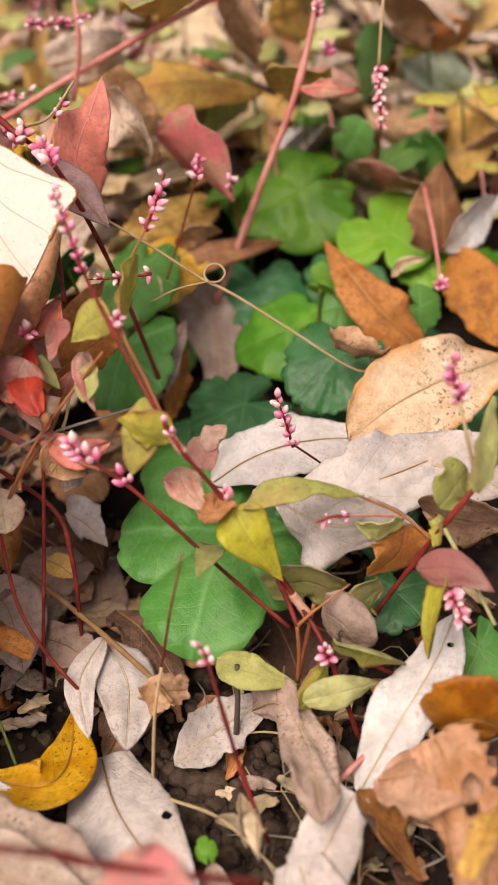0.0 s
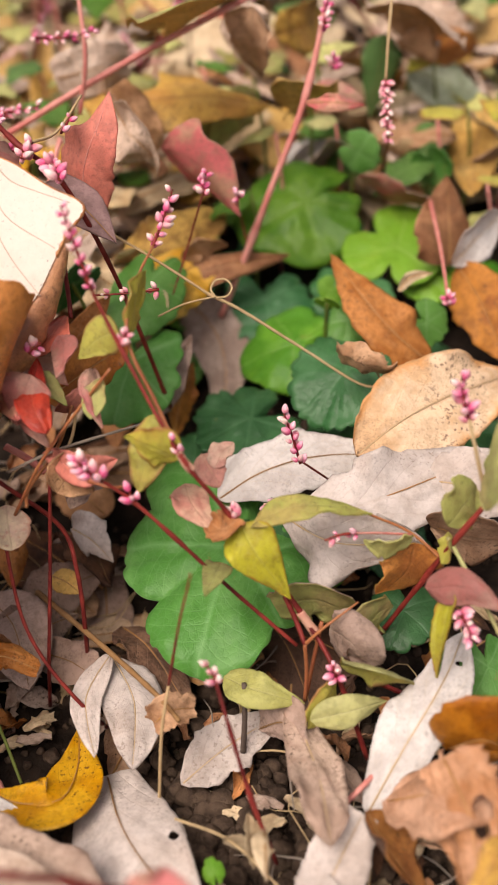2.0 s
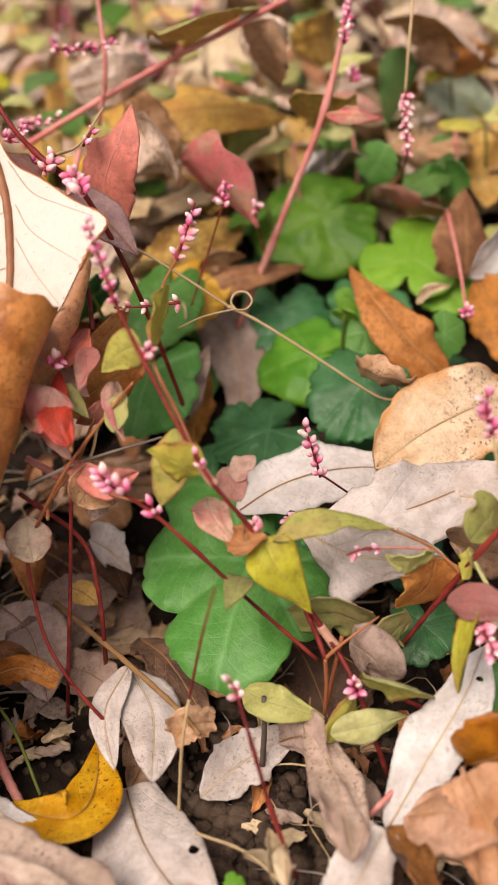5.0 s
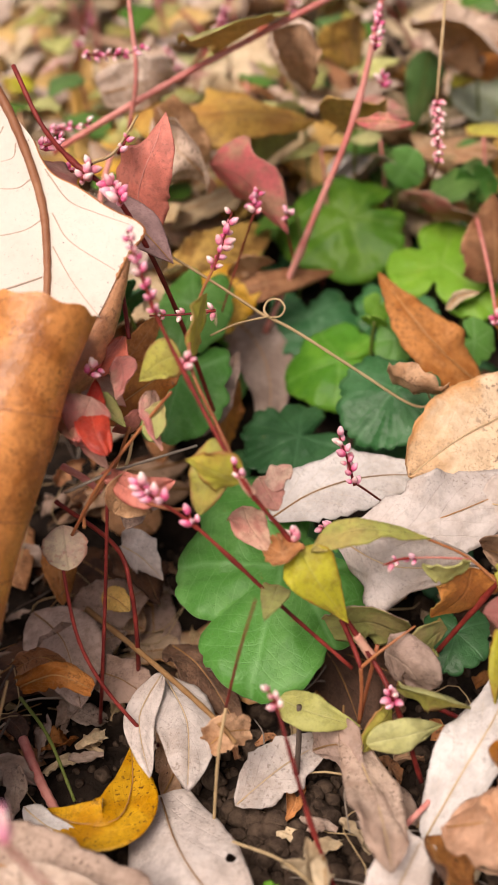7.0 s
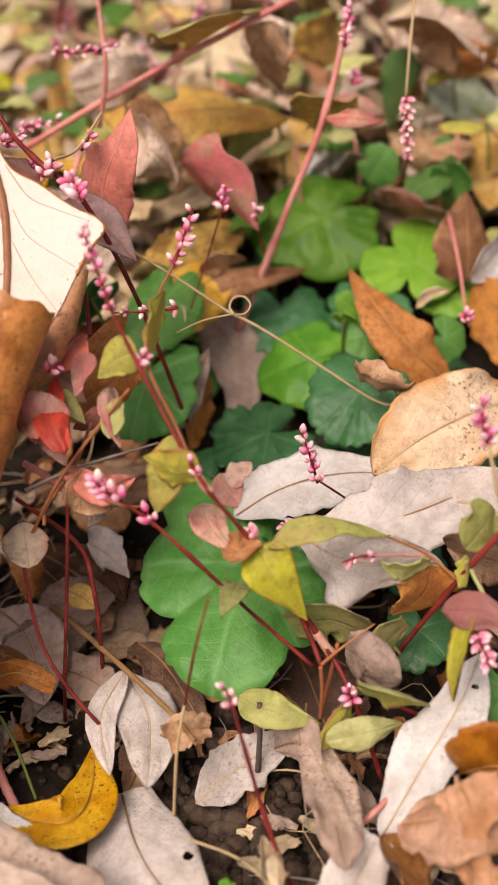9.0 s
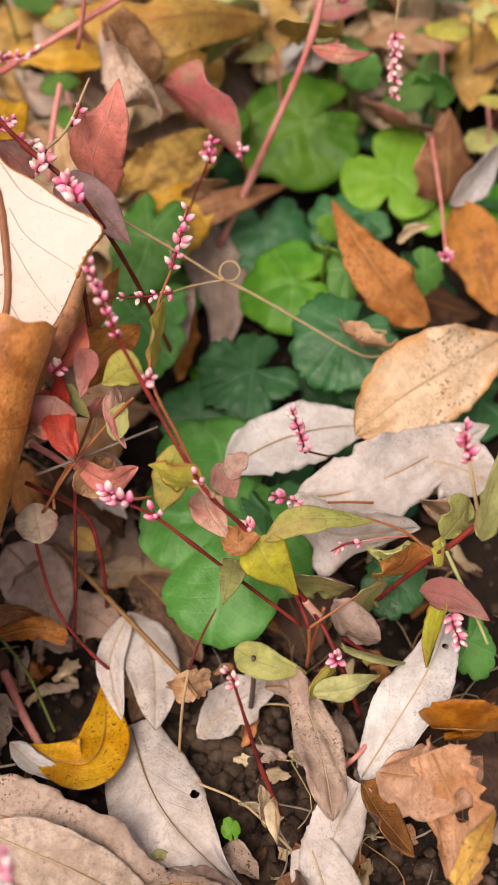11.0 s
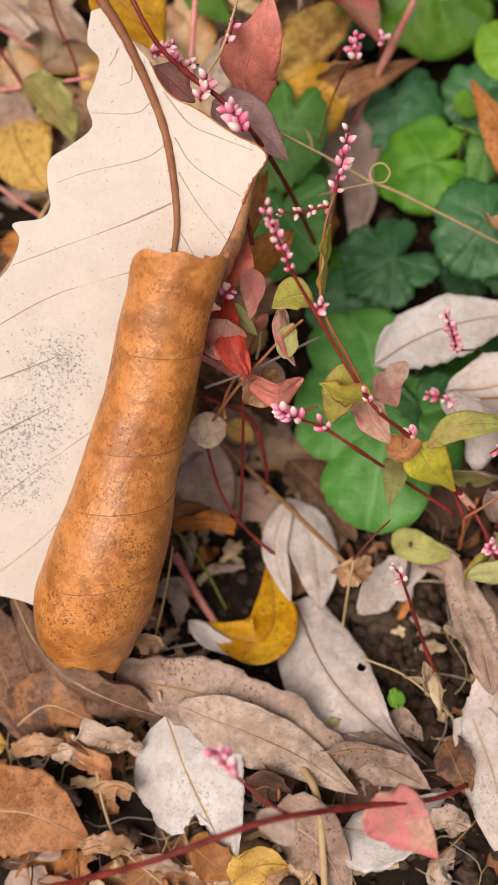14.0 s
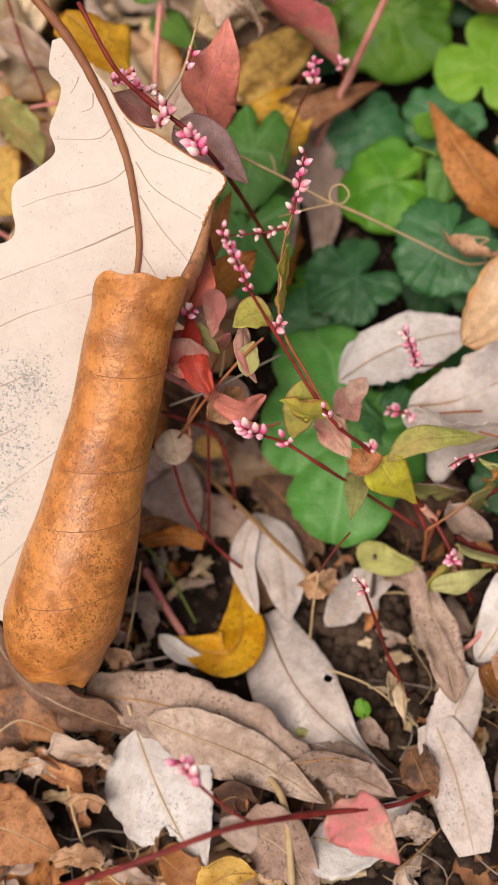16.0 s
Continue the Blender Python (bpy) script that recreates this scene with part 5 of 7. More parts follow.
leaf("dry_leaf", "brown dry leaf in the shade of the spikes", "orange dark", [(-0.0330, 0.1200, 0.0560), (-0.0205, 0.1270, 0.0610), (-0.0060, 0.1370, 0.0640)], (-0.0035, 0.0031, 0.0082), outline="oblong", cup=-0.3, wave=0.03, seed=65)
leaf("red_leaf", "red leaf standing upright with a pointed tip", "red", [(-0.0162, 0.1677, 0.0920), (-0.0167, 0.1701, 0.1080), (-0.0106, 0.1723, 0.1200), (-0.0059, 0.1823, 0.1280)], (-0.0092, 0.0067, -0.0001), outline="ovate", cup=-0.4, wave=0.012, nu=24, seed=66, rib="pinkstem")
leaf("dry_leaf", "mauve-grey leaf beside the red leaf", "mauve", [(-0.0271, 0.1557, 0.1120), (-0.0158, 0.1488, 0.1080), (-0.0055, 0.1389, 0.1000)], (0.0055, 0.0055, 0.0022), outline="ovate", cup=-0.25, ragged=0.05, nu=24, seed=67)
leaf("dry_leaf", "rolled brown dry leaf among the stems", "beige tan", [(-0.0154, 0.2648, 0.0860), (-0.0047, 0.2268, 0.0900), (0.0060, 0.2295, 0.0740)], (0.0053, -0.0005, 0.0108), outline="oblong", cup=0.9, wave=0.05, ragged=0.3, seed=68)
leaf("dry_leaf", "pink-brown leaf with a curled end", "blush pink", [(0.0042, 0.2400, 0.0780), (0.0169, 0.2286, 0.0760), (0.0324, 0.2168, 0.0600)], (-0.0044, 0.0044, -0.0126), outline="lance", cup=0.6, wave=0.03, seed=69)
leaf("yellow_leaf", "long yellow leaf with curled edges", "yellow ochre", [(-0.0326, 0.3181, 0.0700), (-0.0054, 0.2785, 0.0800), (0.0199, 0.2797, 0.0800), (0.0474, 0.2861, 0.0700)], (0.0063, 0.0159, 0.0040), outline="oblong", cup=-0.6, wave=0.02, ragged=0.06, curl=0.4, nu=26, seed=70, rib="brownvein")
leaf("dry_leaf", "beige dry leaf with curled edges", "beige straw_leaf", [(-0.0420, 0.3031, 0.0800), (-0.0217, 0.2973, 0.0860), (-0.0101, 0.3148, 0.0800)], (-0.0008, 0.0021, 0.0120), outline="torn", cup=-0.5, wave=0.05, seed=71)
leaf("dry_leaf", "hooded beige leaf hanging from a stem", "beige tan", [(0.0431, 0.2688, 0.1180), (0.0414, 0.2715, 0.1040), (0.0455, 0.2825, 0.0840)], (-0.0090, 0.0078, 0.0025), outline="ovate", cup=-0.9, wave=0.03, seed=72)
leaf("dry_leaf", "mottled brown leaf among the weeds", "mottled", [(0.0540, 0.3582, 0.0700), (0.0661, 0.3428, 0.0780), (0.0753, 0.3608, 0.0780)], (-0.0041, 0.0018, 0.0103), outline="round", wave=0.03, seed=73)
leaf("dry_leaf", "crumpled pinkish leaf among the weeds", "beige tan", [(0.1040, 0.3423, 0.0780), (0.1146, 0.3163, 0.0900), (0.1280, 0.3206, 0.0800)], (0.0100, 0.0094, -0.0173), outline="torn", cup=-0.6, wave=0.07, seed=74)
leaf("dry_leaf", "orange dry leaf far back", "orange", [(0.1193, 0.3453, 0.0600), (0.1328, 0.3414, 0.0620), (0.1481, 0.3530, 0.0600)], (-0.0013, 0.0047, -0.0120), outline="oblong", wave=0.04, seed=75)
leaf("dry_leaf", "silver-green leaf with a pale face", "olive pale", [(0.1157, 0.3598, 0.0400), (0.1312, 0.3390, 0.0400), (0.1535, 0.3271, 0.0300)], (0.0012, -0.0005, 0.0062), outline="lance", cup=-0.3, seed=76)
leaf("dry_leaf", "orange-brown dry leaf standing upright", "rust", [(0.1146, 0.2239, 0.0260), (0.1149, 0.2308, 0.0400), (0.1155, 0.2461, 0.0540)], (-0.0155, -0.0075, 0.0064), outline="ovate", cup=-0.4, wave=0.02, seed=77)
leaf("dry_leaf", "white dry leaf with an edge turned up", "white", [(0.1137, 0.2148, 0.0320), (0.1242, 0.2212, 0.0400), (0.1394, 0.2405, 0.0400)], (-0.0039, 0.0014, 0.0079), outline="lance", cup=0.4, seed=78)
leaf("dry_leaf", "rusty leaf with black spots", "orange mottled", [(0.1166, 0.2175, 0.0300), (0.1219, 0.1928, 0.0280), (0.1252, 0.1654, 0.0220)], (0.0107, 0.0009, 0.0060), outline="oblong", cup=-0.3, wave=0.02, nu=24, seed=79)
leaf("dry_leaf", "grey-pink dry leaf at the back", "beige purple", [(0.0824, 0.2617, 0.0480), (0.0953, 0.2521, 0.0420), (0.1166, 0.2527, 0.0360)], (-0.0009, 0.0074, -0.0080), outline="lance", cup=0.4, wave=0.03, seed=80)
leaf("dry_leaf", "curled straw-coloured scrap of dry leaf", "straw_leaf", [(0.0887, 0.1888, 0.0400), (0.0932, 0.1915, 0.0440), (0.1022, 0.1934, 0.0440)], (-0.0009, 0.0009, 0.0020), outline="lance", cup=0.7, wave=0.03, seed=81)
leaf("dry_leaf", "white leaf far back among the plants", "white", [(0.0555, 0.3013, 0.0340), (0.0636, 0.3068, 0.0360), (0.0748, 0.3171, 0.0340)], (-0.0010, 0.0012, -0.0060), outline="lance", seed=82)
leaf("dry_leaf", "yellow-green leaf hanging at the back", "olive ochre", [(-0.0024, 0.2608, 0.1180), (0.0127, 0.2585, 0.1220), (0.0382, 0.2810, 0.1180)], (-0.0070, 0.0141, -0.0120), outline="lance", cup=-0.4, seed=83)
leaf("dry_leaf", "yellow and red leaf beside the pink stem", "ochre", [(0.0476, 0.2579, 0.0880), (0.0593, 0.2536, 0.0880), (0.0685, 0.2592, 0.0800)], (-0.0051, 0.0092, -0.0119), outline="oblong", cup=-0.5, seed=84)
leaf("dry_leaf", "red and yellow pointed leaf", "pink ochre", [(0.0591, 0.2360, 0.0940), (0.0696, 0.2259, 0.0980), (0.0803, 0.2304, 0.0940)], (0.0007, 0.0027, 0.0020), outline="lance", cup=-0.5, seed=85)
leaf("dry_leaf", "dark green dull leaf at the back", "olive", [(0.0200, 0.2942, 0.0500), (0.0305, 0.2922, 0.0620), (0.0409, 0.3037, 0.0660)], (0.0053, 0.0038, -0.0092), outline="ovate", seed=86)
leaf("dry_leaf", "red and olive leaf behind the curled leaf", "olive red", [(-0.0999, 0.2101, 0.0700), (-0.0913, 0.2024, 0.0620), (-0.0856, 0.1953, 0.0500)], (0.0098, -0.0070, 0.0121), outline="ovate", cup=-0.4, seed=87)
leaf("yellow_leaf", "golden leaf behind the curled leaf", "yellow ochre", [(-0.0665, 0.2317, 0.0900), (-0.0542, 0.2178, 0.0860), (-0.0454, 0.2064, 0.0800)], (0.0092, 0.0099, -0.0058), outline="ovate", cup=-0.2, seed=88)
leaf("dry_leaf", "pale dry leaf behind the curled leaf", "beige", [(-0.1011, 0.2524, 0.0600), (-0.0865, 0.2421, 0.0640), (-0.0747, 0.2332, 0.0580)], (0.0015, 0.0010, 0.0101), outline="ovate", seed=89)
leaf("dry_leaf", "grey dry leaf behind the curled leaf", "grey", [(-0.1258, 0.2275, 0.0300), (-0.1120, 0.2152, 0.0360), (-0.1048, 0.1981, 0.0280)], (0.0078, 0.0049, 0.0100), outline="oblong", seed=90)

# green leaves of the ground cover
lobed_leaf("glossy green lobed leaf with scalloped edges", "g1", (0.0225, 0.0850, 0.0195), (0.0000, -0.0900, 0.9900), (-0.0130, -0.0410, -0.0040), 0.0385, (0.0300, 0.0960, -0.0140), lobes=4, depth=0.03, seed=1, notch=0.1, tooth=0.016, teeth=25, dome=0.16, pleat=0.07)
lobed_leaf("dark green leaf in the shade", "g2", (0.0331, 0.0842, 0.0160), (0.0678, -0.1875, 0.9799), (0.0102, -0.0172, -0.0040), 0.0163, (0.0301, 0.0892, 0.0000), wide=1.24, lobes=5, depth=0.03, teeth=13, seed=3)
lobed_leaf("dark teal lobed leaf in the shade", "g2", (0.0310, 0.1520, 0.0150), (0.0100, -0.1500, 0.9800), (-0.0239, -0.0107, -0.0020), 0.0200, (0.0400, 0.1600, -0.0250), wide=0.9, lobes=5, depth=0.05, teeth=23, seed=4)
lobed_leaf("teal green leaf with blunt teeth under the tendril", "g2b", (0.0655, 0.1530, 0.0330), (-0.1500, -0.3000, 0.9400), (-0.0150, -0.0140, -0.0040), 0.0195, (0.0747, 0.1650, -0.0200), wide=1.0, lobes=3, depth=0.05, teeth=25, seed=5)
lobed_leaf("fresh green leaf beside the tendril", "g4", (0.0500, 0.1960, 0.0130), (-0.1800, -0.3000, 0.9300), (-0.0240, -0.0020, -0.0040), 0.0220, (0.0620, 0.2040, -0.0150), wide=0.85, lobes=3, depth=0.12, tooth=0.012, teeth=15, seed=6)
lobed_leaf("matt green leaf under the pink stem", "g2b", (0.0400, 0.2250, 0.0140), (-0.0331, -0.3000, 0.9500), (0.0019, -0.0255, -0.0100), 0.0205, (0.0440, 0.2380, -0.0150), wide=0.95, lobes=5, depth=0.1, teeth=21, seed=7)
lobed_leaf("fresh green leaf near the brown leaf", "g2b", (0.0760, 0.2180, 0.0180), (-0.1054, -0.3732, 0.9217), (-0.0166, 0.0146, 0.0040), 0.0179, (0.0802, 0.2208, 0.0000), wide=0.85, lobes=5, depth=0.05, teeth=11, seed=31)
lobed_leaf("narrow green leaf beside the brown leaf", "g1", (0.0699, 0.1865, 0.0300), (-0.0161, -0.5640, 0.8256), (-0.0055, -0.0145, -0.0100), 0.0148, (0.0716, 0.1915, 0.0000), wide=0.46, lobes=3, depth=0.04, teeth=9, seed=32)
lobed_leaf("small rounded green leaf", "g4", (0.0658, 0.2104, 0.0280), (-0.0585, -0.8407, 0.5384), (-0.0045, -0.0023, -0.0040), 0.0051, (0.0671, 0.2154, 0.0000), wide=1.12, lobes=2, depth=0.04, teeth=7, seed=33)
lobed_leaf("green leaf behind the red leaf", "g1", (-0.0043, 0.1937, 0.0460), (0.0730, -0.2358, 0.9691), (-0.0084, -0.0273, -0.0060), 0.0233, (-0.0018, 0.1987, 0.0160), wide=0.59, lobes=2, depth=0.02, teeth=13, seed=8, notch=0.3)
lobed_leaf("dull green leaf in the half shade", "g1", (-0.0105, 0.1653, 0.0340), (-0.0486, -0.2861, 0.9570), (-0.0089, -0.0252, -0.0080), 0.0224, (-0.0079, 0.1703, 0.0040), wide=0.78, lobes=5, depth=0.03, teeth=15, seed=35)
lobed_leaf("green leaf in the shade of the dry leaf", "g1", (0.0068, 0.2150, 0.0000), (-0.2356, -0.2996, 0.9245), (-0.0068, -0.0193, -0.0080), 0.0176, (0.0088, 0.2200, 0.0000), wide=0.61, lobes=5, depth=0.03, teeth=13, seed=9)
lobed_leaf("large green leaf at the back", "g4", (0.0600, 0.2640, 0.0360), (-0.1000, -0.4500, 0.8800), (-0.0349, -0.0100, -0.0100), 0.0300, (0.0700, 0.2760, -0.0100), wide=0.8, lobes=3, depth=0.02, tooth=0.002, teeth=13, seed=10)
lobed_leaf("bright green three-lobed leaf", "g3", (0.0955, 0.2385, 0.0270), (-0.1000, -0.3000, 0.9400), (0.0145, -0.0168, -0.0060), 0.0195, (0.0960, 0.2460, -0.0120), lobes=6, depth=0.0, teeth=5, tooth=0.004, seed=11, dome=0.05, notch=0.25)
lobed_leaf("small bright green leaf", "g3", (0.1065, 0.2280, 0.0190), (-0.1145, -0.4000, 0.9000), (0.0063, -0.0100, -0.0020), 0.0115, (0.1050, 0.2360, -0.0130), wide=0.92, lobes=3, depth=0.03, teeth=9, seed=13)
lobed_leaf("green leaf beside the brown leaf", "g1", (0.0991, 0.1846, 0.0280), (0.1426, -0.7587, 0.6357), (0.0082, -0.0035, -0.0060), 0.0086, (0.0967, 0.1896, 0.0000), wide=0.99, lobes=5, depth=0.03, teeth=13, seed=15)
lobed_leaf("green leaf near the back", "g2b", (0.0775, 0.2140, 0.0180), (-0.1121, -0.8977, 0.4261), (0.0083, -0.0058, -0.0100), 0.0114, (0.0743, 0.2165, 0.0020), wide=0.72, lobes=5, depth=0.03, teeth=13, seed=16)
lobed_leaf("green rounded leaf at the back", "g1", (0.0837, 0.2734, 0.0520), (-0.4098, -0.9072, 0.0949), (0.0090, -0.0047, -0.0060), 0.0094, (0.0810, 0.2784, 0.0220), wide=0.94, lobes=2, depth=0.05, seed=17)
lobed_leaf("small round green leaf", "g3", (0.0630, 0.1932, 0.0340), (0.5442, 0.7438, 0.3881), (0.0032, -0.0002, -0.0040), 0.0041, (0.0621, 0.1982, 0.0040), wide=1.56, lobes=2, depth=0.04, teeth=5, seed=18)
lobed_leaf("green leaf beside the long white leaf", "g1", (0.0942, 0.0380, 0.0140), (-0.0812, -0.5714, 0.8166), (0.0031, -0.0119, -0.0080), 0.0117, (0.0932, 0.0430, 0.0000), wide=0.61, lobes=5, depth=0.03, teeth=13, seed=20)
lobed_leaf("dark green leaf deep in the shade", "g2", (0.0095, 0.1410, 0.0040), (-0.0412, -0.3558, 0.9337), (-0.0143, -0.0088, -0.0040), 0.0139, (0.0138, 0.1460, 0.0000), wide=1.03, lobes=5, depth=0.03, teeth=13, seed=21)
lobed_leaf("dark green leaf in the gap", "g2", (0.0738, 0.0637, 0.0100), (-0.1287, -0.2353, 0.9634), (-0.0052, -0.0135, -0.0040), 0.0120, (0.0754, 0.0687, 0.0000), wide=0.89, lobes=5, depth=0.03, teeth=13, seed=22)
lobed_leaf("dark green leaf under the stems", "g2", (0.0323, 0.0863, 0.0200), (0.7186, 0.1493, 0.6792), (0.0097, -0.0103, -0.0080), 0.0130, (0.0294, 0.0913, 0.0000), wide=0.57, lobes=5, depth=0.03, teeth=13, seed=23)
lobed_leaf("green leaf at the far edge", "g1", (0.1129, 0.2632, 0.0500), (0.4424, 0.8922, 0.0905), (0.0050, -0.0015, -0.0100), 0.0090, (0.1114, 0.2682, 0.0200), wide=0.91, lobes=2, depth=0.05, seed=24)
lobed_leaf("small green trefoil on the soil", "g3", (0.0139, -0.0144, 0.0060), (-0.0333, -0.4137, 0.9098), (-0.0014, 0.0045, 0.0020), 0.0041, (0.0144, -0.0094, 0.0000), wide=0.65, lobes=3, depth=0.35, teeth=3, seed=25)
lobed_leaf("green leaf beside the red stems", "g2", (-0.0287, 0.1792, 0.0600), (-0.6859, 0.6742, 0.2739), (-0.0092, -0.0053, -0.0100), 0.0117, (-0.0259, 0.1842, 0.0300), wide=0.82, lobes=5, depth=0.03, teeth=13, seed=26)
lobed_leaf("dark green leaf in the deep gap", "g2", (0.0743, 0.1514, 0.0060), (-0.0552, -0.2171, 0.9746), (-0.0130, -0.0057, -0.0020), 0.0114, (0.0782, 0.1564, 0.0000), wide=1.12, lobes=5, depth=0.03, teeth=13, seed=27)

# the flowering weed in the middle
weed = thing("flowering_weed", (0.0580, 0.0330, 0.0040), "flowering weed, leaning red stem, pink bud spikes, yellowing leaves", "plant", "flowering weeds")
stalk(weed, [(0.0580, 0.0220, -0.0040), (0.0505, 0.0325, 0.0220), (0.0430, 0.0465, 0.0300), (0.0250, 0.0575, 0.0610), (0.0124, 0.0618, 0.0824), (-0.0014, 0.0810, 0.1053), (-0.0085, 0.0900, 0.1210)], 0.0009, 0.0005, "stem", knots=((0.33, 0.5), (0.5, 0.5), (0.66, 0.5), (0.83, 0.4)))
spike(weed, [(-0.0070, 0.0880, 0.1180), (-0.0105, 0.0940, 0.1290), (-0.0127, 0.0980, 0.1375)], 17, size=0.0014, seed=1, mat="bud")
stalk(weed, [(0.0124, 0.0618, 0.0824), (0.0070, 0.0720, 0.0920), (0.0005, 0.0840, 0.1055), (0.0030, 0.1050, 0.1090), (0.0074, 0.1171, 0.1119)], 0.0007, 0.0004, "stem2")
spike(weed, [(0.0074, 0.1171, 0.1119), (0.0105, 0.1260, 0.1150), (0.0135, 0.1343, 0.1194)], 12, size=0.0016, seed=2)
stalk(weed, [(0.0400, 0.0440, 0.0220), (0.0220, 0.0520, 0.0400), (0.0080, 0.0570, 0.0570), (-0.0022, 0.0610, 0.0680), (-0.0100, 0.0610, 0.0770)], 0.0007, 0.0005, "stem", knots=((0.5, 0.5), (0.75, 0.5)))
spike(weed, [(-0.0090, 0.0610, 0.0760), (-0.0125, 0.0610, 0.0800), (-0.0150, 0.0620, 0.0835)], 9, size=0.0019, seed=3)
spike(weed, [(-0.0010, 0.0610, 0.0675), (-0.0022, 0.0615, 0.0690), (-0.0025, 0.0620, 0.0705)], 3, size=0.0018, seed=4, spread=0.6)
spike(weed, [(0.0255, 0.0575, 0.0610), (0.0250, 0.0580, 0.0630), (0.0245, 0.0585, 0.0645)], 3, size=0.0018, seed=5, mat="budpale", spread=0.5)
spike(weed, [(0.0130, 0.0620, 0.0820), (0.0115, 0.0625, 0.0850), (0.0105, 0.0630, 0.0870)], 3, size=0.0014, seed=6, spread=0.5)
spike(weed, [(-0.0010, 0.0820, 0.1050), (0.0000, 0.0825, 0.1065), (0.0008, 0.0830, 0.1075)], 5, size=0.0016, seed=7, mat="budpale", spread=1.0)
spike(weed, [(0.0505, 0.0305, 0.0240), (0.0495, 0.0300, 0.0270), (0.0490, 0.0295, 0.0310)], 7, size=0.0015, seed=8)
stalk(weed, [(0.0275, 0.0560, 0.0570), (0.0262, 0.0567, 0.0590), (0.0245, 0.0580, 0.0622)], 0.0015, 0.0011, "sheath", name="leaf_sheath")
stalk(weed, [(0.0150, 0.0608, 0.0780), (0.0135, 0.0613, 0.0800), (0.0115, 0.0630, 0.0840)], 0.0014, 0.001, "sheath", name="leaf_sheath")
stalk(weed, [(0.0455, 0.0445, 0.0265), (0.0440, 0.0457, 0.0285), (0.0415, 0.0475, 0.0325)], 0.0016, 0.0013, "sheath", name="leaf_sheath")
stalk(weed, [(0.0422, 0.0411, 0.0260), (0.0423, 0.0388, 0.0160), (0.0414, 0.0363, 0.0060)], 0.0007, 0.0007, "stem2")
stalk(weed, [(0.0475, 0.0471, 0.0280), (0.0445, 0.0426, 0.0160), (0.0421, 0.0396, 0.0040)], 0.0007, 0.0007, "stem2")
stalk(weed, [(0.0376, 0.0506, 0.0360), (0.0403, 0.0461, 0.0300), (0.0422, 0.0411, 0.0260)], 0.0009, 0.0008, "stem")
stalk(weed, [(0.0422, 0.0411, 0.0260), (0.0479, 0.0427, 0.0310), (0.0578, 0.0468, 0.0360)], 0.0007, 0.0003, "stem2")
stalk(weed, [(0.0532, 0.0404, 0.0180), (0.0633, 0.0361, 0.0120), (0.0748, 0.0350, 0.0040)], 0.0008, 0.0008, "stem")
plant_leaf(weed, "lime", [(0.0266, 0.0553, 0.0620), (0.0305, 0.0491, 0.0560), (0.0390, 0.0465, 0.0400)], (0.0067, 0.0029, 0.0026), outline="ovate", cup=-0.4, wave=0.03, seed=101)
plant_leaf(weed, "rust tan", [(0.0264, 0.0574, 0.0620), (0.0220, 0.0536, 0.0620), (0.0186, 0.0579, 0.0600)], (0.0002, -0.0043, -0.0018), label="dry curled leaf", outline="torn", cup=0.8, wave=0.06, ragged=0.3, seed=102)
plant_leaf(weed, "lime olive", [(0.0116, 0.0631, 0.0800), (0.0053, 0.0638, 0.0840), (-0.0023, 0.0690, 0.0840)], (-0.0022, -0.0006, -0.0067), outline="ovate", cup=-0.6, wave=0.03, seed=103)
plant_leaf(weed, "lime", [(0.0063, 0.0726, 0.0880), (0.0033, 0.0661, 0.0800), (-0.0000, 0.0616, 0.0700)], (0.0054, -0.0022, -0.0006), outline="oblong", cup=-0.5, wave=0.03, seed=104)
plant_leaf(weed, "olive palegreen", [(0.0295, 0.0535, 0.0620), (0.0390, 0.0598, 0.0620), (0.0498, 0.0601, 0.0620), (0.0629, 0.0608, 0.0560)], (-0.0010, 0.0047, 0.0002), outline="lance", cup=-0.4, wave=0.02, ragged=0.05, seed=105)
plant_leaf(weed, "lime", [(-0.0021, 0.0880, 0.1045), (-0.0081, 0.0900, 0.1010), (-0.0145, 0.0905, 0.0945)], (0.0036, -0.0032, -0.0036), outline="ovate", cup=-0.5, wave=0.02, seed=106)
plant_leaf(weed, "lime olive", [(0.0010, 0.0879, 0.1040), (0.0027, 0.0963, 0.1080), (0.0053, 0.1079, 0.1100)], (-0.0011, -0.0013, 0.0052), outline="lance", cup=-0.5, seed=107)
plant_leaf(weed, "olive blush", [(0.0201, 0.0584, 0.0430), (0.0190, 0.0490, 0.0500), (0.0160, 0.0383, 0.0530)], (0.0042, -0.0008, 0.0002), outline="ovate", cup=-0.3, ragged=0.08, seed=108)
plant_leaf(weed, "blush beige", [(0.0167, 0.0793, 0.0660), (0.0189, 0.0734, 0.0660), (0.0216, 0.0677, 0.0640)], (0.0045, 0.0017, 0.0010), outline="oblong", cup=-0.4, wave=0.04, ragged=0.15, seed=178)
plant_leaf(weed, "blush olive", [(0.0117, 0.0740, 0.0600), (0.0136, 0.0658, 0.0600), (0.0191, 0.0571, 0.0580)], (0.0052, 0.0023, -0.0000), outline="ovate", cup=-0.3, wave=0.03, ragged=0.1, seed=179)
plant_leaf(weed, "palegreen lime", [(0.0520, 0.0365, 0.0220), (0.0607, 0.0309, 0.0260), (0.0716, 0.0297, 0.0200)], (-0.0001, 0.0022, -0.0080), outline="lance", cup=-0.6, seed=109)
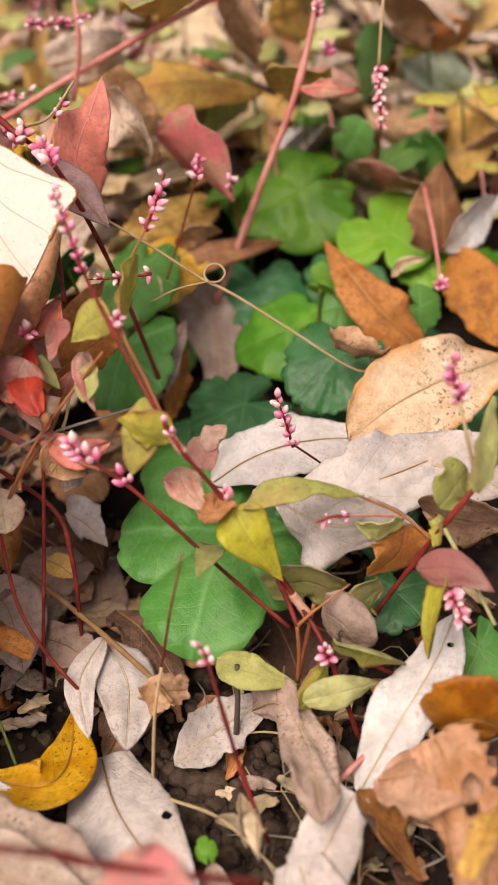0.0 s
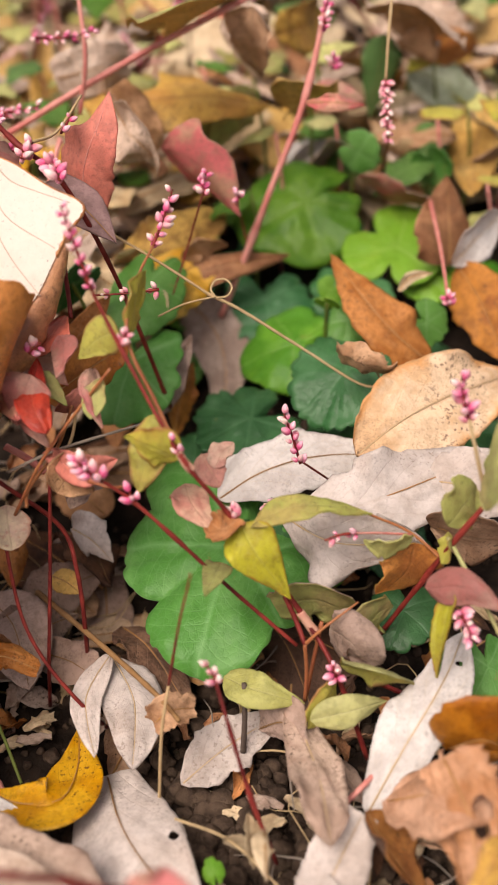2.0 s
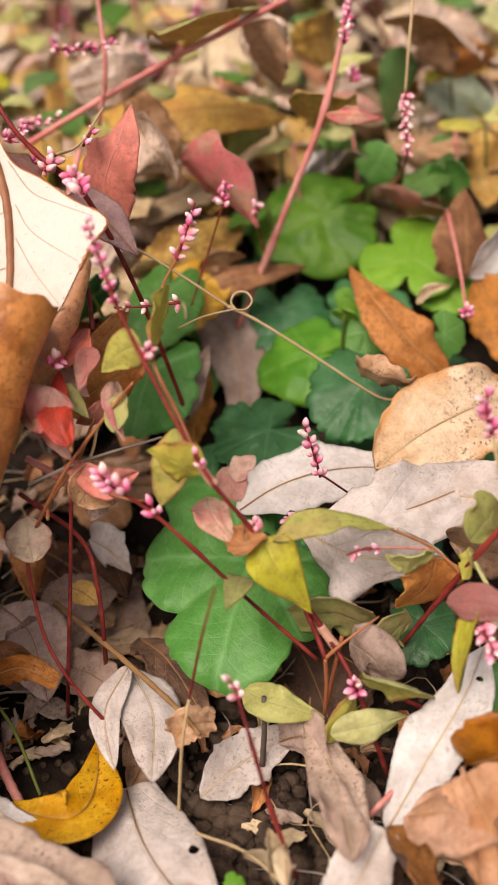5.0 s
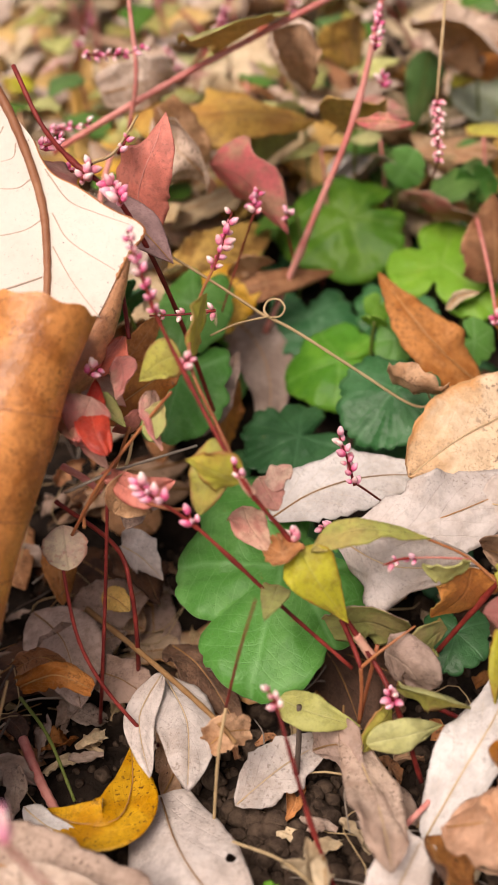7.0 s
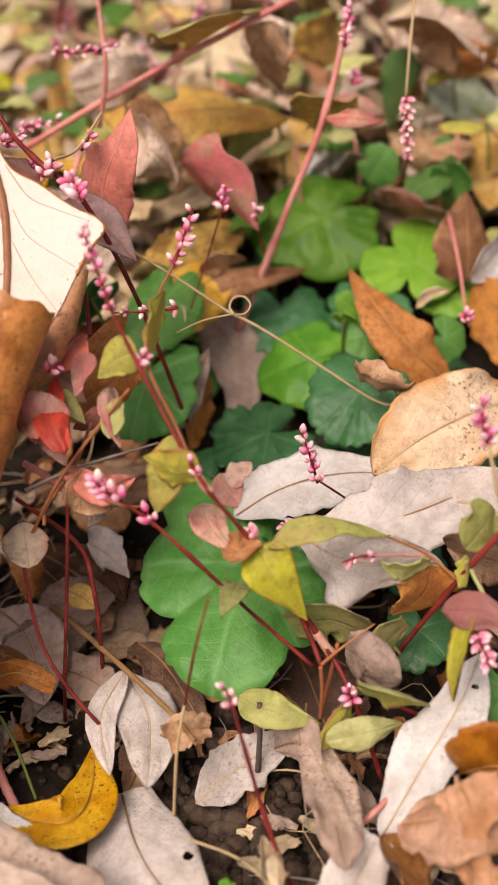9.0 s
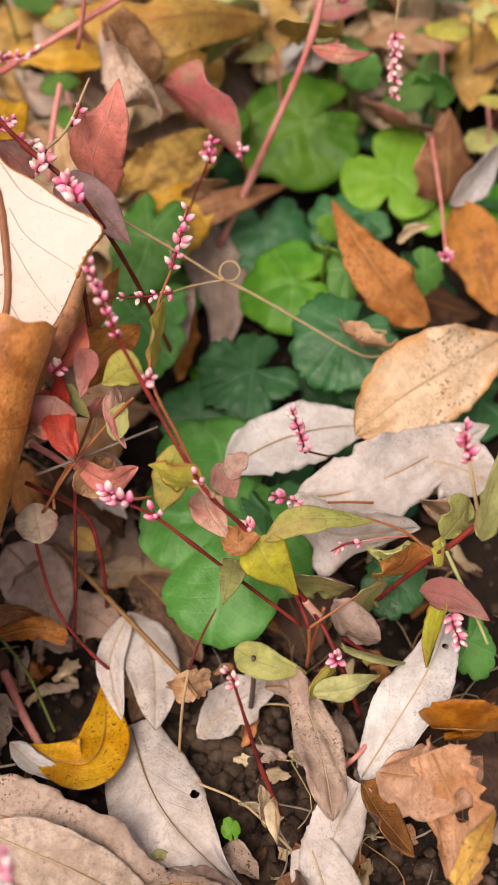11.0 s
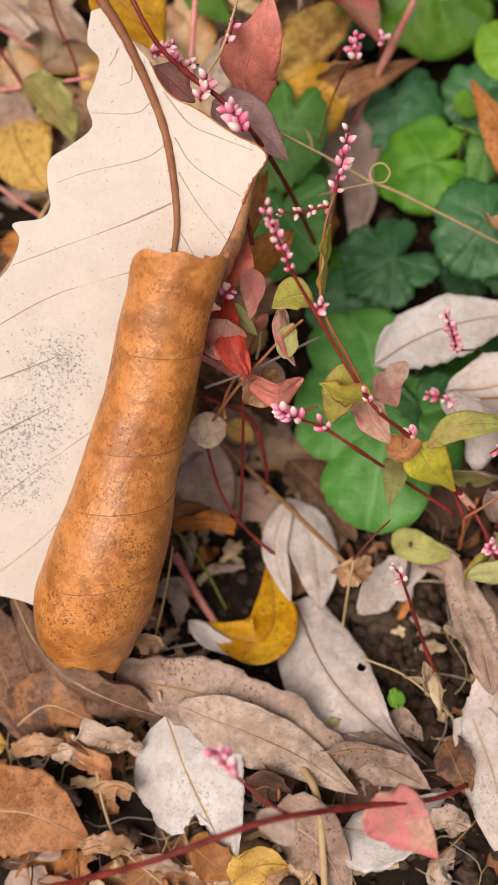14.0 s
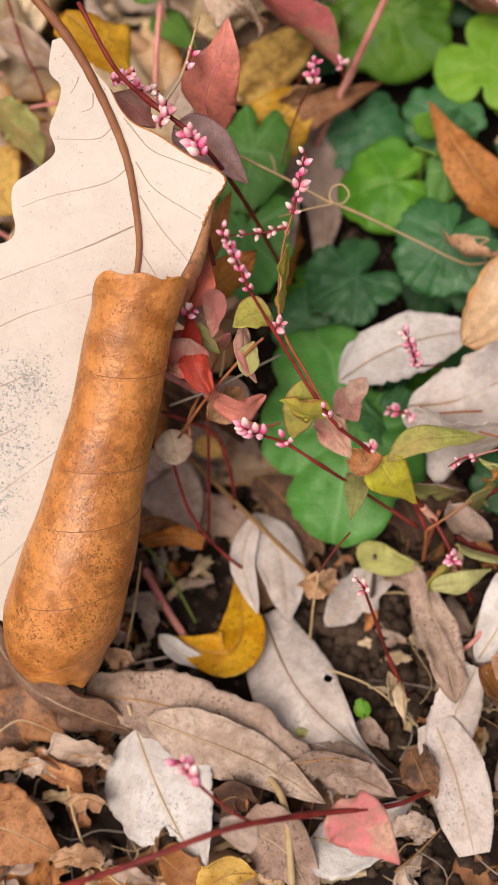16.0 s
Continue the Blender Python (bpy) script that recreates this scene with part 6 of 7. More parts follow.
plant_leaf(weed, "palegreen lime", [(0.0421, 0.0241, 0.0140), (0.0538, 0.0236, 0.0180), (0.0639, 0.0289, 0.0140)], (-0.0007, 0.0031, 0.0040), outline="ovate", cup=-0.35, seed=110)
plant_leaf(weed, "palegreen lime", [(0.0185, 0.0421, 0.0120), (0.0278, 0.0352, 0.0140), (0.0412, 0.0325, 0.0100)], (0.0023, 0.0052, 0.0017), outline="ovate", cup=-0.35, wave=0.03, seed=111)
plant_leaf(weed, "lime olive", [(0.0413, 0.0241, 0.0100), (0.0481, 0.0292, 0.0180), (0.0503, 0.0347, 0.0180)], (-0.0031, -0.0005, 0.0041), outline="ovate", cup=-0.3, seed=112)
plant_leaf(weed, "grey tan", [(0.0500, 0.0480, 0.0240), (0.0555, 0.0400, 0.0260), (0.0602, 0.0378, 0.0180)], (0.0045, -0.0003, 0.0081), label="crumpled dry leaf", outline="torn", cup=-0.6, wave=0.06, seed=113)
plant_leaf(weed, "grey olive", [(0.0344, 0.0577, 0.0240), (0.0458, 0.0555, 0.0280), (0.0556, 0.0554, 0.0220)], (-0.0008, 0.0009, -0.0099), label="mouldy grey leaf", outline="torn", cup=-0.4, wave=0.04, seed=114)
plant_leaf(weed, "olive lime", [(0.0581, 0.0475, 0.0160), (0.0636, 0.0526, 0.0220), (0.0693, 0.0580, 0.0200)], (-0.0024, -0.0006, 0.0085), outline="ovate", cup=-0.3, seed=115)
plant_leaf(weed, "blush beige", [(0.0204, 0.0731, 0.0660), (0.0227, 0.0772, 0.0680), (0.0260, 0.0811, 0.0680)], (-0.0031, 0.0023, -0.0004), label="dry pinkish leaf scrap", outline="oblong", cup=0.4, wave=0.04, ragged=0.15, seed=116)

# the small dry spike in front
weed2 = thing("flowering_weed", (0.0302, -0.0119, 0.0040), "thin red weed stem with a small pale bud tip", "plant", "flowering weeds")
stalk(weed2, [(0.0302, -0.0119, 0.0040), (0.0249, -0.0022, 0.0200), (0.0211, 0.0068, 0.0360), (0.0178, 0.0171, 0.0460)], 0.0007, 0.0005, "stem", knots=((0.33, 0.6), (0.66, 0.4)))
spike(weed2, [(0.0184, 0.0160, 0.0450), (0.0172, 0.0181, 0.0470), (0.0152, 0.0203, 0.0490)], 6, size=0.0013, seed=11, mat="budpale")
plant_leaf(weed2, "straw_leaf", [(0.0238, -0.0039, 0.0160), (0.0241, -0.0095, 0.0120), (0.0243, -0.0140, 0.0060)], (0.0021, 0.0015, -0.0014), outline="lance", cup=0.5, wave=0.05, seed=121)
plant_leaf(weed2, "straw_leaf palegreen", [(0.0167, -0.0068, 0.0080), (0.0211, -0.0082, 0.0100), (0.0270, -0.0086, 0.0100)], (-0.0007, 0.0004, 0.0038), outline="lance", cup=0.4, wave=0.05, seed=122)

# the weed at the right
weed3 = thing("flowering_weed", (0.0735, 0.0603, 0.0060), "flowering weed with a thick red stem and drooping leaves", "plant", "flowering weeds")
stalk(weed3, [(0.0662, 0.0572, 0.0080), (0.0782, 0.0560, 0.0340), (0.0873, 0.0532, 0.0560), (0.0999, 0.0563, 0.0740)], 0.0009, 0.0008, "stem", knots=((0.33, 0.5), (0.66, 0.4)))
stalk(weed3, [(0.0824, 0.0549, 0.0420), (0.0736, 0.0610, 0.0480), (0.0611, 0.0640, 0.0540)], 0.0006, 0.0004, "stem2")
stalk(weed3, [(0.0742, 0.0598, 0.0480), (0.0651, 0.0575, 0.0520), (0.0569, 0.0545, 0.0560)], 0.0004, 0.0003, "pinkstem")
spike(weed3, [(0.0586, 0.0553, 0.0550), (0.0538, 0.0542, 0.0560), (0.0490, 0.0516, 0.0570)], 5, size=0.0013, seed=12)
spike(weed3, [(0.0487, 0.0782, 0.0400), (0.0411, 0.0790, 0.0410), (0.0332, 0.0811, 0.0420)], 13, size=0.0017, seed=13)
stalk(weed3, [(0.0665, 0.0792, 0.0360), (0.0585, 0.0789, 0.0380), (0.0487, 0.0782, 0.0400)], 0.0005, 0.0004, "stem2")
stalk(weed3, [(0.0914, 0.0528, 0.0700), (0.0887, 0.0553, 0.0820), (0.0871, 0.0595, 0.0900)], 0.0006, 0.0005, "straw")
spike(weed3, [(0.0872, 0.0596, 0.0890), (0.0859, 0.0626, 0.0950), (0.0857, 0.0655, 0.1000)], 13, size=0.0016, seed=14)
stalk(weed3, [(0.0836, 0.0560, 0.0500), (0.0900, 0.0383, 0.0440), (0.0939, 0.0260, 0.0400)], 0.0007, 0.0005, "palegreen_stem")
spike(weed3, [(0.0829, 0.0334, 0.0460), (0.0841, 0.0277, 0.0460), (0.0851, 0.0245, 0.0440)], 12, size=0.0017, seed=15)
plant_leaf(weed3, "olive", [(0.0826, 0.0528, 0.0580), (0.0876, 0.0569, 0.0620), (0.0918, 0.0630, 0.0620)], (-0.0039, 0.0006, 0.0074), outline="round", cup=-0.3, seed=131)
plant_leaf(weed3, "olive lime", [(0.0902, 0.0467, 0.0700), (0.0921, 0.0507, 0.0820), (0.0969, 0.0630, 0.0880)], (-0.0021, 0.0050, -0.0037), outline="ovate", cup=-0.4, seed=132)
plant_leaf(weed3, "palegreen", [(0.0736, 0.0569, 0.0500), (0.0660, 0.0526, 0.0520), (0.0601, 0.0552, 0.0520)], (0.0010, -0.0011, 0.0058), outline="oblong", cup=-0.6, seed=133)
plant_leaf(weed3, "ochre orange", [(0.0748, 0.0584, 0.0460), (0.0723, 0.0552, 0.0380), (0.0639, 0.0561, 0.0280)], (-0.0080, -0.0025, 0.0052), outline="ovate", cup=-0.4, wave=0.03, seed=134)
plant_leaf(weed3, "purple", [(0.0754, 0.0418, 0.0460), (0.0844, 0.0359, 0.0520), (0.0935, 0.0292, 0.0500)], (0.0015, 0.0034, 0.0039), outline="ovate", cup=-0.3, seed=135)
plant_leaf(weed3, "lime green", [(0.0830, 0.0397, 0.0500), (0.0794, 0.0331, 0.0420), (0.0763, 0.0239, 0.0300)], (0.0018, -0.0032, 0.0019), outline="lance", cup=0.6, seed=136)
plant_leaf(weed3, "lime olive", [(0.0816, 0.0511, 0.0440), (0.0834, 0.0536, 0.0480), (0.0840, 0.0581, 0.0500)], (-0.0014, 0.0030, -0.0029), outline="lance", cup=0.4, seed=137)

# the middle bud spike on a thin stalk
weed4 = thing("flowering_weed", (0.0552, 0.1018, 0.0300), "thin weed stalk with a short pink bud spike", "plant", "flowering weeds")
stalk(weed4, [(0.0552, 0.1018, 0.0300), (0.0496, 0.0971, 0.0400), (0.0455, 0.0939, 0.0470)], 0.0004, 0.0004, "stem")
spike(weed4, [(0.0454, 0.0937, 0.0460), (0.0434, 0.0978, 0.0540), (0.0410, 0.1017, 0.0610)], 12, size=0.0018, seed=16)

# the weeds behind the curled leaf
weed5 = thing("flowering_weed", (0.0150, 0.1961, 0.0200), "weed with dark red stems leaning over the curled leaf", "plant", "flowering weeds")
stalk(weed5, [(-0.0488, 0.1737, 0.1500), (-0.0407, 0.1582, 0.1380), (-0.0323, 0.1530, 0.1280), (-0.0186, 0.1434, 0.1180), (-0.0073, 0.1453, 0.0800), (0.0024, 0.1553, 0.0200)], 0.0008, 0.0009, "stem", knots=((0.4, 0.4),))
spike(weed5, [(-0.0294, 0.1431, 0.1280), (-0.0282, 0.1471, 0.1280), (-0.0269, 0.1522, 0.1280)], 9, size=0.0018, seed=17, mat="budpale", spread=1.3)
spike(weed5, [(-0.0176, 0.1317, 0.1260), (-0.0194, 0.1355, 0.1280), (-0.0211, 0.1390, 0.1290)], 11, size=0.0019, seed=18)
spike(weed5, [(-0.0429, 0.1603, 0.1300), (-0.0393, 0.1604, 0.1310), (-0.0356, 0.1618, 0.1320)], 9, size=0.0015, seed=19)
spike(weed5, [(-0.0211, 0.1686, 0.1220), (-0.0189, 0.1721, 0.1240), (-0.0178, 0.1764, 0.1240)], 5, size=0.0013, seed=20)
stalk(weed5, [(-0.0272, 0.1523, 0.1280), (-0.0219, 0.1658, 0.1240), (-0.0153, 0.1855, 0.1260)], 0.0005, 0.0004, "straw")
plant_leaf(weed5, "purple red", [(-0.0428, 0.1595, 0.1260), (-0.0364, 0.1527, 0.1240), (-0.0319, 0.1490, 0.1200)], (0.0039, 0.0065, -0.0044), outline="ovate", seed=141)
stalk(weed5, [(-0.0317, 0.2288, 0.0900), (-0.0348, 0.2115, 0.0840), (-0.0379, 0.2011, 0.0700)], 0.0011, 0.0011, "pinkstem")
stalk(weed5, [(-0.1437, 0.2235, 0.0520), (-0.1116, 0.2155, 0.0600), (-0.0946, 0.2101, 0.0660), (-0.0744, 0.2077, 0.0700)], 0.0009, 0.0008, "pinkstem")
stalk(weed5, [(-0.1294, 0.2654, 0.0720), (-0.1121, 0.2342, 0.0600), (-0.1012, 0.2163, 0.0500), (-0.0905, 0.2030, 0.0300)], 0.0008, 0.0007, "stem")
stalk(weed5, [(-0.0935, 0.2629, 0.0800), (-0.0883, 0.2381, 0.0700), (-0.0843, 0.2279, 0.0640), (-0.0819, 0.2194, 0.0560)], 0.0006, 0.0006, "stem")
stalk(weed5, [(-0.1468, 0.2145, 0.0360), (-0.1203, 0.1933, 0.0300), (-0.1121, 0.1869, 0.0260), (-0.1022, 0.1816, 0.0200)], 0.0008, 0.0008, "pinkstem")
stalk(weed5, [(-0.1332, 0.2487, 0.0780), (-0.1104, 0.2397, 0.0660), (-0.1054, 0.2388, 0.0600), (-0.0998, 0.2374, 0.0560)], 0.0009, 0.0008, "pinkstem")

# red-leaved seedlings under the leaning stem
weed6 = thing("red_weed", (-0.0240, 0.0409, 0.0040), "low weed with dark red stems and reddening leaves", "plant", "red weeds")
stalk(weed6, [(-0.0206, 0.0501, -0.0220), (-0.0230, 0.0416, 0.0000), (-0.0329, 0.0484, 0.0140), (-0.0389, 0.0561, 0.0260), (-0.0414, 0.0658, 0.0400), (-0.0418, 0.0721, 0.0500)], 0.0007, 0.0006, "stem")
stalk(weed6, [(-0.0399, 0.0601, -0.0220), (-0.0350, 0.0566, 0.0060), (-0.0305, 0.0684, 0.0360), (-0.0270, 0.0792, 0.0620)], 0.0007, 0.0006, "stem")
stalk(weed6, [(-0.0287, 0.0724, -0.0250), (-0.0245, 0.0665, 0.0060), (-0.0241, 0.0726, 0.0280), (-0.0279, 0.0803, 0.0400), (-0.0424, 0.0805, 0.0600)], 0.0008, 0.0008, "stem")
stalk(weed6, [(-0.0384, 0.0743, 0.0520), (-0.0274, 0.0778, 0.0700), (-0.0127, 0.0841, 0.0860), (-0.0055, 0.0856, 0.0940)], 0.0006, 0.0005, "stem2")
stalk(weed6, [(-0.0191, 0.1161, 0.0900), (-0.0214, 0.1340, 0.1000), (-0.0225, 0.1372, 0.1020)], 0.0008, 0.0008, "stem")
stalk(weed6, [(-0.0149, 0.0716, 0.0660), (-0.0085, 0.0687, 0.0660), (-0.0034, 0.0703, 0.0640)], 0.0006, 0.0005, "stem2")
plant_leaf(weed6, "purple", [(-0.0358, 0.0925, 0.0800), (-0.0296, 0.0832, 0.0780), (-0.0251, 0.0778, 0.0740)], (0.0021, 0.0008, 0.0019), outline="lance", cup=-0.3, seed=152)
plant_leaf(weed6, "scarlet", [(-0.0240, 0.0746, 0.0820), (-0.0282, 0.0845, 0.0860), (-0.0284, 0.1022, 0.0860)], (-0.0048, -0.0007, -0.0003), outline="oblong", cup=-0.3, seed=153)
plant_leaf(weed6, "blush red", [(-0.0338, 0.1038, 0.0800), (-0.0282, 0.1058, 0.0800), (-0.0206, 0.0996, 0.0780)], (0.0017, 0.0053, -0.0003), outline="ovate", cup=-0.3, seed=173)
plant_leaf(weed6, "rust purple", [(-0.0293, 0.1316, 0.0620), (-0.0197, 0.1464, 0.0660), (-0.0131, 0.1617, 0.0660)], (-0.0039, 0.0018, 0.0021), outline="ovate", cup=-0.3, seed=174)
plant_leaf(weed6, "pink palegreen", [(-0.0115, 0.0938, 0.0880), (-0.0119, 0.0840, 0.0860), (-0.0093, 0.0776, 0.0800)], (0.0027, 0.0015, -0.0023), outline="ovate", cup=-0.3, seed=175)
plant_leaf(weed6, "faded", [(-0.0410, 0.0770, 0.0535), (-0.0405, 0.0715, 0.0500), (-0.0400, 0.0680, 0.0440)], (0.0068, 0.0004, -0.0010), outline="round", cup=-0.25, wave=0.04, ragged=0.1, seed=176)
plant_leaf(weed6, "grey purple", [(-0.0209, 0.0962, 0.0500), (-0.0205, 0.0875, 0.0500), (-0.0232, 0.0792, 0.0480)], (0.0068, -0.0012, 0.0021), label="brown folded dry leaf", outline="oblong", cup=-0.4, wave=0.03, seed=177)
plant_leaf(weed6, "olive tan", [(-0.0122, 0.0792, 0.0820), (-0.0104, 0.0838, 0.0860), (-0.0084, 0.0872, 0.0900)], (-0.0035, 0.0020, -0.0004), outline="lance", cup=0.4, seed=155)
plant_leaf(weed6, "purple red", [(-0.0283, 0.0905, 0.0900), (-0.0307, 0.0869, 0.0860), (-0.0337, 0.0834, 0.0780)], (0.0068, -0.0017, -0.0020), outline="ovate", seed=156)
plant_leaf(weed6, "red purple", [(-0.0287, 0.0846, 0.0660), (-0.0164, 0.0742, 0.0680), (-0.0075, 0.0800, 0.0660)], (0.0005, 0.0025, 0.0040), outline="oblong", seed=158)
plant_leaf(weed6, "tan purple", [(-0.0253, 0.0759, 0.0580), (-0.0209, 0.0797, 0.0620), (-0.0150, 0.0852, 0.0620)], (-0.0045, 0.0023, 0.0062), outline="oblong", cup=0.6, wave=0.04, seed=159)
plant_leaf(weed6, "red scarlet", [(-0.0294, 0.1040, 0.0860), (-0.0252, 0.1112, 0.0880), (-0.0214, 0.1201, 0.0880)], (-0.0056, 0.0031, -0.0020), outline="oblong", cup=-0.3, seed=163)
plant_leaf(weed6, "purple red", [(-0.0220, 0.1075, 0.0900), (-0.0199, 0.0985, 0.0900), (-0.0218, 0.0908, 0.0880)], (0.0041, -0.0002, 0.0022), outline="ovate", cup=-0.3, seed=164)
plant_leaf(weed6, "olive purple", [(-0.0292, 0.0990, 0.0840), (-0.0250, 0.0949, 0.0820), (-0.0203, 0.0904, 0.0780)], (0.0026, 0.0025, 0.0003), outline="ovate", cup=-0.4, seed=165)
plant_leaf(weed6, "pink red", [(-0.0301, 0.0970, 0.0840), (-0.0333, 0.0903, 0.0840), (-0.0324, 0.0809, 0.0820)], (0.0068, -0.0013, 0.0023), outline="oblong", cup=-0.3, wave=0.05, seed=166)
plant_leaf(weed6, "pink scarlet", [(-0.0380, 0.0934, 0.0800), (-0.0323, 0.0875, 0.0800), (-0.0256, 0.0837, 0.0780)], (0.0025, 0.0029, 0.0018), outline="oblong", cup=-0.3, wave=0.05, seed=167)
plant_leaf(weed6, "red", [(-0.0165, 0.0978, 0.0780), (-0.0207, 0.0953, 0.0740), (-0.0254, 0.0959, 0.0720)], (-0.0017, -0.0006, 0.0026), outline="lance", seed=168)
stalk(weed6, [(-0.0420, 0.0952, 0.0600), (-0.0357, 0.0917, 0.0580), (-0.0306, 0.0892, 0.0540)], 0.0011, 0.0011, "pinkstem")
stalk(weed6, [(-0.0198, 0.0952, 0.0740), (-0.0259, 0.0906, 0.0620), (-0.0336, 0.0788, 0.0580), (-0.0339, 0.0721, 0.0570)], 0.0006, 0.0006, "stem2")
stalk(weed6, [(-0.0195, 0.0962, 0.0700), (-0.0207, 0.0922, 0.0660), (-0.0220, 0.0892, 0.0640)], 0.0005, 0.0005, "straw")
spike(weed6, [(-0.0294, 0.0975, 0.0920), (-0.0275, 0.0987, 0.0930), (-0.0256, 0.0995, 0.0940)], 5, size=0.0015, seed=21)
spike(weed6, [(0.0065, 0.1276, 0.0900), (-0.0026, 0.1266, 0.0900), (-0.0135, 0.1269, 0.0900)], 9, size=0.0011, seed=22, mat="budpale")

# the tall weeds at the back
weed7 = thing("flowering_weed", (0.0158, 0.2063, 0.0100), "tall weed with a pink jointed stem and bud spikes", "plant", "flowering weeds")
stalk(weed7, [(0.0216, 0.2196, 0.0120), (0.0347, 0.2254, 0.0400), (0.0450, 0.2292, 0.0640), (0.0559, 0.2369, 0.0860), (0.0634, 0.2470, 0.1040), (0.0709, 0.2589, 0.1300), (0.0782, 0.2666, 0.1560)], 0.0014, 0.0011, "pinkstem", knots=((0.2, 0.4), (0.6, 0.4)))
spike(weed7, [(0.0669, 0.2431, 0.1180), (0.0685, 0.2509, 0.1220), (0.0706, 0.2561, 0.1260)], 12, size=0.0017, seed=23)
spike(weed7, [(0.0711, 0.2580, 0.0960), (0.0718, 0.2605, 0.0980), (0.0725, 0.2640, 0.1000)], 5, size=0.0017, seed=24)
spike(weed7, [(0.0203, 0.1877, 0.0860), (0.0200, 0.1920, 0.0890), (0.0223, 0.1940, 0.0920)], 9, size=0.0017, seed=25)
stalk(weed7, [(0.0061, 0.1825, 0.0500), (0.0123, 0.1928, 0.0620), (0.0196, 0.1913, 0.0840)], 0.0004, 0.0004, "stem")
spike(weed7, [(0.0328, 0.2049, 0.0740), (0.0319, 0.2053, 0.0750), (0.0305, 0.2058, 0.0760)], 4, size=0.0013, seed=26)
stalk(weed7, [(0.0347, 0.2254, 0.0400), (0.0327, 0.2261, 0.0520), (0.0312, 0.2121, 0.0700)], 0.0005, 0.0004, "stem")
weed8 = thing("flowering_weed", (0.0940, 0.2611, 0.0500), "thin weed stalk with a drooping bud spike", "plant", "flowering weeds")
stalk(weed8, [(0.0926, 0.2613, 0.0500), (0.0881, 0.2237, 0.0800), (0.0874, 0.2165, 0.0860)], 0.0005, 0.0004, "stem")
stalk(weed8, [(0.0876, 0.2285, 0.1040), (0.0889, 0.2341, 0.1160), (0.0921, 0.2492, 0.1300), (0.0958, 0.2698, 0.1520)], 0.0005, 0.0006, "straw")
spike(weed8, [(0.0876, 0.2285, 0.1040), (0.0875, 0.2227, 0.0960), (0.0871, 0.2146, 0.0870)], 22, size=0.0015, seed=27, mat="budpale")
weed9 = thing("flowering_weed", (-0.0375, 0.2962, 0.0600), "weed with a long slanting pink stem", "plant", "flowering weeds")
stalk(weed9, [(-0.0550, 0.2423, 0.0860), (-0.0278, 0.2485, 0.0980), (0.0007, 0.2585, 0.1080), (0.0380, 0.2753, 0.1180), (0.0857, 0.2982, 0.1300)], 0.0013, 0.0012, "pinkstem")
spike(weed9, [(-0.0396, 0.2544, 0.1180), (-0.0265, 0.2496, 0.1190), (-0.0142, 0.2527, 0.1200)], 16, size=0.0017, seed=28)
stalk(weed9, [(-0.0258, 0.2484, 0.0900), (-0.0203, 0.2476, 0.1120), (-0.0205, 0.2573, 0.1350), (-0.0206, 0.2689, 0.1620)], 0.0009, 0.0008, "pinkstem")
spike(weed9, [(-0.0529, 0.2319, 0.1000), (-0.0454, 0.2309, 0.1010), (-0.0372, 0.2321, 0.1020)], 11, size=0.0017, seed=29)
spike(weed9, [(-0.0386, 0.1673, 0.1180), (-0.0338, 0.1647, 0.1190), (-0.0300, 0.1633, 0.1200)], 6, size=0.0016, seed=30)
stalk(weed9, [(0.0192, 0.2352, 0.0400), (0.0110, 0.2201, 0.0360), (0.0043, 0.2088, 0.0340)], 0.0005, 0.0004, "stem")
spike(weed9, [(0.1056, 0.1778, 0.0400), (0.1050, 0.1785, 0.0420), (0.1049, 0.1806, 0.0430)], 5, size=0.0015, seed=31)
stalk(weed9, [(0.1074, 0.2365, 0.0500), (0.1069, 0.2058, 0.0460), (0.1056, 0.1778, 0.0400)], 0.0008, 0.0006, "pinkstem")

# the red stem in the foreground with its pink leaf
weed10 = thing("flowering_weed", (-0.1317, -0.0620, 0.0100), "arching red weed stem with a pink leaf and a bud tuft", "plant", "flowering weeds")
stalk(weed10, [(-0.1162, -0.0700, 0.0456), (-0.0617, -0.0647, 0.0896), (-0.0288, -0.0567, 0.0936), (-0.0125, -0.0543, 0.0876), (-0.0013, -0.0530, 0.0786), (0.0180, -0.0516, 0.0676), (0.0287, -0.0475, 0.0556)], 0.001, 0.0008, "stem", knots=((0.6, 0.4),))
stalk(weed10, [(-0.0193, -0.0552, 0.0906), (-0.0257, -0.0515, 0.0936), (-0.0341, -0.0437, 0.0956)], 0.0005, 0.0005, "stem")
spike(weed10, [(-0.0337, -0.0442, 0.0956), (-0.0355, -0.0412, 0.0976), (-0.0379, -0.0386, 0.0996)], 10, size=0.0018, seed=32)
plant_leaf(weed10, "pink palegreen", [(-0.0004, -0.0529, 0.0756), (0.0085, -0.0569, 0.0706), (0.0177, -0.0670, 0.0656)], (0.0064, 0.0056, 0.0036), outline="ovate", cup=-0.3, wave=0.03, seed=161)
plant_leaf(weed10, "ash palegreen", [(-0.0276, -0.0530, 0.0896), (-0.0240, -0.0570, 0.0856), (-0.0218, -0.0616, 0.0816)], (0.0045, 0.0012, 0.0019), outline="round", cup=-0.4, seed=162)

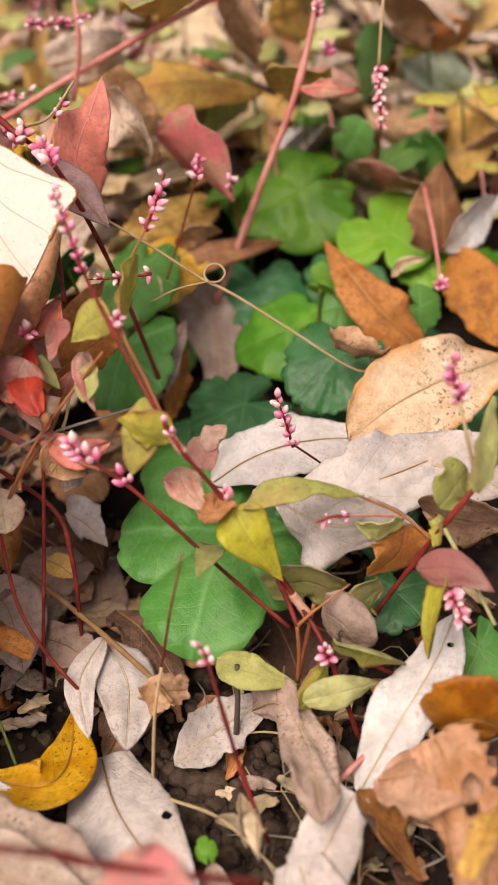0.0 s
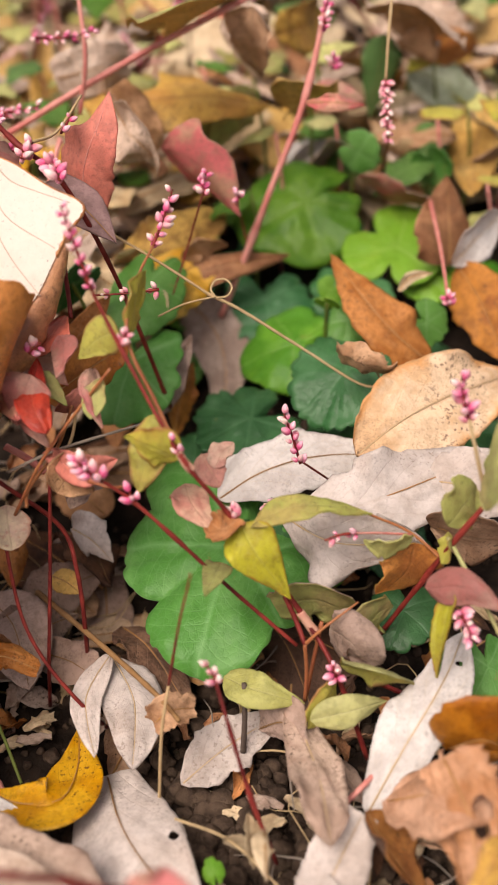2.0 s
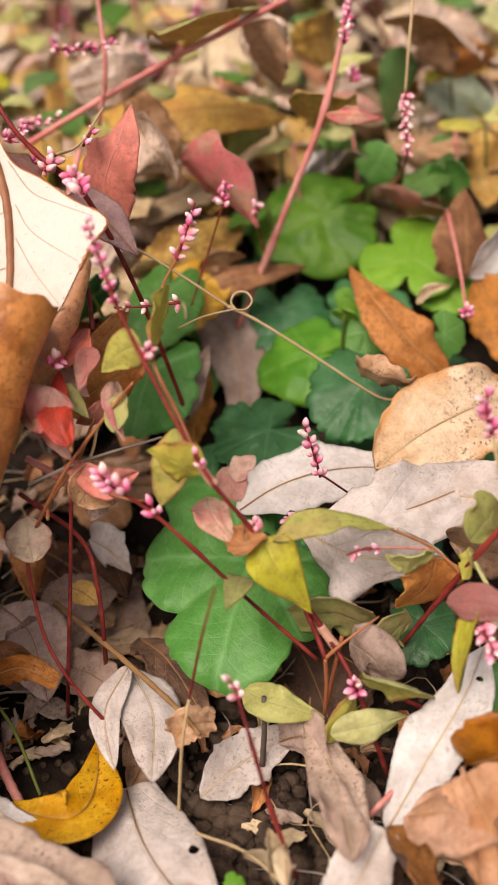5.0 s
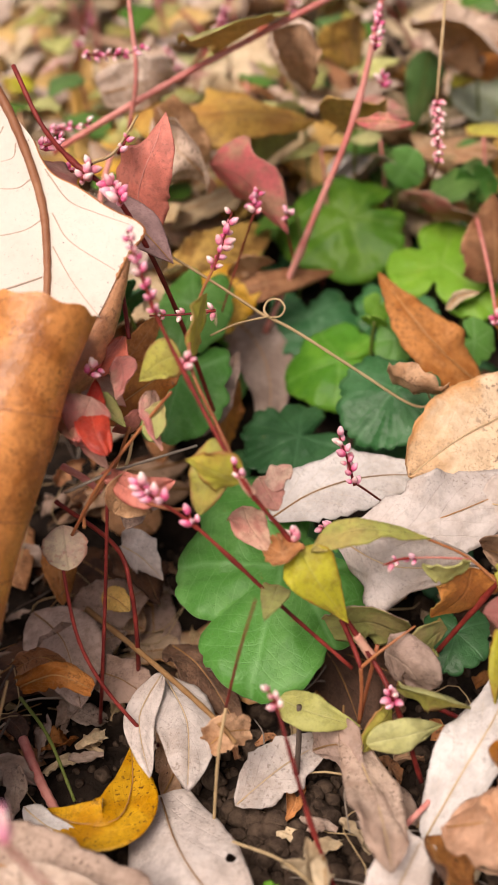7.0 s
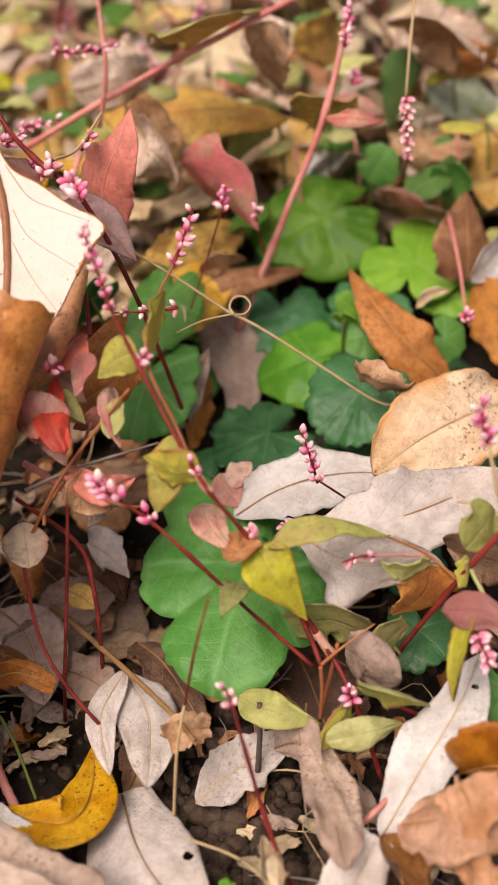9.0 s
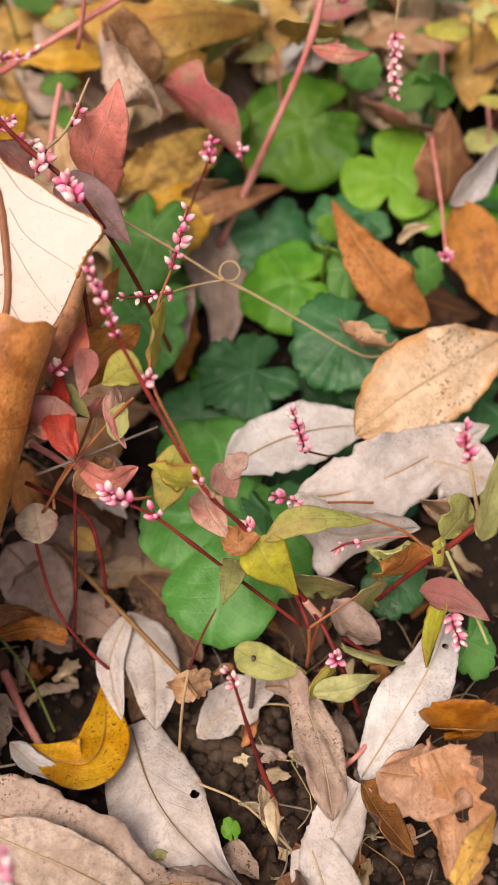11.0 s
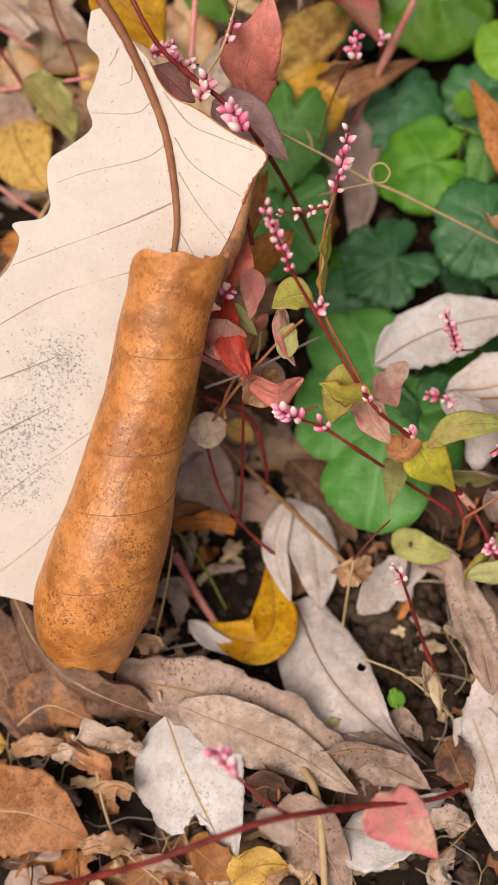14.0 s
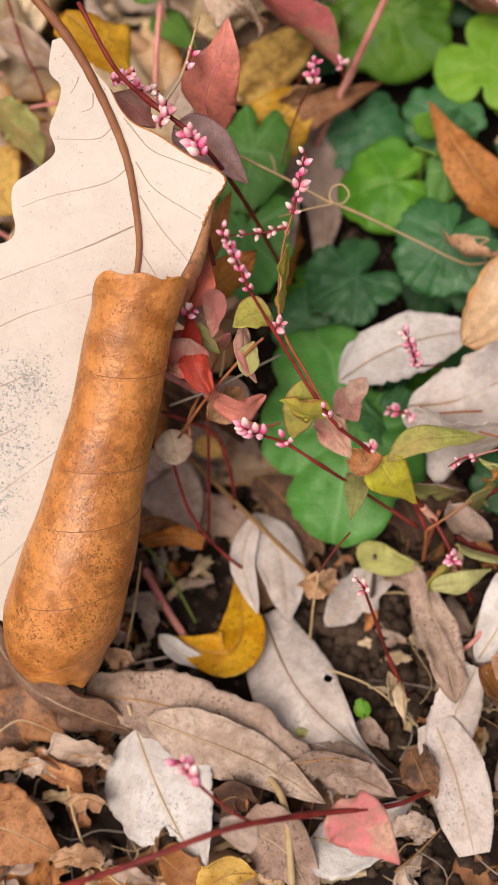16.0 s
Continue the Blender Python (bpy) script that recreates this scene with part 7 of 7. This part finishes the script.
# tendrils, straws and twigs
tendril = thing("dry_tendril", (-0.0284, 0.1657, 0.0900), "straw-coloured dry tendril with a curled loop", "tendril", "")
stalk(tendril, [(-0.0130, 0.1600, 0.0935), (-0.0068, 0.1572, 0.0904), (0.0060, 0.1530, 0.0825), (0.0215, 0.1475, 0.0722)], 0.0004, 0.0005, "straw")
stalk(tendril, [(0.0200, 0.1480, 0.0732), (0.0310, 0.1455, 0.0670), (0.0500, 0.1415, 0.0530), (0.0683, 0.1379, 0.0394), (0.0770, 0.1375, 0.0380)], 0.0006, 0.0004, "straw")
stalk(tendril, [(0.0225, 0.1470, 0.0722), (0.0212, 0.1492, 0.0738), (0.0228, 0.1520, 0.0752), (0.0262, 0.1524, 0.0750), (0.0280, 0.1498, 0.0735), (0.0262, 0.1472, 0.0722), (0.0232, 0.1468, 0.0722)], 0.0004, 0.0003, "straw")
stalk(tendril, [(0.0030, 0.1500, 0.0640), (0.0120, 0.1475, 0.0700), (0.0225, 0.1470, 0.0725)], 0.0003, 0.0003, "straw")
stalk(tendril, [(0.0782, 0.1397, 0.0340), (0.0745, 0.1424, 0.0420), (0.0787, 0.1451, 0.0420), (0.0695, 0.1487, 0.0400)], 0.0004, 0.0004, "straw")
twig1 = thing("dry_twig", (-0.0320, 0.0607, 0.0300), "brown dry stalk lying across the litter", "twig", "")
stalk(twig1, [(-0.0440, 0.0930, -0.0040), (-0.0187, 0.0581, 0.0105), (-0.0007, 0.0338, 0.0174), (0.0060, 0.0240, 0.0180)], 0.001, 0.0007, "twig")
twig2 = thing("dry_twig", (-0.0033, 0.0117, 0.0040), "straw-coloured stalk standing in the litter", "twig", "")
stalk(twig2, [(-0.0020, 0.0142, -0.0062), (0.0010, 0.0220, 0.0163), (0.0039, 0.0298, 0.0268)], 0.0005, 0.0005, "straw")
stalk(twig2, [(0.0039, 0.0298, 0.0268), (0.0092, 0.0280, 0.0535), (0.0145, 0.0262, 0.0763)], 0.0005, 0.0003, "stem", name="upper_stalk")
twig3 = thing("dry_twig", (0.0226, 0.0203, 0.0040), "short dark dry twig", "twig", "")
stalk(twig3, [(0.0223, 0.0288, -0.0070), (0.0236, 0.0332, 0.0040), (0.0242, 0.0375, 0.0145)], 0.0009, 0.0008, "dark_twig")
twig4 = thing("dry_twig", (-0.0151, -0.0399, 0.0060), "flat straw blade on the litter", "straw", "")
stalk(twig4, [(-0.0217, -0.0308, 0.0100), (-0.0152, -0.0442, 0.0140), (-0.0151, -0.0730, 0.0120)], 0.0014, 0.0012, "straw")
twig5 = thing("dry_twig", (-0.0524, 0.0332, 0.0060), "thick pink-red stem stub on the soil", "twig", "")
stalk(twig5, [(-0.0619, 0.0491, -0.0120), (-0.0547, 0.0335, -0.0100), (-0.0477, 0.0207, -0.0080)], 0.0016, 0.0014, "pinkstem")
twig6 = thing("dry_twig", (-0.0461, 0.0228, 0.0040), "thin green grass blade", "grass", "")
stalk(twig6, [(-0.0624, 0.0589, -0.0040), (-0.0525, 0.0453, -0.0060), (-0.0437, 0.0266, -0.0120)], 0.0006, 0.0005, "greentwig")
twig7 = thing("dry_twig", (-0.0242, 0.0894, 0.0600), "thin grey dry stalk behind the weed", "twig", "")
stalk(twig7, [(-0.0395, 0.0817, 0.0620), (-0.0239, 0.0833, 0.0680), (-0.0010, 0.0941, 0.0660)], 0.0005, 0.0004, "grey_twig")
twig8 = thing("dry_twig", (0.0469, 0.0013, 0.0040), "pink stem stub under the white leaf", "twig", "")
stalk(twig8, [(0.0469, 0.0013, 0.0040), (0.0532, 0.0040, 0.0100), (0.0583, 0.0087, 0.0100)], 0.0008, 0.0008, "pinkstem")
twig9 = thing("dry_twig", (-0.0868, -0.0330, 0.0080), "thin curled straw on the litter", "straw", "")
stalk(twig9, [(-0.0882, -0.0276, 0.0100), (-0.0851, -0.0425, 0.0120), (-0.0800, -0.0550, 0.0100), (-0.0671, -0.0670, 0.0060)], 0.0006, 0.0004, "straw")
twig10 = thing("dry_twig", (-0.0698, 0.0218, 0.0080), "thin dry stalk beside the curled leaf", "twig", "")
stalk(twig10, [(-0.0681, 0.0120, 0.0060), (-0.0617, 0.0241, 0.0200), (-0.0560, 0.0375, 0.0340)], 0.0005, 0.0004, "straw")
twig11 = thing("dry_twig", (0.0037, -0.0020, 0.0060), "thin straw on the soil", "straw", "")
stalk(twig11, [(0.0040, 0.0005, 0.0080), (0.0184, -0.0078, 0.0100), (0.0318, -0.0217, 0.0080)], 0.0004, 0.0004, "straw")
twig13 = thing("dry_twig", (-0.1088, 0.1430, 0.0500), "pale straw behind the curled leaf", "straw", "")
stalk(twig13, [(-0.1339, 0.1262, 0.0300), (-0.1161, 0.1451, 0.0400), (-0.1006, 0.1590, 0.0500), (-0.0885, 0.1757, 0.0560)], 0.0007, 0.0006, "straw")


# leaves of the low plants just behind
leaf("dry_leaf", "large grey-brown dry leaf in the shade of the red stems", "grey", [(-0.0630, 0.0960, -0.0080), (-0.0500, 0.0780, -0.0020), (-0.0430, 0.0550, -0.0060)], (0.0112, 0.0060, 0.0010), outline="oblong", cup=-0.3, wave=0.02, ragged=0.12, nu=28, seed=701)
for label, mats, spine, side, foot in (
    ("oval green leaf of a low plant behind", "leafgreen", [(0.073, 0.300, 0.036), (0.085, 0.296, 0.039), (0.097, 0.298, 0.034)], (0.001, 0.008, 0.008), (0.071, 0.306, -0.012)),
    ("dull green oval leaf of a low plant behind", "leafgreen", [(0.109, 0.310, 0.035), (0.123, 0.306, 0.038), (0.136, 0.308, 0.030)], (0.001, 0.006, 0.006), (0.107, 0.316, -0.012)),
    ("dark green hanging leaf of a low plant behind", "leafgreen", [(0.118, 0.294, 0.044), (0.118, 0.288, 0.031), (0.117, 0.287, 0.020)], (0.0075, 0.001, 0.001), (0.119, 0.304, -0.012)),
    ("long silver-green leaf with a pale sheen", "silver", [(0.115, 0.345, 0.056), (0.134, 0.338, 0.047), (0.157, 0.334, 0.024)], (0.003, 0.008, 0.009), (0.112, 0.352, -0.012)),
    ("olive leaf with a red edge, hanging from a stem", "olive", [(0.043, 0.294, 0.073), (0.032, 0.288, 0.064), (0.020, 0.286, 0.049)], (0.006, 0.003, -0.008), (0.046, 0.304, -0.012)),
    ("long dark green leaf behind the drooping spike", "leafgreen", [(0.102, 0.335, 0.076), (0.099, 0.330, 0.061), (0.095, 0.328, 0.040)], (0.009, 0.001, -0.001), (0.104, 0.345, -0.012)),
    ("narrow green leaf of a low plant behind", "leafgreen", [(0.062, 0.312, 0.045), (0.072, 0.308, 0.047), (0.083, 0.308, 0.041)], (0.001, 0.004, 0.004), (0.060, 0.318, -0.012)),
    ("pink and yellow leaf on a red stem", "pink ochre", [(0.066, 0.302, 0.063), (0.077, 0.299, 0.066), (0.089, 0.300, 0.063)], (0.001, 0.004, 0.006), (0.064, 0.308, -0.012)),
):
    leaf("ground_leaf", label, mats, spine, side, rib="greentwig", stalk=[V(spine[0]).lerp(V(foot), 0.4) + Vector((0.001, 0.002, 0.0)), foot], group="green leaves behind", outline="ovate", cup=-0.35, wave=0.015, ragged=0.04, nu=18, nv=10, seed=700 + len(label))
leaf("dry_leaf", "white scrap of dry leaf among the green leaves", "white", [(0.055, 0.311, 0.030), (0.066, 0.309, 0.035), (0.075, 0.309, 0.036)], (0.001, 0.005, 0.005), outline="torn", cup=-0.3, seed=711)
leaf("dry_leaf", "pale tan curled leaf behind the pink stem", "beige tan", [(0.037, 0.312, 0.104), (0.041, 0.308, 0.088), (0.044, 0.312, 0.068)], (0.012, 0.001, 0.002), outline="ovate", cup=-0.7, wave=0.03, seed=712)
leaf("dry_leaf", "crumpled pinkish tan leaf far back", "beige tan", [(0.106, 0.362, 0.080), (0.121, 0.358, 0.070), (0.142, 0.360, 0.064)], (0.003, 0.006, 0.013), outline="torn", cup=-0.6, wave=0.05, seed=713)
leaf("dry_leaf", "golden dry leaf far back among the weeds", "ochre tan", [(0.124, 0.362, 0.050), (0.134, 0.358, 0.057), (0.148, 0.360, 0.050)], (0.001, 0.007, 0.009), outline="ovate", cup=-0.4, wave=0.04, seed=714)
leaf("dry_leaf", "beige dry leaf far back among the stems", "beige straw_leaf", [(-0.034, 0.362, 0.070), (-0.022, 0.358, 0.067), (-0.005, 0.360, 0.064)], (0.002, 0.008, 0.009), outline="ovate", cup=-0.4, wave=0.04, seed=715)
leaf("dry_leaf", "crumpled tan leaf behind the red leaf", "tan beige", [(-0.013, 0.262, 0.094), (-0.006, 0.257, 0.083), (0.000, 0.256, 0.068)], (0.008, 0.002, 0.003), outline="torn", cup=-0.6, wave=0.06, seed=716)

# ---- the litter below and behind: many more fallen leaves ----
def litter():
    rng = random.Random(21)
    kinds = [("grey", "grey-brown dry leaf"), ("tan", "tan dry leaf"), ("beige", "beige dry leaf"), ("rust", "rust-brown dry leaf"), ("dark", "dark brown dry leaf"),
             ("straw_leaf", "straw-coloured dry leaf"), ("spotted", "golden tan spotted leaf"), ("ochre", "ochre dry leaf")]
    made = {}
    for i, (mat, label) in enumerate(kinds):
        for j in range(2):
            k = 16 * i + j
            size = (0.022, 0.03)[j]
            bm = bmesh.new()
            bend = rng.uniform(-0.004, 0.007)
            spine = [(-size, 0, 0), (0, 0.003 * rng.uniform(-1, 1), bend), (size, 0, 0)]
            blade(bm, spine, (0, size * rng.uniform(0.33, 0.55), 0),
                  outline=rng.choice(("lance", "ovate", "oblong", "torn")), cup=rng.uniform(-0.7, 0.3), wave=0.035, ragged=0.18, seed=k, nu=16, nv=10)
            ob = thing("fallen_leaf", (0, 0, 0), label + " in the litter", "leaf", "leaf litter")
            part("blade", bm, [M[mat], M[mat]], ob)
            bm = bmesh.new()
            tube(bm, [glide(spine, q) + Vector((0, 0, 0.0002)) for q in (0, 0.5, 0.95)], 0.0004, 0.0001, 8, 5)
            part("midrib", bm, M["brownvein"], ob)
            made[(i, j)] = [ob, False]
    spots = []
    for k in range(820):
        far = k > 90
        if far:
            y = 0.2 + 0.55 * rng.random() ** 1.2
            x = rng.uniform(-0.13, 0.16) * (1 + 1.2 * (y - 0.2)) + 0.02
            z = rng.uniform(0.002, 0.042)
        else:
            x, y = rng.uniform(-0.16, 0.15), rng.uniform(-0.13, 0.2)
            z = soil_height(x, y) + rng.uniform(0.001, 0.005)
        # keep the open soil and the deep gap of green leaves mostly free
        if not far and (math.hypot((x - 0.018) / 0.8, y - 0.008) < 0.04 or math.hypot(x - 0.025, y + 0.06) < 0.03 or (math.hypot((x - 0.05) / 1.3, y - 0.15) < 0.05 and rng.random() < 0.85)):
            continue
        if far and 0.0 < x < 0.16 and y < 0.30:
            continue
        if not far and (math.hypot(x + 0.028, y - 0.018) < 0.034 or math.hypot(x + 0.105, y - 0.005) < 0.048):
            continue
        spots.append((x, y, z, far))
    count, rest = 0, []
    spots.sort(key=lambda q: q[1])
    for x, y, z, far in spots:
        w = [2, 2, 1, 7, 8, 0, 2, 1] if not far else [0, 3, 8, 1, 0, 8, 5, 6]
        i, j = rng.choices(range(8), w)[0], rng.randrange(2)
        tilt = 26 if far else 9
        count += 1
        m = pose(x, y, z, rng.gauss(0, tilt), rng.gauss(0, tilt), rng.uniform(0, 360))
        slot = made[(i, j)]
        if count > 270 and slot[1]:
            rest.append((m, i, slot[0].children[0].data))
        elif not slot[1]:
            slot[0].matrix_basis, slot[1] = m, True
        else:
            copy_thing(slot[0], m)
    for slot in made.values():
        if not slot[1]:
            slot[0].location = (rng.uniform(-0.2, 0.2), 0.7, 0.0)
    # the farther ones, past counting, are joined
    verts, faces, uvs, kind = [], [], [], []
    for m, i, me in rest:
        at = len(verts)
        verts += [m @ v.co for v in me.vertices]
        faces += [[at + v for v in f.vertices] for f in me.polygons]
        uvs += [c for lp in me.uv_layers[0].data for c in lp.uv]
        kind += [i] * len(me.polygons)
    me = bpy.data.meshes.new("fallen_leaves")
    me.from_pydata(verts, [], faces)
    me.uv_layers.new(name="UVMap").data.foreach_set("uv", uvs)
    me.polygons.foreach_set("material_index", kind)
    me.polygons.foreach_set("use_smooth", [True] * len(faces))
    for mat, label in kinds:
        me.materials.append(M[mat])
    tagged(new("fallen_leaves", me), "many pale brown fallen leaves farther back", "leaf litter", kind="stuff")


litter()


def back_greenery():
    """Small green and yellow leaves of low plants behind, on thin stalks."""
    rng = random.Random(8)
    for k in range(150):
        y = 0.26 + 0.42 * rng.random() ** 1.3
        x = rng.uniform(-0.06 if k > 70 else -0.1, 0.18) * (1 + 1.3 * (y - 0.25)) + 0.02
        h = rng.uniform(0.02, 0.07)
        ob = thing("ground_leaf", (x, y, -0.005), "small green leaf of the low plants behind", "leaf", "green leaves behind")
        a, s = rng.uniform(0, 6.28), rng.uniform(0.014, 0.026)
        tip = Vector((math.cos(a), math.sin(a), rng.uniform(-0.5, 0.2))) * s
        base = Vector((x, y, h))
        bm = bmesh.new()
        blade(bm, [base, base + tip * 0.5 + Vector((0, 0, 0.003)), base + tip], Vector((-math.sin(a), math.cos(a), 0)) * s * 0.42, outline="ovate", cup=-0.4, seed=k, nu=10, nv=6)
        part("blade", bm, [M[rng.choice(("green", "olive", "palegreen", "lime", "palegreen", "green"))]] * 2, ob)
        bm = bmesh.new()
        tube(bm, [(x, y, -0.006), (x + 0.002, y - 0.003, h * 0.6), base], 0.0008, 0.0006, 6, 5)
        part("leaf_stalk", bm, M[rng.choice(("greentwig", "pinkstem"))], ob)


back_greenery()


def debris():
    """Crumpled scraps, bits of stalk and torn leaf between the larger leaves."""
    rng = random.Random(33)
    scraps = []
    for i in range(12):
        size = rng.uniform(0.003, 0.009)
        bm = bmesh.new()
        blade(bm, [(-size, 0, 0), (0, size * rng.uniform(-0.4, 0.4), size * rng.uniform(-0.2, 0.5)), (size, 0, 0)], (0, size * rng.uniform(0.35, 0.7), 0),
              outline=rng.choice(("torn", "lance", "oblong")), cup=rng.uniform(-1.4, 1.4), wave=0.12, ragged=0.7, seed=300 + i, nu=12, nv=8)
        mat = rng.choice(("dark", "rust", "tan", "rust", "umber", "straw_leaf", "umber", "ash"))
        ob = part("leaf_scrap", bm, M[mat])
        scraps.append(tagged(ob, "small crumpled scrap of dry brown leaf", "leaf", "leaf scraps"))
    straws = []
    for i in range(9):
        ln = rng.uniform(0.007, 0.02)
        bm = bmesh.new()
        tube(bm, [(-ln, 0, 0), (-ln * 0.3, ln * rng.uniform(-0.4, 0.4), ln * rng.uniform(0, 0.3)), (ln * 0.4, ln * rng.uniform(-0.4, 0.4), ln * rng.uniform(0, 0.4)), (ln, 0, 0)], rng.uniform(0.0002, 0.0005), 0.0002, 10, 5)
        ob = part("dry_stalk", bm, M[rng.choice(("straw", "twig", "grey_twig", "stem", "straw", "dark_twig"))])
        straws.append(tagged(ob, "thin piece of dry stalk in the litter", "stalk", "bits of stalk"))
    for k in range(600):
        kind = scraps if k < 330 else straws
        reach = 0.028 if k < 330 else 0.042
        while True:
            zone = rng.random()
            if zone < 0.15:
                x, y = rng.uniform(-0.13, -0.04), rng.uniform(0.1, 0.25)
            elif zone < 0.42:
                x, y = rng.gauss(-0.05, 0.035), rng.gauss(0.03, 0.035)
            elif zone < 0.86:
                x, y = rng.uniform(-0.12, 0.09), rng.uniform(-0.09, 0.03)
            else:
                x, y = rng.uniform(-0.05, 0.12), rng.uniform(0.0, 0.12)
            # the yellow leaf, the holed leaf and most of the open soil stay clear
            if math.hypot(x + 0.028, y - 0.018) > reach and math.hypot(x + 0.008, y + 0.002) > reach and (math.hypot(x - 0.018, y - 0.008) > 0.03 or rng.random() < 0.4):
                break
        m = pose(x, y, soil_height(x, y) + rng.uniform(0.002, 0.010), rng.gauss(0, 25), rng.gauss(0, 25), rng.uniform(0, 360))
        if k < len(scraps) or 330 <= k < 330 + len(straws):
            kind[k if k < 330 else k - 330].matrix_basis = m
        else:
            copy_thing(rng.choice(kind), m)


debris()


def undergrowth():
    """Dark leaves added to put shade into the gap between the larger green ones, and litter behind the curled leaf."""
    rng = random.Random(17)
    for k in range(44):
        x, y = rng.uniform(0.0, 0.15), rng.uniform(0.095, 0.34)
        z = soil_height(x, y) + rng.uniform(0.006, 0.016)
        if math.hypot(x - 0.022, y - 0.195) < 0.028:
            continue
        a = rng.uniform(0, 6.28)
        lobed_leaf("dark green leaf added as shade between the ground leaves", rng.choice(("g2", "g2", "g2b", "g4")), (x, y, z), (rng.gauss(0, 0.3), rng.gauss(-0.2, 0.3), 1),
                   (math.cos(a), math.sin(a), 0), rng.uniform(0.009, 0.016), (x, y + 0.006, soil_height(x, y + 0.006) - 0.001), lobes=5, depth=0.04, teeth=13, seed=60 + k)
    for k in range(46):
        x, y = rng.uniform(-0.19, -0.03), rng.uniform(0.11, 0.29)
        z = soil_height(x, y) + rng.uniform(0.004, 0.03)
        a, ln = rng.uniform(0, 6.28), rng.uniform(0.014, 0.026)
        d = Vector((math.cos(a), math.sin(a), rng.uniform(-0.3, 0.3))) * ln
        c = Vector((x, y, z))
        leaf("dry_leaf", rng.choice(("brown dry leaf behind the curled leaf", "weathered dry leaf among the pink stems")), rng.choice(("grey", "tan", "rust", "beige", "dark", "ochre")),
             [c - d, c + Vector((0, 0, 0.003)), c + d], Vector((-math.sin(a), math.cos(a), rng.uniform(-0.3, 0.3))) * ln * 0.42, outline=rng.choice(("ovate", "lance", "oblong")), cup=rng.uniform(-0.6, 0.4), seed=400 + k)


undergrowth()


def back_weeds():
    """More flowering weeds far behind, with pink stems and bud spikes."""
    rng = random.Random(52)
    for k in range(9):
        x, y = rng.uniform(-0.12, 0.16), rng.uniform(0.3, 0.52)
        ob = thing("flowering_weed", (x, y, -0.01), "pink-stemmed flowering weed among the leaves behind", "plant", "flowering weeds")
        lean, top = rng.uniform(-0.09, 0.09), rng.uniform(0.06, 0.12)
        pts = [(x, y, -0.01), (x + lean * 0.4, y - 0.01, top * 0.5), (x + lean, y - 0.02, top)]
        stalk(ob, pts, 0.0012, 0.0008, rng.choice(("pinkstem", "stem")))
        for q in range(2):
            b = V(pts[2]) if q == 0 else glide(pts, 0.7)
            w = Vector((rng.uniform(-0.012, 0.012), -0.004, rng.uniform(0.008, 0.02)))
            spike(ob, [b, b + w * 0.5, b + w], 9, size=0.0017, seed=600 + 2 * k + q)
        for q in range(2):
            b = glide(pts, 0.35 + 0.3 * q)
            a = rng.uniform(0, 6.28)
            w = Vector((math.cos(a), math.sin(a), rng.uniform(-0.4, 0.3))) * rng.uniform(0.016, 0.026)
            plant_leaf(ob, rng.choice(("olive lime", "blush beige", "palegreen lime", "red pink")), [b, b + w * 0.5 + Vector((0, 0, 0.003)), b + w], Vector((-math.sin(a), math.cos(a), 0)) * w.length * 0.24, outline="lance", cup=-0.4, seed=640 + 2 * k + q, nu=12, nv=8)


back_weeds()


def wide_litter():
    """The same litter going on all round, past what is seen from close by."""
    rng = random.Random(77)
    verts, faces, kind = [], [], []
    names = ("tan", "beige", "rust", "ochre", "grey", "umber", "straw_leaf", "olive")
    while len(kind) < 7500:
        x, y = rng.gauss(0.02, 0.5), rng.gauss(0.25, 0.55)
        if abs(x - 0.02) < 0.17 + 0.16 * max(0.0, y) and -0.16 < y < 0.76:
            continue
        ln, w, bend = rng.uniform(0.016, 0.034), rng.uniform(0.3, 0.5), rng.uniform(-0.25, 0.35)
        m = pose(x, y, soil_height(x, y) + rng.uniform(0.003, 0.02), rng.gauss(0, 18), rng.gauss(0, 18), rng.uniform(0, 360))
        at = len(verts)
        for i in range(7):
            u = i / 6
            hw = ln * w * max(0.02, math.sin(math.pi * u ** 0.8))
            for v in (-1, 0, 1):
                verts.append(m @ Vector((ln * (2 * u - 1), v * hw, ln * bend * (4 * u * (1 - u)) + abs(v) * hw * 0.3)))
        for i in range(6):
            for j in (0, 1):
                q = at + 3 * i + j
                faces.append((q, q + 3, q + 4, q + 1))
        kind.append(rng.randrange(len(names)))
    me = bpy.data.meshes.new("leaf_litter")
    me.from_pydata(verts, [], faces)
    me.polygons.foreach_set("material_index", [kind[i // 12] for i in range(len(faces))])
    me.polygons.foreach_set("use_smooth", [True] * len(faces))
    uv = me.uv_layers.new(name="UVMap")
    spot = [(((i % 21) // 3) / 6, ((i % 21) % 3) / 2) for i in range(len(verts))]
    uv.data.foreach_set("uv", [k for lp in me.loops for k in spot[lp.vertex_index]])
    for n in names:
        me.materials.append(M[n])
    return tagged(new("leaf_litter", me), "brown autumn leaf litter covering the soil all round", "leaf litter", kind="stuff")


wide_litter()
